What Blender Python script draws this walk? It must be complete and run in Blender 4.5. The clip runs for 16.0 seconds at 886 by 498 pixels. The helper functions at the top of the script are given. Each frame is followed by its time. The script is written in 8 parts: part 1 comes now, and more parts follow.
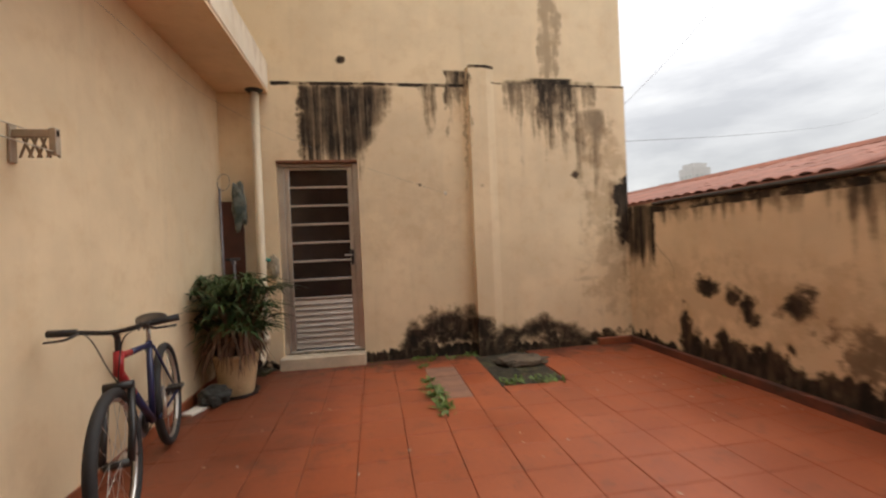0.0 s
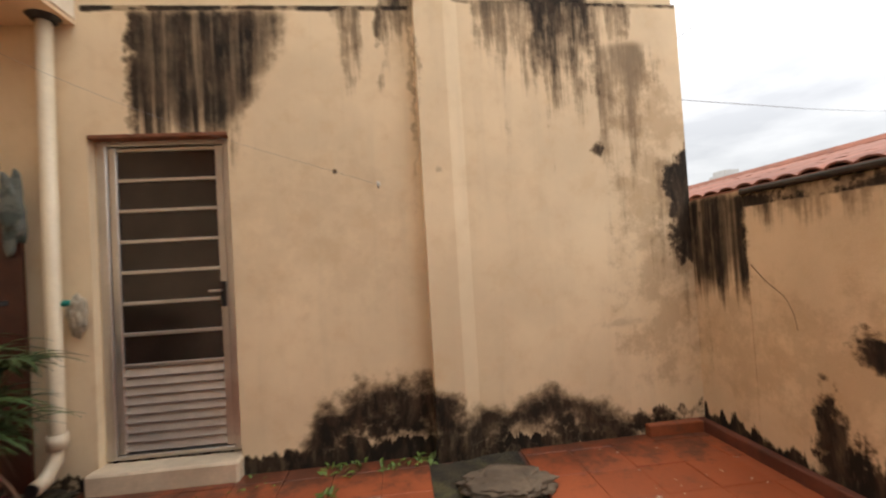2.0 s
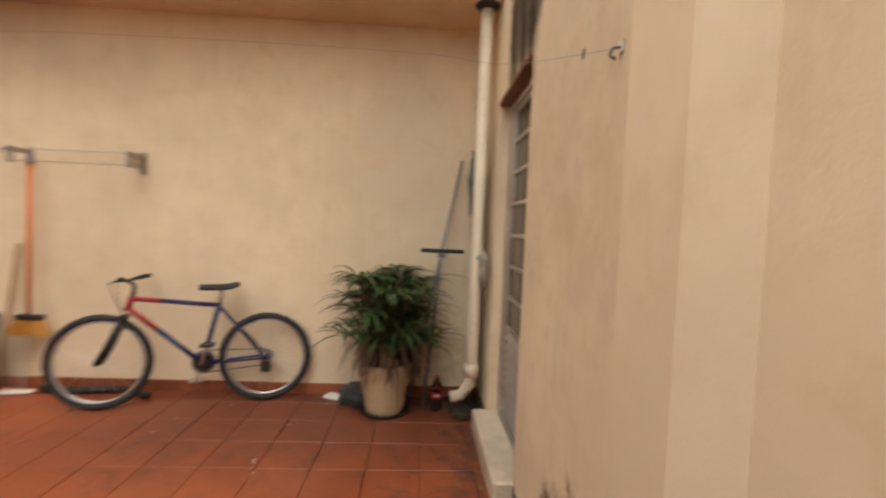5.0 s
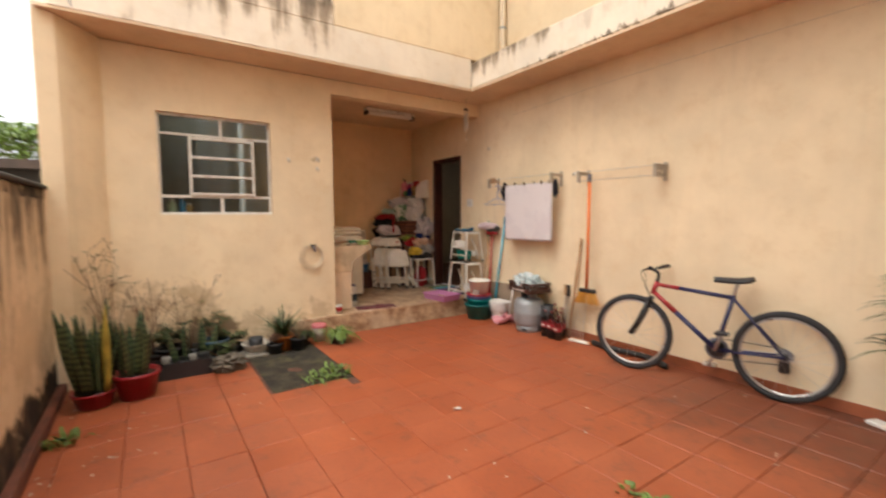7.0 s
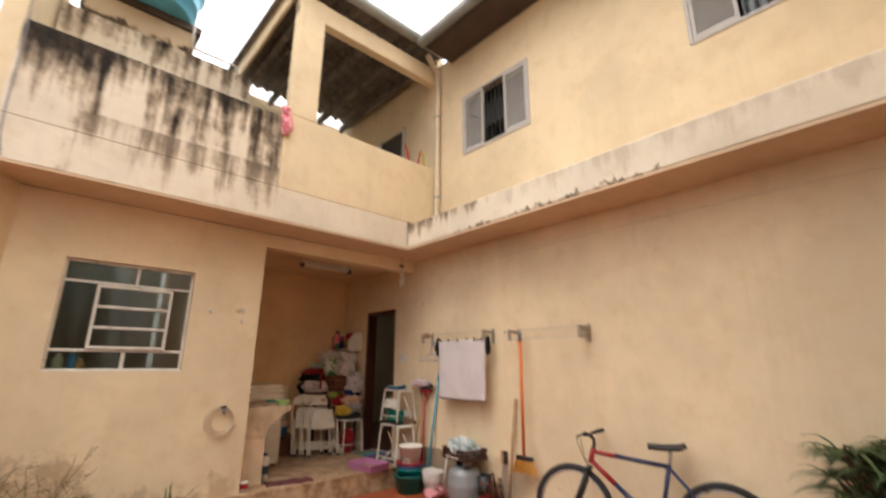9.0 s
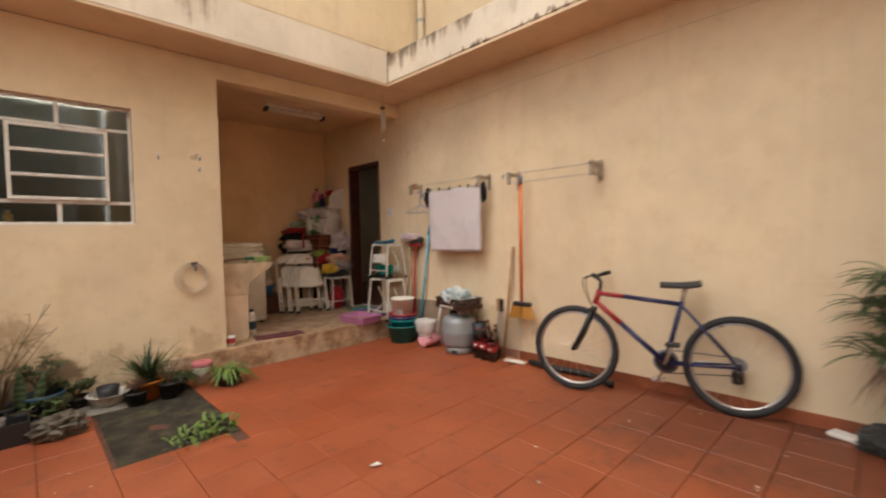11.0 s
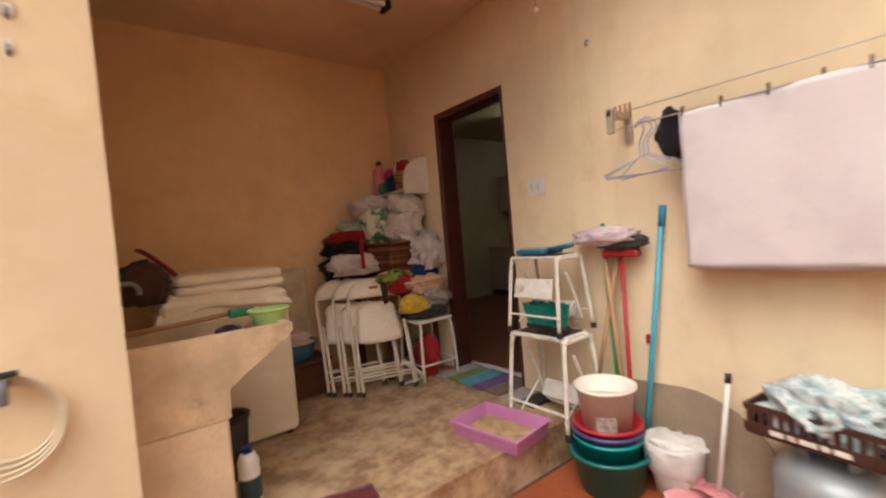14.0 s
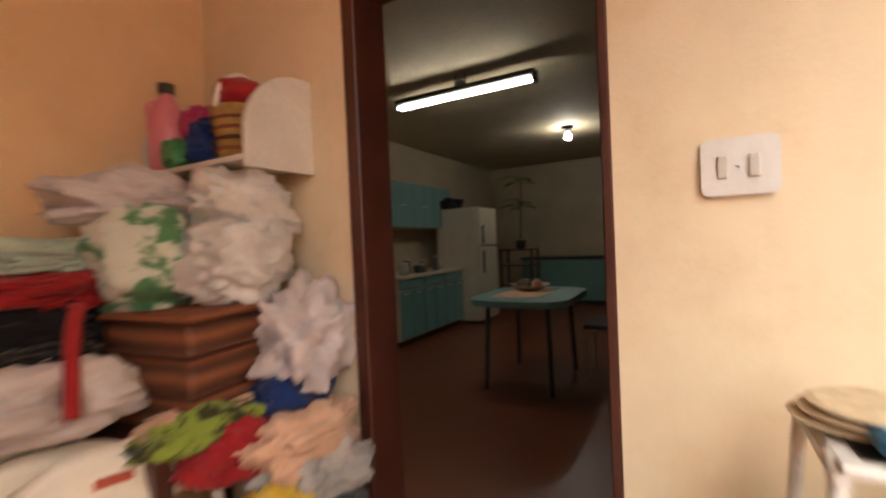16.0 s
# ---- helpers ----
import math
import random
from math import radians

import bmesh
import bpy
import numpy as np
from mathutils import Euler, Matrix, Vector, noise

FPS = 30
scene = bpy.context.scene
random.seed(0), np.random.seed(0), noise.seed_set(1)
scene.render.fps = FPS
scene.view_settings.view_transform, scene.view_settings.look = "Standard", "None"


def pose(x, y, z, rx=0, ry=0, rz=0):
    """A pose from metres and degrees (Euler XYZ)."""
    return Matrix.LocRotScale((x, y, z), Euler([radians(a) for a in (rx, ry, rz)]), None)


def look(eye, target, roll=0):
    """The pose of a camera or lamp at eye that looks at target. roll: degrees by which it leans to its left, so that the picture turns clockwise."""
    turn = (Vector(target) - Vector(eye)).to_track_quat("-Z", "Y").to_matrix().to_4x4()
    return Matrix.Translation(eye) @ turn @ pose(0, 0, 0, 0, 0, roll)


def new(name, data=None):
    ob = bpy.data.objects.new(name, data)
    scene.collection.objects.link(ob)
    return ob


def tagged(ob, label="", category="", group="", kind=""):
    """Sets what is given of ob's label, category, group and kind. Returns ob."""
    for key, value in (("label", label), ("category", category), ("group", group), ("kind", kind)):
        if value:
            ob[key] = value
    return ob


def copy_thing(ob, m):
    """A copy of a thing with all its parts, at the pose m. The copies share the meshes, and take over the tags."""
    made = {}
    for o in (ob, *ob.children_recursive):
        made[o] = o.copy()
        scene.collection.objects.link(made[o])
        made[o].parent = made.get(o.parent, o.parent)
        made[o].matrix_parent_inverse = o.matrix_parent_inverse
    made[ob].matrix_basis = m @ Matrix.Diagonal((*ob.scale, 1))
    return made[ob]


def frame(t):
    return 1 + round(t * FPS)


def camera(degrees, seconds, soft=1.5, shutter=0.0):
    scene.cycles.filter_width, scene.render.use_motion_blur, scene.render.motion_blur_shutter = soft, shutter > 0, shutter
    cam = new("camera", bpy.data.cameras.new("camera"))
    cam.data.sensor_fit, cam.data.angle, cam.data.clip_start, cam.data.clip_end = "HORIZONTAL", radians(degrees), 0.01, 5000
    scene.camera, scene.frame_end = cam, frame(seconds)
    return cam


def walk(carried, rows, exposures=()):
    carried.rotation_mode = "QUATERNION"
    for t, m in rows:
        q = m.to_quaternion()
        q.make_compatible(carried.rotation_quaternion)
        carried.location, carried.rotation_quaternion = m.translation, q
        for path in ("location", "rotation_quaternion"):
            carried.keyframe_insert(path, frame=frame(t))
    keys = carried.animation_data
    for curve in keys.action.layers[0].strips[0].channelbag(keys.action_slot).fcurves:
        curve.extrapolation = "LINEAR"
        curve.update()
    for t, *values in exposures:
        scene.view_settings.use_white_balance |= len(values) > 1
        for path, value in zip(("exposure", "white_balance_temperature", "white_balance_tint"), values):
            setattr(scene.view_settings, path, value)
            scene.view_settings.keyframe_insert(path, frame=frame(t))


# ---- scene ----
cam = camera(91.3, 16.0, soft=2.1, shutter=0.5)
SKY, SUN = 2.08, 0.7
F = -0.05          # the yard floor
PATH = [
    (0, (-0.937, -0.305, 1.205), (-0.623, 1.67, 1.189), -2.4),
    (0.5, (-0.772, 0.165, 1.262), (-0.619, 2.159, 1.294), -3.1),
    (1, (-0.517, 0.639, 1.244), (-0.319, 2.629, 1.301), -3.2),
    (1.5, (-0.29, 1.122, 1.228), (-0.089, 3.11, 1.317), -2.9),
    (2, (-0.004, 1.593, 1.249), (0.204, 3.582, 1.306), -3.4),
    (2.5, (0.273, 2.057, 1.254), (0.178, 4.054, 1.302), -3.0),
    (2.8, (0.423, 2.366, 1.249), (0.235, 4.356, 1.322), -0.8),
    (3, (0.56, 2.529, 1.27), (0.341, 4.517, 1.32), -1.2),
    (3.5, (0.794, 3.119, 1.288), (0.062, 4.979, 1.365), 0.5),
    (4, (0.873, 3.551, 1.285), (-0.367, 5.118, 1.365), 3.3),
    (4.5, (0.918, 3.891, 1.312), (-0.843, 4.838, 1.319), 2.4),
    (5, (1.006, 4.062, 1.308), (-0.99, 4.161, 1.225), 2.4),
    (5.2, (1.007, 4.146, 1.306), (-0.983, 3.975, 1.219), 3.4),
    (7.3, (1.503, 4.056, 1.337), (0.494, 2.33, 1.307), -0.1),
    (7.5, (1.491, 4.064, 1.328), (0.507, 2.331, 1.493), 0.1),
    (8, (1.459, 4.08, 1.383), (0.546, 2.392, 1.947), 0.0),
    (8.3, (1.464, 4.046, 1.414), (0.556, 2.414, 2.131), 1.4),
    (8.5, (1.455, 4.071, 1.403), (0.485, 2.498, 2.169), 2.3),
    (8.7, (1.43, 4.086, 1.427), (0.289, 2.599, 2.124), 2.7),
    (10.8, (1.138, 3.69, 1.241), (-0.31, 2.31, 1.23), -1.5),
    (11, (1.055, 3.587, 1.22), (-0.339, 2.154, 1.152), -1.3),
    (11.5, (0.826, 3.229, 1.207), (-0.368, 1.627, 1.118), -3.0),
    (12, (0.622, 2.77, 1.207), (-0.402, 1.058, 1.068), -1.6),
    (12.5, (0.383, 2.318, 1.223), (-0.621, 0.592, 1.118), -2.1),
    (13, (0.144, 1.817, 1.243), (-0.778, 0.043, 1.187), -3.3),
    (13.5, (-0.11, 1.313, 1.255), (-1.229, -0.343, 1.175), -5.1),
    (14, (-0.317, 0.759, 1.274), (-1.532, -0.829, 1.209), -4.9),
    (14.5, (-0.542, 0.212, 1.294), (-1.878, -1.268, 1.142), -4.7),
    (15, (-0.86, -0.326, 1.297), (-2.267, -1.746, 1.246), -2.2),
    (15.5, (-1.128, -0.797, 1.321), (-2.63, -2.116, 1.238), -3.8),
    (16, (-1.46, -1.153, 1.405), (-3.201, -2.136, 1.37), -2.5),
]
walk(cam, [(t, look(eye, target, roll)) for t, eye, target, roll in PATH], [(0, 0.19), (1.5, 0.48), (2.5, 0.44), (3, 0.52), (5, 0.46), (7.5, 0.93), (8.5, 0.6), (11, 0.52), (12, 0.88), (12.5, 0.93), (13.5, 1.04), (14.5, 1.42), (15.2, 1.76), (16, 2.20)])


# ---- world and light ----
world = bpy.data.worlds.new("sky")
scene.world = world
world.use_nodes = True
_w = world.node_tree
_w.nodes.clear()
_sky = _w.nodes.new("ShaderNodeTexSky")
_sky.sky_type, _sky.sun_disc = "NISHITA", False
_sky.sun_elevation, _sky.sun_rotation = radians(58), radians(70)
_co = _w.nodes.new("ShaderNodeTexCoord")
_map = _w.nodes.new("ShaderNodeMapping")
_map.inputs["Scale"].default_value = (1.0, 1.0, 3.2)
_cl = _w.nodes.new("ShaderNodeTexNoise")
_cl.inputs["Scale"].default_value, _cl.inputs["Detail"].default_value = 2.2, 6
_cl.inputs["Roughness"].default_value = 0.55
_rp = _w.nodes.new("ShaderNodeValToRGB")
_rp.color_ramp.elements[0].position, _rp.color_ramp.elements[0].color = 0.30, (0.60, 0.60, 0.61, 1)
_rp.color_ramp.elements[1].position, _rp.color_ramp.elements[1].color = 0.62, (1.04, 1.03, 1.01, 1)
# an overcast sky is brighter overhead than at the horizon
_sz = _w.nodes.new("ShaderNodeSeparateXYZ")
_el = _w.nodes.new("ShaderNodeMapRange")
_el.interpolation_type = "SMOOTHSTEP"
_el.inputs["From Min"].default_value, _el.inputs["From Max"].default_value = 0.05, 0.85
_el.inputs["To Min"].default_value, _el.inputs["To Max"].default_value = 0.36, 1.25
_grad = _w.nodes.new("ShaderNodeVectorMath")
_grad.operation = "SCALE"
_sc = _w.nodes.new("ShaderNodeVectorMath")
_sc.operation = "SCALE"
_sc.inputs["Scale"].default_value = 0.1
_mx = _w.nodes.new("ShaderNodeMix")
_mx.data_type = "RGBA"
_mx.inputs["Factor"].default_value = 0.95
_bg = _w.nodes.new("ShaderNodeBackground")
_bg.inputs["Strength"].default_value = SKY
_out = _w.nodes.new("ShaderNodeOutputWorld")
_w.links.new(_co.outputs["Generated"], _map.inputs["Vector"])
_w.links.new(_map.outputs["Vector"], _cl.inputs["Vector"])
_w.links.new(_cl.outputs["Fac"], _rp.inputs["Fac"])
_w.links.new(_sky.outputs["Color"], _sc.inputs[0])
_w.links.new(_sc.outputs["Vector"], _mx.inputs["A"])
_w.links.new(_co.outputs["Generated"], _sz.inputs[0])
_w.links.new(_sz.outputs["Z"], _el.inputs["Value"])
_w.links.new(_rp.outputs["Color"], _grad.inputs[0])
_w.links.new(_el.outputs["Result"], _grad.inputs["Scale"])
_w.links.new(_grad.outputs["Vector"], _mx.inputs["B"])
_w.links.new(_mx.outputs["Result"], _bg.inputs["Color"])
_w.links.new(_bg.outputs["Background"], _out.inputs["Surface"])
sun_data = bpy.data.lights.new("sun", "SUN")
sun_data.energy, sun_data.angle, sun_data.color = SUN, radians(35), (1.0, 0.93, 0.84)
sun = new("sun", sun_data)
sun.matrix_world = look((6, 3, 12), (6 - 0.50, 3 - 0.18, 12 - 0.85))


# ---- mesh helpers ----
def obj(name, bm, material, smooth=False):
    me = bpy.data.meshes.new(name)
    bm.normal_update()
    bm.to_mesh(me)
    bm.free()
    if material:
        me.materials.append(material)
    if smooth:
        me.polygons.foreach_set("use_smooth", [True] * len(me.polygons))
    return new(name, me)


def part(name, bm, material, parent, label="", smooth=False):
    ob = obj(name, bm, material, smooth)
    ob.parent = parent
    return tagged(ob, label) if label else ob


def thing(name, label, category, x=0, y=0, z=0, group="", kind="", rz=0):
    e = new(name)
    z = F if z == 0 else z
    e.empty_display_size = 0.1
    e.matrix_world = pose(x, y, z, 0, 0, rz)
    return tagged(e, label, category, group, kind)


def box(x0, x1, y0, y1, z0, z1, bm=None, bevel=0.0, seg=1):
    own = bmesh.new()
    m = Matrix.Translation(((x0 + x1) / 2, (y0 + y1) / 2, (z0 + z1) / 2)) @ Matrix.Diagonal((abs(x1 - x0), abs(y1 - y0), abs(z1 - z0), 1))
    bmesh.ops.create_cube(own, size=1, matrix=m)
    if bevel:
        bmesh.ops.bevel(own, geom=own.edges[:], offset=bevel, segments=seg, affect="EDGES", profile=0.5)
    return merge(bm, own)


def merge(bm, own):
    if bm is None:
        return own
    me = bpy.data.meshes.new("tmp")
    own.to_mesh(me)
    own.free()
    bm.from_mesh(me)
    bpy.data.meshes.remove(me)
    return bm


def rod(p0, p1, r0, r1=None, bm=None, seg=10):
    """A round bar from p0 to p1."""
    p0, p1 = Vector(p0), Vector(p1)
    d = p1 - p0
    own = bmesh.new()
    m = Matrix.Translation((p0 + p1) / 2) @ d.to_track_quat("Z", "Y").to_matrix().to_4x4()
    bmesh.ops.create_cone(own, cap_ends=True, segments=seg, radius1=r0, radius2=r0 if r1 is None else r1, depth=d.length, matrix=m)
    return merge(bm, own)


def smooth_line(pts, n=6):
    """Catmull-Rom through pts."""
    pts = [Vector(p) for p in pts]
    out = []
    for i in range(len(pts) - 1):
        a, b, c, d = pts[max(i - 1, 0)], pts[i], pts[i + 1], pts[min(i + 2, len(pts) - 1)]
        for k in range(n):
            t = k / n
            out.append(0.5 * ((2 * b) + (c - a) * t + (2 * a - 5 * b + 4 * c - d) * t * t + (3 * b - a - 3 * c + d) * t ** 3))
    return out + [pts[-1]]


def tube(pts, r, bm=None, seg=8, closed=False, taper=None):
    """A pipe along pts."""
    own = bmesh.new()
    pts = [Vector(p) for p in pts]
    n = len(pts)
    rings = []
    up = Vector((0.31, 0.17, 0.93))
    for i, p in enumerate(pts):
        a = pts[(i - 1) % n] if closed or i > 0 else p
        b = pts[(i + 1) % n] if closed or i < n - 1 else p
        d = (b - a).normalized()
        u = d.cross(up)
        u = u.normalized() if u.length > 1e-3 else d.cross(Vector((1, 0, 0))).normalized()
        v = d.cross(u)
        rr = r if taper is None else r + (taper - r) * i / max(n - 1, 1)
        rings.append([own.verts.new(p + (u * math.cos(2 * math.pi * k / seg) + v * math.sin(2 * math.pi * k / seg)) * rr) for k in range(seg)])
    for i in range(n if closed else n - 1):
        ra, rb = rings[i], rings[(i + 1) % n]
        for k in range(seg):
            own.faces.new((ra[k], ra[(k + 1) % seg], rb[(k + 1) % seg], rb[k]))
    if not closed:
        own.faces.new(rings[0][::-1])
        own.faces.new(rings[-1])
    bmesh.ops.recalc_face_normals(own, faces=own.faces[:])
    return merge(bm, own)


def lathe(profile, bm=None, seg=24, at=(0, 0, 0), cap=False):
    """Turns (radius, height) pairs round the z axis at a place."""
    own = bmesh.new()
    rings = []
    for r, z in profile:
        if r < 1e-4:
            rings.append([own.verts.new((at[0], at[1], at[2] + z))])
        else:
            rings.append([own.verts.new((at[0] + r * math.cos(2 * math.pi * k / seg), at[1] + r * math.sin(2 * math.pi * k / seg), at[2] + z)) for k in range(seg)])
    for ra, rb in zip(rings, rings[1:]):
        for k in range(seg):
            a, b = ra[k % len(ra)], ra[(k + 1) % len(ra)]
            c, d = rb[(k + 1) % len(rb)], rb[k % len(rb)]
            vs = list(dict.fromkeys((a, b, c, d)))
            if len(vs) > 2:
                own.faces.new(vs)
    bmesh.ops.recalc_face_normals(own, faces=own.faces[:])
    return merge(bm, own)


def sheet(fn, nu, nv, bm=None, thick=0.0, closed_u=False):
    """A surface fn(u, v) with u, v in 0..1, with a thickness."""
    own = bmesh.new()
    g = [[own.verts.new(fn(i / (nu if closed_u else nu - 1), j / (nv - 1))) for j in range(nv)] for i in range(nu)]
    for i in range(nu if closed_u else nu - 1):
        for j in range(nv - 1):
            own.faces.new((g[i][j], g[(i + 1) % nu][j], g[(i + 1) % nu][j + 1], g[i][j + 1]))
    bmesh.ops.recalc_face_normals(own, faces=own.faces[:])
    if thick:
        bmesh.ops.solidify(own, geom=own.faces[:], thickness=thick)
    return merge(bm, own)


def prism(outline, z0, z1, bm=None):
    """An upright prism over an outline of (x, y)."""
    own = bmesh.new()
    lo = [own.verts.new((x, y, z0)) for x, y in outline]
    hi = [own.verts.new((x, y, z1)) for x, y in outline]
    n = len(outline)
    for k in range(n):
        own.faces.new((lo[k], lo[(k + 1) % n], hi[(k + 1) % n], hi[k]))
    own.faces.new(lo[::-1])
    own.faces.new(hi)
    bmesh.ops.recalc_face_normals(own, faces=own.faces[:])
    return merge(bm, own)


def solid(bm, t):
    """Gives flat faces a thickness."""
    bm.normal_update()
    bmesh.ops.solidify(bm, geom=bm.faces[:], thickness=t)
    return bm


def moved(bm, m):
    bmesh.ops.transform(bm, matrix=m, verts=bm.verts[:])
    return bm


def lump(rx, ry, rz, seed, rough=0.25, freq=3.0, sub=3, at=(0, 0, 0), flat=None, bm=None):
    """An uneven rounded heap, as of cloth in a bag."""
    own = bmesh.new()
    bmesh.ops.create_icosphere(own, subdivisions=sub, radius=1)
    off = Vector((seed * 7.3, seed * 3.1, seed * 1.7))
    for v in own.verts:
        w = noise.noise(v.co * 1.6 - off)
        q = Vector((v.co.x * 0.75, v.co.y * 0.75, v.co.z * 2.1)) * freq + off + Vector((w, -w, 0.6 * w))
        n = noise.noise(v.co * freq * 0.6 + off) + 0.5 * abs(noise.noise(v.co * freq * 1.7 + off))
        n += 0.75 * (0.25 - abs(noise.noise(q))) + 0.20 * (0.25 - abs(noise.noise(q * 2.1)))
        c = v.co * (1 + rough * n)
        v.co = Vector((c.x * rx, c.y * ry, c.z * rz)) + Vector(at)
        if flat is not None and v.co.z < flat:
            v.co.z = flat
    return merge(bm, own)


# ---- materials ----
class Net:
    """Short names for building a node tree."""

    def __init__(self, name):
        self.m = bpy.data.materials.new(name)
        self.m.use_nodes = True
        self.t = self.m.node_tree
        self.b = self.t.nodes["Principled BSDF"]
        self.pos = None

    def node(self, kind, **kw):
        n = self.t.nodes.new(kind)
        for k, v in kw.items():
            n.inputs[k.replace("_", " ")].default_value = v
        return n

    def link(self, a, b):
        self.t.links.new(a, b)

    def math(self, op, a, b=None, c=None, clamp=False):
        n = self.t.nodes.new("ShaderNodeMath")
        n.operation, n.use_clamp = op, clamp
        for i, v in enumerate((a, b, c)):
            if v is None:
                continue
            if isinstance(v, (int, float)):
                n.inputs[i].default_value = v
            else:
                self.link(v, n.inputs[i])
        return n.outputs[0]

    def coord(self, which="Object"):
        return self.t.nodes.new("ShaderNodeTexCoord").outputs[which]

    def noise(self, vec, scale, detail=4, rough=0.55, stretch=None):
        n = self.node("ShaderNodeTexNoise", Scale=scale, Detail=detail, Roughness=rough)
        if stretch:
            mp = self.node("ShaderNodeMapping", Scale=stretch)
            self.link(vec, mp.inputs["Vector"])
            vec = mp.outputs["Vector"]
        self.link(vec, n.inputs["Vector"])
        return n.outputs["Fac"]

    def step(self, v, lo, hi):
        n = self.node("ShaderNodeMapRange")
        n.interpolation_type = "SMOOTHSTEP"
        n.inputs["From Min"].default_value, n.inputs["From Max"].default_value = lo, hi
        self.link(v, n.inputs["Value"])
        return n.outputs["Result"]

    def mix(self, f, a, b, blend="MIX"):
        n = self.t.nodes.new("ShaderNodeMix")
        n.data_type, n.blend_type = "RGBA", blend
        for key, v in (("Factor", f), ("A", a), ("B", b)):
            s = n.inputs[key]
            if isinstance(v, (int, float)):
                s.default_value = v
            elif isinstance(v, tuple):
                s.default_value = (*v[:3], 1)
            else:
                self.link(v, s)
        return n.outputs["Result"]

    def bump(self, h, strength=0.3, distance=0.01):
        n = self.node("ShaderNodeBump", Strength=strength, Distance=distance)
        self.link(h, n.inputs["Height"])
        self.link(n.outputs["Normal"], self.b.inputs["Normal"])

    def color(self, c):
        if isinstance(c, tuple):
            self.b.inputs["Base Color"].default_value = (*c, 1)
        else:
            self.link(c, self.b.inputs["Base Color"])

    def rough(self, r):
        if isinstance(r, (int, float)):
            self.b.inputs["Roughness"].default_value = r
        else:
            self.link(r, self.b.inputs["Roughness"])


def shade(c, f):
    return tuple(min(1.0, v * f) for v in c)


def plain(name, c, rough=0.5, var=0.18, scale=9.0, fine=70.0, bump=0.12, metal=0.0, dist=0.004, spec=0.5, dirt=None, per_object=0.0):
    """A surface of one colour with blotches, grain and fine relief."""
    n = Net(name)
    co = n.coord()
    big, small = n.noise(co, scale, 4), n.noise(co, fine, 3)
    col = n.mix(n.step(big, 0.3, 0.7), shade(c, 1 - var), shade(c, 1 + var * 0.6))
    col = n.mix(n.math("MULTIPLY", n.step(small, 0.35, 0.7), 0.25), col, shade(c, 0.7))
    if dirt:
        col = n.mix(n.math("MULTIPLY", n.step(n.noise(co, scale * 0.45, 6, 0.7), 0.52, 0.68), 0.7), col, dirt)
    if per_object:
        info = n.t.nodes.new("ShaderNodeObjectInfo").outputs["Random"]
        hsv = n.node("ShaderNodeHueSaturation")
        n.link(n.math("ADD", n.math("MULTIPLY", info, per_object), 1 - per_object / 2), hsv.inputs["Value"])
        n.link(col, hsv.inputs["Color"])
        col = hsv.outputs["Color"]
    n.color(col)
    n.rough(n.math("ADD", n.math("MULTIPLY", big, 0.2), rough - 0.1, clamp=True))
    n.b.inputs["Metallic"].default_value = metal
    n.b.inputs["Specular IOR Level"].default_value = spec
    if bump:
        n.bump(n.math("ADD", small, n.math("MULTIPLY", big, 0.6)), bump, dist)
    return n.m


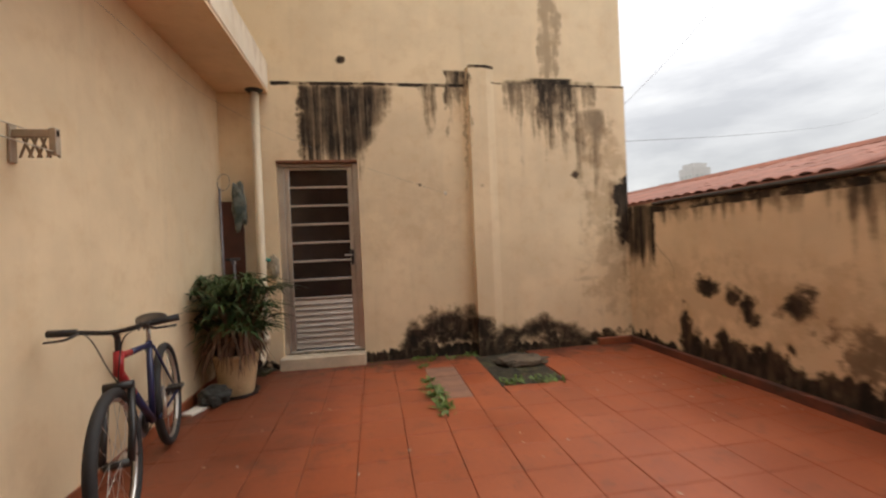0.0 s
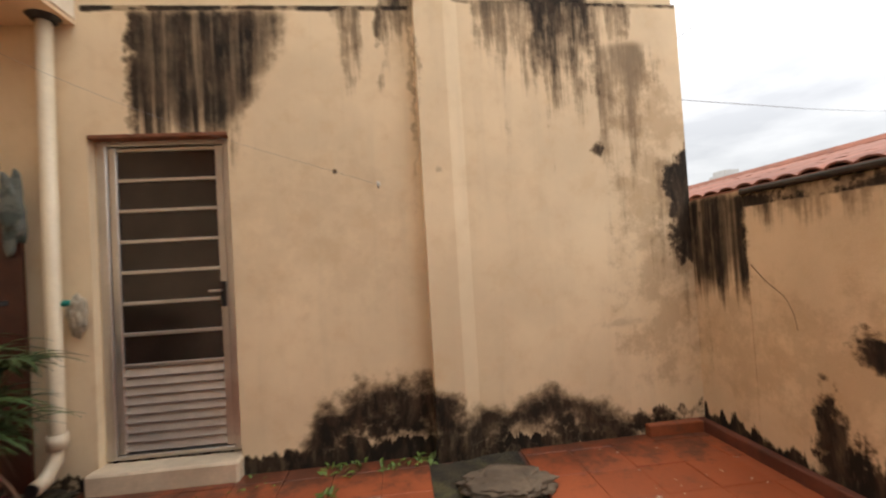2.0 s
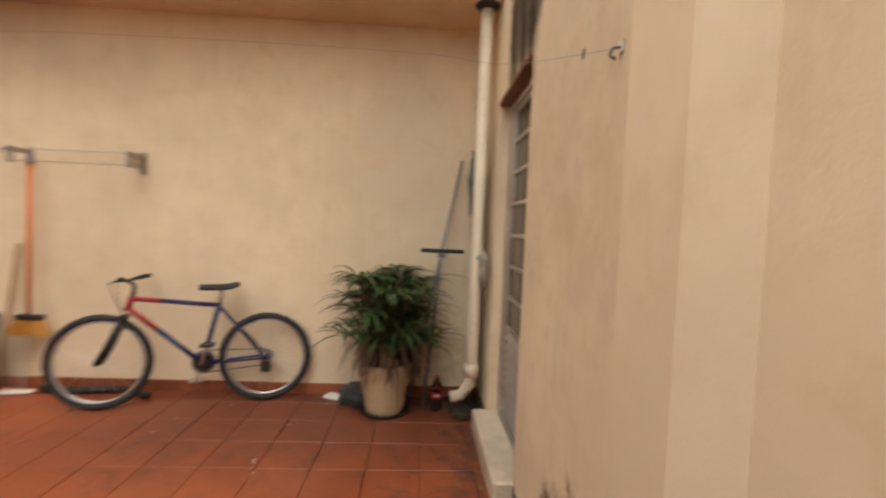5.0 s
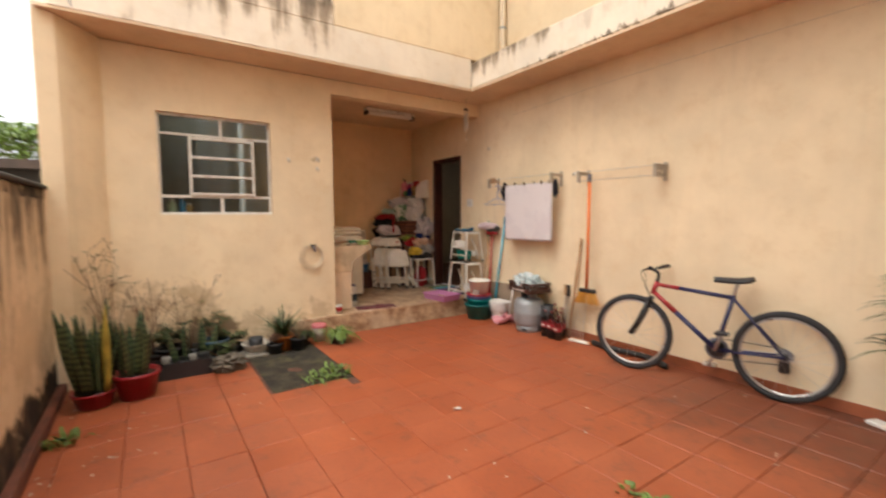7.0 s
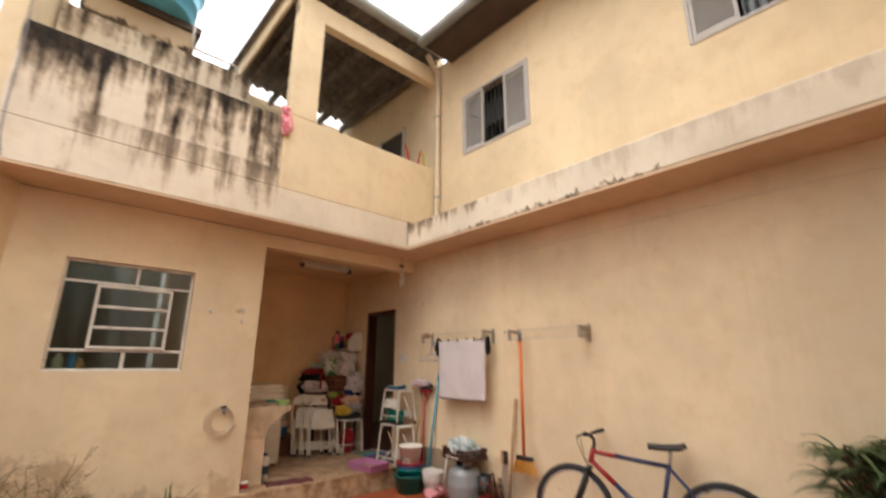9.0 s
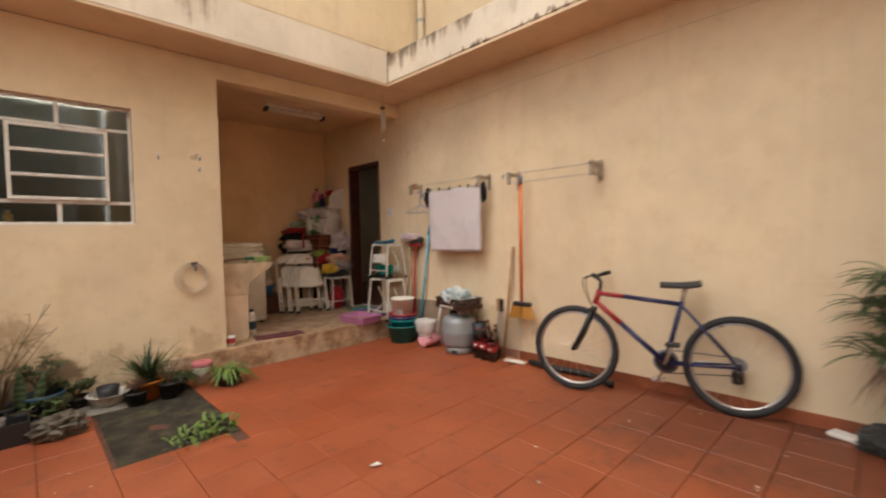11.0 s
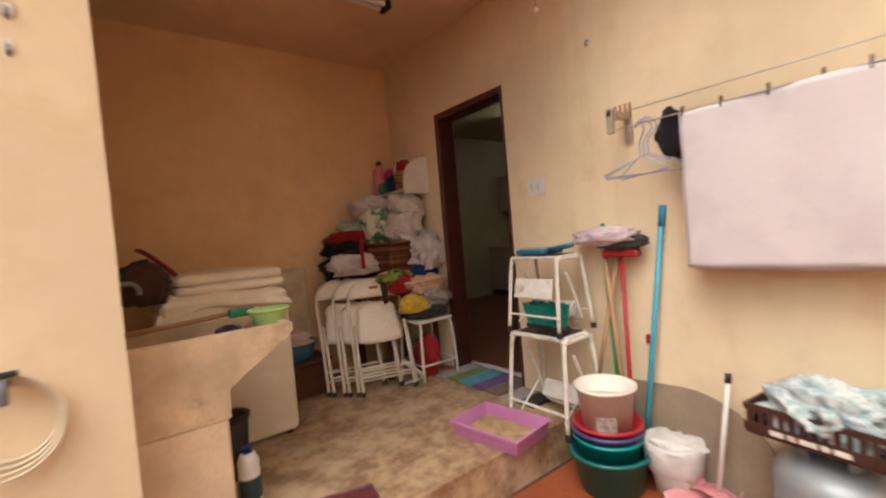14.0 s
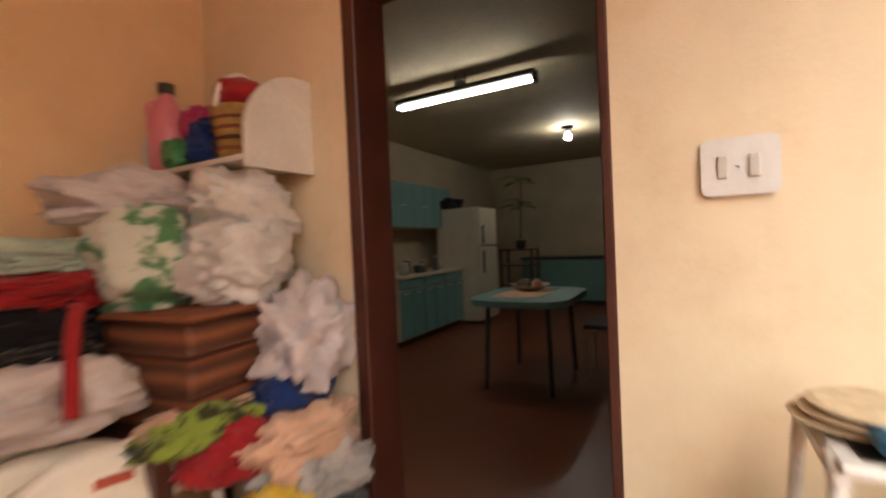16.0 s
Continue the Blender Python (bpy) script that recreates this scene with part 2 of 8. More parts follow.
def plaster(name, c, across="X", patches=(), warm=None, rough=0.85, relief=0.22):
    """Painted render with mould. A patch: kind, u0, u1, z0, z1, soft, amount; u runs along the wall."""
    n = Net(name)
    geo = n.t.nodes.new("ShaderNodeNewGeometry").outputs["Position"]
    sep = n.t.nodes.new("ShaderNodeSeparateXYZ")
    n.link(geo, sep.inputs[0])
    u, z = sep.outputs[across], sep.outputs["Z"]
    if patches:
        wob = n.math("SUBTRACT", n.noise(geo, 3.5, 5, 0.65), 0.5)
        wob2 = n.math("SUBTRACT", n.noise(geo, 1.0, 4, 0.6, (13.0, 13.0, 2.0)), 0.5)
        u = n.math("ADD", u, n.math("MULTIPLY", wob, 0.34))
        z = n.math("ADD", z, n.math("MULTIPLY", wob2, 0.30))
    big, mid, fine = n.noise(geo, 0.9, 5, 0.6), n.noise(geo, 5.5, 6, 0.65), n.noise(geo, 90, 3)
    col = n.mix(n.step(big, 0.32, 0.68), shade(c, 0.88), shade(c, 1.06))
    col = n.mix(n.math("MULTIPLY", n.step(mid, 0.46, 0.74), 0.30), col, warm or (c[0] * 0.78, c[1] * 0.66, c[2] * 0.5))
    wet = n.noise(geo, 1.0, 5, 0.6, (9.0, 9.0, 0.55))
    col = n.mix(n.math("MULTIPLY", n.step(wet, 0.50, 0.74), 0.17), col, shade(c, 0.72))
    total = None
    brown = None
    if patches:
        blotch = n.noise(geo, 5.0, 7, 0.68)
        streak = n.math("ADD", n.math("MULTIPLY", n.noise(geo, 1.0, 5, 0.6, (9.0, 9.0, 0.9)), 0.68), n.math("MULTIPLY", blotch, 0.32))
        for kind, u0, u1, z0, z1, soft, amount in patches:
            if kind == "spot":
                du, dz = n.math("SUBTRACT", sep.outputs[across], (u0 + u1) / 2), n.math("SUBTRACT", sep.outputs["Z"], (z0 + z1) / 2)
                dd = n.math("SQRT", n.math("ADD", n.math("POWER", n.math("ABSOLUTE", n.math("DIVIDE", du, (u1 - u0) / 2)), 2.0), n.math("POWER", n.math("ABSOLUTE", n.math("DIVIDE", dz, (z1 - z0) / 2)), 2.0)))
                v = n.math("SUBTRACT", 1.0, n.step(n.math("ADD", dd, n.math("ADD", n.math("MULTIPLY", wob, 2.0), n.math("MULTIPLY", n.math("SUBTRACT", blotch, 0.5), 3.2))), 0.3, 1.2))
                v = n.math("MULTIPLY", v, amount)
                total = v if total is None else n.math("MAXIMUM", total, v)
                continue
            if kind in ("hang", "drape"):
                # wet streaks hanging down from a ledge, of uneven length
                uu = n.math("ADD", sep.outputs[across], n.math("MULTIPLY", wob, 0.34))
                m = n.math("MULTIPLY", n.step(uu, u0 - soft, u0 + soft), n.math("SUBTRACT", 1.0, n.step(uu, u1 - soft, u1 + soft)))
                fall = n.math("DIVIDE", n.math("SUBTRACT", z1, sep.outputs["Z"]), z1 - z0)
                v = n.math("SUBTRACT", n.math("ADD", n.math("MULTIPLY", n.math("SUBTRACT", streak, 0.5), 3.6), 0.98 if kind == "drape" else 0.46), fall)
                v = n.math("ADD", v, n.math("MULTIPLY", n.math("SUBTRACT", m, 1.0), 1.1))
                v = n.math("MULTIPLY", n.step(v, -0.42, 0.80), n.step(fall, -0.03, 0.02))
                v = n.math("MULTIPLY", n.math("MULTIPLY", v, n.step(m, 0.0, 0.5)), amount)
                total = v if total is None else n.math("MAXIMUM", total, v)
                continue
            if kind == "curtain":
                # a dark veil of soot columns below a ledge; soft gives where its second edge ends below
                fall = n.math("DIVIDE", n.math("SUBTRACT", z1, sep.outputs["Z"]), z1 - z0)
                uu = n.math("ADD", sep.outputs[across], n.math("ADD", n.math("MULTIPLY", wob, 0.16), n.math("MULTIPLY", n.math("SUBTRACT", blotch, 0.5), 0.22)))
                edge = n.math("ADD", n.math("MULTIPLY", n.math("POWER", n.math("MAXIMUM", fall, 0.0), 1.6), soft - u1), u1)
                m = n.math("MULTIPLY", n.step(uu, u0 - 0.02, u0 + 0.04), n.math("SUBTRACT", 1.0, n.step(n.math("SUBTRACT", uu, edge), -0.12, 0.07)))
                cols = n.math("ADD", n.math("MULTIPLY", n.noise(geo, 1.0, 3, 0.5, (15.0, 15.0, 0.55)), 0.8), n.math("MULTIPLY", blotch, 0.2))
                v = n.math("MULTIPLY", m, n.math("ADD", n.math("MULTIPLY", n.step(cols, 0.30, 0.66), 0.50), 0.50))
                tail = n.math("ADD", fall, n.math("MULTIPLY", n.math("SUBTRACT", cols, 0.5), -1.3))
                v = n.math("MULTIPLY", n.math("MULTIPLY", v, n.math("SUBTRACT", 1.0, n.step(tail, 0.72, 1.20))), n.step(n.math("ADD", fall, n.math("MULTIPLY", n.math("SUBTRACT", blotch, 0.55), 0.25)), -0.04, 0.10))
                v = n.math("MULTIPLY", v, amount)
                total = v if total is None else n.math("MAXIMUM", total, v)
                continue
            if kind == "line":
                # a thin uneven dark line along a ledge
                zz = n.math("ADD", sep.outputs["Z"], n.math("MULTIPLY", wob, 0.05))
                m = n.math("MULTIPLY", n.step(zz, z0 - 0.012, z0 + 0.012), n.math("SUBTRACT", 1.0, n.step(zz, z1 - 0.008, z1 + 0.008)))
                m = n.math("MULTIPLY", m, n.math("MULTIPLY", n.step(sep.outputs[across], u0 - 0.02, u0 + 0.02), n.math("SUBTRACT", 1.0, n.step(sep.outputs[across], u1 - 0.02, u1 + 0.02))))
                v = n.math("MULTIPLY", n.math("MULTIPLY", m, n.math("ADD", n.math("MULTIPLY", n.step(blotch, 0.40, 0.55), 0.6), 0.4)), amount)
                total = v if total is None else n.math("MAXIMUM", total, v)
                continue
            if kind == "mound":
                # rising damp: a dark rim, paler and scaly inside
                du, dz = n.math("SUBTRACT", sep.outputs[across], (u0 + u1) / 2), n.math("SUBTRACT", sep.outputs["Z"], z0)
                dd = n.math("SQRT", n.math("ADD", n.math("POWER", n.math("ABSOLUTE", n.math("DIVIDE", du, (u1 - u0) / 2)), 4.0), n.math("POWER", n.math("ABSOLUTE", n.math("DIVIDE", dz, z1 - z0)), 2.0)))
                dd = n.math("ADD", dd, n.math("ADD", n.math("MULTIPLY", wob, 0.9), n.math("MULTIPLY", n.math("SUBTRACT", blotch, 0.5), 0.6)))
                v = n.math("SUBTRACT", 1.0, n.step(dd, 0.66, 1.14))
                inner = n.math("MULTIPLY", n.math("SUBTRACT", 1.0, n.step(dd, 0.35, 0.72)), n.step(blotch, 0.42, 0.60))
                v = n.math("MULTIPLY", n.math("MULTIPLY", v, n.math("SUBTRACT", 1.0, n.math("MULTIPLY", inner, 0.82))), amount)
                total = v if total is None else n.math("MAXIMUM", total, v)
                continue
            bias = 0.45 if kind in ("dense", "densb") else 0.0
            kind = {"dense": "streak", "densb": "blotch"}.get(kind, kind)
            sz = soft * (2.2 if kind == "streak" else 1.0)
            m = n.math("MULTIPLY", n.step(u, u0 - soft, u0 + soft), n.math("SUBTRACT", 1.0, n.step(u, u1 - soft, u1 + soft)))
            m = n.math("MULTIPLY", m, n.math("SUBTRACT", 1.0, n.step(z, z1 - (0.03 if kind == "streak" else soft), z1 + (0.03 if kind == "streak" else soft))))
            m = n.math("MULTIPLY", m, n.step(z, z0 - sz, z0 + sz))
            tex = streak if kind == "streak" else blotch
            v = n.math("ADD", n.math("ADD", m, bias), n.math("MULTIPLY", n.math("SUBTRACT", tex, 0.53), 3.6))
            v = n.math("MULTIPLY", n.math("MULTIPLY", n.step(v, 0.30, 1.05), n.step(m, 0.0, 0.45)), amount)
            if kind == "brown":
                brown = v if brown is None else n.math("MAXIMUM", brown, v)
            else:
                total = v if total is None else n.math("MAXIMUM", total, v)
        if brown is not None:
            col = n.mix(brown, col, (0.30, 0.17, 0.07))
        if total is not None:
            black = n.mix(n.step(n.noise(geo, 1.0, 6, 0.65, (11.0, 11.0, 3.5)), 0.40, 0.75), (0.015, 0.011, 0.008), (0.085, 0.056, 0.034))
            col = n.mix(n.math("MULTIPLY", n.step(total, 0.0, 0.5), 0.55), col, (0.38, 0.25, 0.14))
            grain = n.math("ADD", n.math("MULTIPLY", n.noise(geo, 1.0, 6, 0.7, (14.0, 14.0, 4.5)), 0.9), 0.58, clamp=True)
            col = n.mix(n.math("MULTIPLY", n.step(total, 0.10, 0.95), grain), col, black)
    n.color(col)
    n.rough(rough)
    n.b.inputs["Specular IOR Level"].default_value = 0.25
    n.bump(n.math("ADD", n.math("MULTIPLY", fine, 0.22), n.math("ADD", n.math("MULTIPLY", mid, 0.9), n.math("MULTIPLY", big, 1.5))), relief, 0.012)
    return n.m


def cloth(name, c, c2=None, scale=8.0, print_scale=None):
    n = Net(name)
    co = n.coord()
    f = n.noise(co, print_scale or scale, 3)
    weave = n.noise(co, 260, 2)
    col = n.mix(n.step(f, 0.44, 0.56) if c2 else n.step(f, 0.3, 0.7), shade(c, 1.0), c2 or shade(c, 0.75))
    n.color(col)
    n.rough(0.92)
    n.b.inputs["Specular IOR Level"].default_value = 0.15
    n.b.inputs["Sheen Weight"].default_value = 0.15
    n.bump(n.math("ADD", weave, n.math("MULTIPLY", n.noise(co, 30, 4), 1.2)), 0.4, 0.004)
    return n.m


def glass(name, tint, rough=0.02, ribs=0.0, alpha=1.0):
    n = Net(name)
    n.color(tint)
    n.rough(rough)
    n.b.inputs["Transmission Weight"].default_value = alpha
    n.b.inputs["IOR"].default_value = 1.45
    if ribs:
        w = n.node("ShaderNodeTexWave", Scale=ribs)
        w.bands_direction = "X"
        n.link(n.coord(), w.inputs["Vector"])
        n.bump(w.outputs["Fac"], 0.5, 0.01)
    return n.m


def glow(name, c, strength):
    n = Net(name)
    n.color(c)
    n.b.inputs["Emission Color"].default_value = (*c, 1)
    n.b.inputs["Emission Strength"].default_value = strength
    return n.m


CREAM = (0.80, 0.645, 0.43)
M_wall = plaster("cream_paint", CREAM)
M_wall_s = plaster("cream_paint_front", CREAM, "X", [("brown", 0.9, 2.0, -0.2, 0.75, 0.25, 0.5), ("blotch", 0.7, 2.0, -0.2, 0.30, 0.12, 0.55), ("brown", -0.3, 0.9, -0.2, 0.35, 0.15, 0.4), ("spot", -0.20, -0.10, 1.95, 2.02, 0.02, 0.35)])
M_wall_w = plaster("cream_paint_yard", CREAM, "Y", [("brown", -0.7, 0.6, -0.2, 0.35, 0.15, 0.25), ("brown", 3.6, 4.5, 0.0, 0.7, 0.3, 0.35), ("brown", 0.2, 1.3, 0.0, 0.45, 0.2, 0.3)])
# cream paint, with the porch's ochre bounce and shade put into its colour
M_wall_porch = plaster("bounce_tinted_cream_porch", (0.86, 0.60, 0.355), relief=0.2)
M_wall_n = plaster("mouldy_cream_render", (0.78, 0.625, 0.415), "X", [
    ("curtain", -1.70, -0.66, 2.12, 3.05, -1.10, 1.0),
    ("hang", -1.10, -0.92, 1.55, 3.0, 0.05, 0.85),
    ("hang", -0.36, -0.14, 2.2, 3.04, 0.06, 0.8), ("hang", -0.09, 0.18, 2.4, 3.2, 0.05, 0.9), ("hang", 0.12, 0.185, 0.6, 3.1, 0.03, 0.45),
    ("line", -1.96, 0.16, 3.005, 3.05, 0.02, 1.0), ("line", 0.45, 0.95, 3.02, 3.045, 0.02, 0.6), ("line", 0.95, 2.13, 3.01, 3.05, 0.02, 0.95), ("line", 0.18, 0.49, 3.185, 3.23, 0.02, 1.0), ("drape", 0.98, 1.50, 2.3, 3.13, 0.14, 0.9), ("hang", 0.6, 1.75, 2.0, 3.10, 0.12, 0.7),
    ("streak", 1.05, 1.35, 3.1, 4.6, 0.09, 0.4), ("hang", 1.45, 1.95, 0.9, 2.75, 0.12, 0.55),
    ("mound", -0.72, 0.44, -0.12, 0.50, 0.1, 1.0), ("mound", 0.26, 1.62, -0.12, 0.32, 0.1, 0.9), ("densb", -0.9, 0.4, -0.2, 0.06, 0.06, 1.0),
    ("blotch", -2.5, 2.2, -0.1, 0.05, 0.03, 1.0), ("blotch", 1.4, 2.15, -0.1, 0.15, 0.06, 0.9),
    ("brown", 1.55, 2.2, 0.2, 2.5, 0.35, 0.38), ("brown", -1.1, 0.1, 1.0, 2.0, 0.3, 0.12), ("densb", 1.98, 2.2, 1.15, 1.95, 0.10, 0.9), ("hang", 1.85, 2.2, 0.3, 1.9, 0.08, 0.6),
    ("spot", -1.27, -1.16, 3.25, 3.35, 0.02, 1.0), ("spot", 1.38, 1.54, 1.91, 2.05, 0.025, 0.9), ("spot", 0.25, 0.33, 1.82, 1.89, 0.02, 0.3), ("spot", -0.42, -0.38, 1.88, 1.92, 0.02, 0.8), ("spot", 1.3, 1.7, 0.7, 0.78, 0.02, 0.25)], relief=0.15)
M_wall_e = plaster("mouldy_ochre_render", (0.74, 0.56, 0.36), "Y", [
    ("densb", -1.0, 3.7, -0.2, 0.20, 0.12, 1.0), ("densb", 3.5, 4.1, -0.2, 0.08, 0.08, 1.0), ("spot", 3.14, 3.46, 0.62, 0.80, 0.1, 1.0), ("spot", 3.48, 3.70, 0.02, 0.56, 0.1, 1.0), ("spot", 2.92, 3.12, 0.54, 0.76, 0.1, 0.9), ("spot", 2.70, 3.0, 0.36, 0.68, 0.1, 1.0), ("spot", 2.25, 2.6, 0.45, 0.8, 0.1, 0.9), ("spot", 3.05, 3.2, 0.14, 0.40, 0.1, 1.0), ("blotch", 1.2, 2.3, 0.25, 0.6, 0.15, 0.6),
    ("blotch", 2.2, 3.55, 0.0, 0.28, 0.12, 0.95), ("curtain", 4.03, 4.64, 0.95, 1.60, 4.64, 1.0), ("hang", 4.38, 4.6, 0.3, 1.5, 0.05, 0.9), ("line", -0.9, 4.06, 1.47, 1.56, 0.02, 1.0), ("hang", -1.0, 4.1, 1.25, 1.56, 0.05, 0.85), ("densb", 4.0, 4.6, -0.2, 0.08, 0.05, 1.0),
    ("hang", -1.0, 2.2, 0.55, 1.56, 0.3, 0.8), ("brown", -1.0, 4.6, 0.2, 1.0, 0.4, 0.30)], relief=0.5)
M_parapet = plaster("mouldy_parapet_paint", (0.79, 0.69, 0.55), "X", [
    ("hang", -0.30, 2.1, 2.9, 4.18, 0.16, 1.0), ("hang", -0.3, 1.2, 2.7, 4.16, 0.2, 0.75), ("drape", 1.35, 2.05, 3.7, 4.18, 0.08, 0.95),
    ("hang", -0.32, 1.6, 2.85, 3.5, 0.25, 0.65), ("hang", -0.6, 2.2, 5.0, 5.8, 0.1, 0.95)], relief=0.5)
M_slab_w = plaster("weathered_slab_paint", (0.79, 0.70, 0.56), "Y", [
    ("hang", -0.5, 0.9, 3.0, 3.27, 0.08, 0.75), ("streak", 0.9, 4.6, 3.05, 3.3, 0.12, 0.22), ("blotch", 0.5, 2.9, 2.9, 2.96, 0.03, 0.6)], relief=0.5)
# slightly darker, warmer cream for the undersides and the porch ceiling
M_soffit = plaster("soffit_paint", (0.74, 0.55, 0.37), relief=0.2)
M_white = plain("white_paint", (0.75, 0.71, 0.64), 0.45, 0.08, 6, 50, 0.05)
M_rust_white = plain("chipped_white_paint", (0.74, 0.70, 0.62), 0.45, 0.1, 14, 60, 0.15, dirt=(0.25, 0.12, 0.05))
M_pvc = plain("cream_pvc", (0.72, 0.60, 0.43), 0.4, 0.08, 5, 40, 0.04)
M_skirt = plain("red_skirting", (0.30, 0.085, 0.035), 0.5, 0.25, 5, 60, 0.2, dirt=(0.08, 0.05, 0.035))
M_joint = plain("dirty_mortar", (0.115, 0.05, 0.03), 0.95, 0.4, 12, 90, 0.4)
M_dirt = plain("dark_soil", (0.048, 0.038, 0.022), 0.98, 0.6, 8, 60, 0.9, dist=0.03, dirt=(0.13, 0.125, 0.045))
M_conc = plain("grey_concrete", (0.22, 0.19, 0.15), 0.9, 0.3, 4, 60, 0.4, dirt=(0.08, 0.07, 0.055))
M_alu = plain("dull_aluminium", (0.62, 0.58, 0.53), 0.38, 0.1, 5, 80, 0.06, metal=0.85)
M_bgrey = plain("dull_grey_enamel", (0.16, 0.15, 0.17), 0.4, 0.15)
M_dark = plain("black_plastic", (0.018, 0.017, 0.017), 0.42, 0.2, 6, 80, 0.08)
M_wood = plain("pale_wood", (0.42, 0.24, 0.12), 0.6, 0.25, 7, 60, 0.15)
M_darkwood = plain("dark_stained_wood", (0.075, 0.022, 0.014), 0.4, 0.35, 5, 50, 0.12)
M_rub = plain("rubber", (0.022, 0.021, 0.022), 0.75, 0.25, 20, 120, 0.25)
M_leaf = plain("leaf_green", (0.050, 0.085, 0.022), 0.5, 0.5, 5, 40, 0.1)
M_leaf2 = plain("light_leaf_green", (0.13, 0.20, 0.035), 0.5, 0.4, 5, 40, 0.1)
M_deadleaf = plain("dry_leaf", (0.16, 0.085, 0.05), 0.8, 0.4, 6, 50, 0.1)
M_glass = glass("clear_glass", (0.93, 0.95, 0.94))
M_ribbed = glass("ribbed_glass", (0.58, 0.60, 0.54), 0.10)
M_ribbed.node_tree.nodes["Principled BSDF"].inputs["IOR"].default_value = 1.35
# near-black that paints in the shade of rooms and openings
M_black = plain("shade_black", (0.05, 0.04, 0.03), 0.8)


# ---- the yard: floor, walls, slabs ----
P = 0.17          # porch floor


def structure(name, bm, material, label, category, smooth=False):
    return tagged(obj(name, bm, material, smooth), label, category, kind="structure")


# ground under and around everything
bm = box(-400, 400, -400, 400, -0.6, -0.45)
structure("ground", bm, plain("street_ground", (0.16, 0.13, 0.10), 0.95, 0.3, 0.2, 4, 0.2), "dull brown ground round the houses", "ground")
# bed under the tiles, with two openings of soil
bm = box(-2.5, 2.13, -0.87, 4.6, -0.4, F - 0.012)
floor = structure("floor", bm, M_joint, "terracotta tiled yard floor with dark dirty joints", "floor")

# west wall with kitchen door and upper windows
bm = box(-2.65, -2.5, -1.295, 4.76, -0.3, 2.9)
box(-2.65, -2.5, -4.9, -2.065, -0.3, 2.9, bm)
box(-2.65, -2.5, -2.065, -1.295, 2.25, 2.9, bm)
structure("wall_west", bm, M_wall_w, "cream painted yard wall, faintly stained near the floor", "wall")
bm = box(-2.65, -2.5, -4.9, 0.18, 2.9, 6.0)
for a, b, c, d in ((0.18, 1.34, 2.9, 4.25), (0.18, 1.34, 5.18, 6.0), (1.34, 3.12, 2.9, 6.0), (3.12, 4.3, 2.9, 4.24), (3.12, 4.3, 5.17, 6.0), (4.3, 5.4, 2.9, 6.0)):
    box(-2.65, -2.5, a, b, c, d, bm)
structure("wall_west_upper", bm, M_wall, "cream painted upper storey wall of the house", "wall")
# hollow rooms behind the upper windows, their lack of light put into the colour
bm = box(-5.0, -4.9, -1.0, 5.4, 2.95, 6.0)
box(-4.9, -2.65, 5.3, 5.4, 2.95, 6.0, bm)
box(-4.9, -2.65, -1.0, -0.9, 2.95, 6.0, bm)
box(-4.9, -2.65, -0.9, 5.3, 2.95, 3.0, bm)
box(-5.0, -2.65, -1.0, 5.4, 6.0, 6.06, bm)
structure("wall_upper_room", bm, M_black, "upstairs room walls coloured near-black as if unlit", "wall")

# overhanging slab along the west wall and over the south front
bm = box(-2.5, -1.98, -0.37, 4.56, 2.93, 3.25, bevel=0.012)
structure("slab_west", bm, M_slab_w, "weathered cream concrete eave slab with mould on its edge", "slab")
bm = box(-2.5, -1.985, -0.365, 4.555, 2.905, 2.928)
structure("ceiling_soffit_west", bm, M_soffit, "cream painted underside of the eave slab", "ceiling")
bm = prism([(-1.98, -0.37), (-1.98, -0.87), (2.12, -0.87), (2.12, -0.47), (2.02, -0.37)], 2.93, 3.29)
structure("slab_south", bm, M_parapet, "cream concrete balcony slab with black mould streaks", "slab")
bm = box(-2.5, 2.1, -0.87, -0.375, 2.905, 2.928)
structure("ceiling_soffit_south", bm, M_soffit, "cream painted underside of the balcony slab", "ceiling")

# south front with the porch opening
bm = box(-0.33, 0.35, -1.02, -0.87, -0.3, 2.9)
box(1.37, 2.12, -1.02, -0.87, -0.3, 2.9, bm)
box(0.35, 1.37, -1.02, -0.87, -0.3, 1.36, bm)
box(0.35, 1.37, -1.02, -0.87, 2.335, 2.9, bm)
prism([(1.76, -0.87), (2.0, -0.46), (2.12, -0.40), (2.12, -0.87)], -0.3, 2.9, bm)
structure("wall_south", bm, M_wall_s, "cream painted front wall beside the porch", "wall")
bm = box(-2.5, -0.33, -1.04, -0.87, 2.74, 2.9)
structure("beam_porch", bm, M_wall, "cream painted beam over the porch opening", "beam")
# tall fire wall at the east end of the south front
bm = box(1.97, 2.12, -3.4, -0.38, 3.29, 7.6)
box(2.12, 2.2, -3.4, -0.9, -0.3, 7.6, bm)
structure("wall_fire", bm, M_wall, "tall cream painted fire wall of the house", "wall")

# porch
bm = box(-2.65, 0.15, -2.93, -2.78, -0.3, 2.9)
box(-0.30, 0.3, -2.78, -1.02, -0.3, 2.9, bm)
structure("wall_porch", bm, M_wall_porch, "cream back wall of the porch, tinted ochre for bounced light", "wall")
bm = box(-2.5, 0.15, -2.78, -1.04, 2.86, 2.9)
structure("ceiling_porch", bm, M_soffit, "warm cream porch ceiling", "ceiling")

# back room behind the window, with its dimness put into the paint
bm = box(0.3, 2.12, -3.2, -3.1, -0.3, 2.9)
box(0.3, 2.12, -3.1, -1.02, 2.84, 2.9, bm)
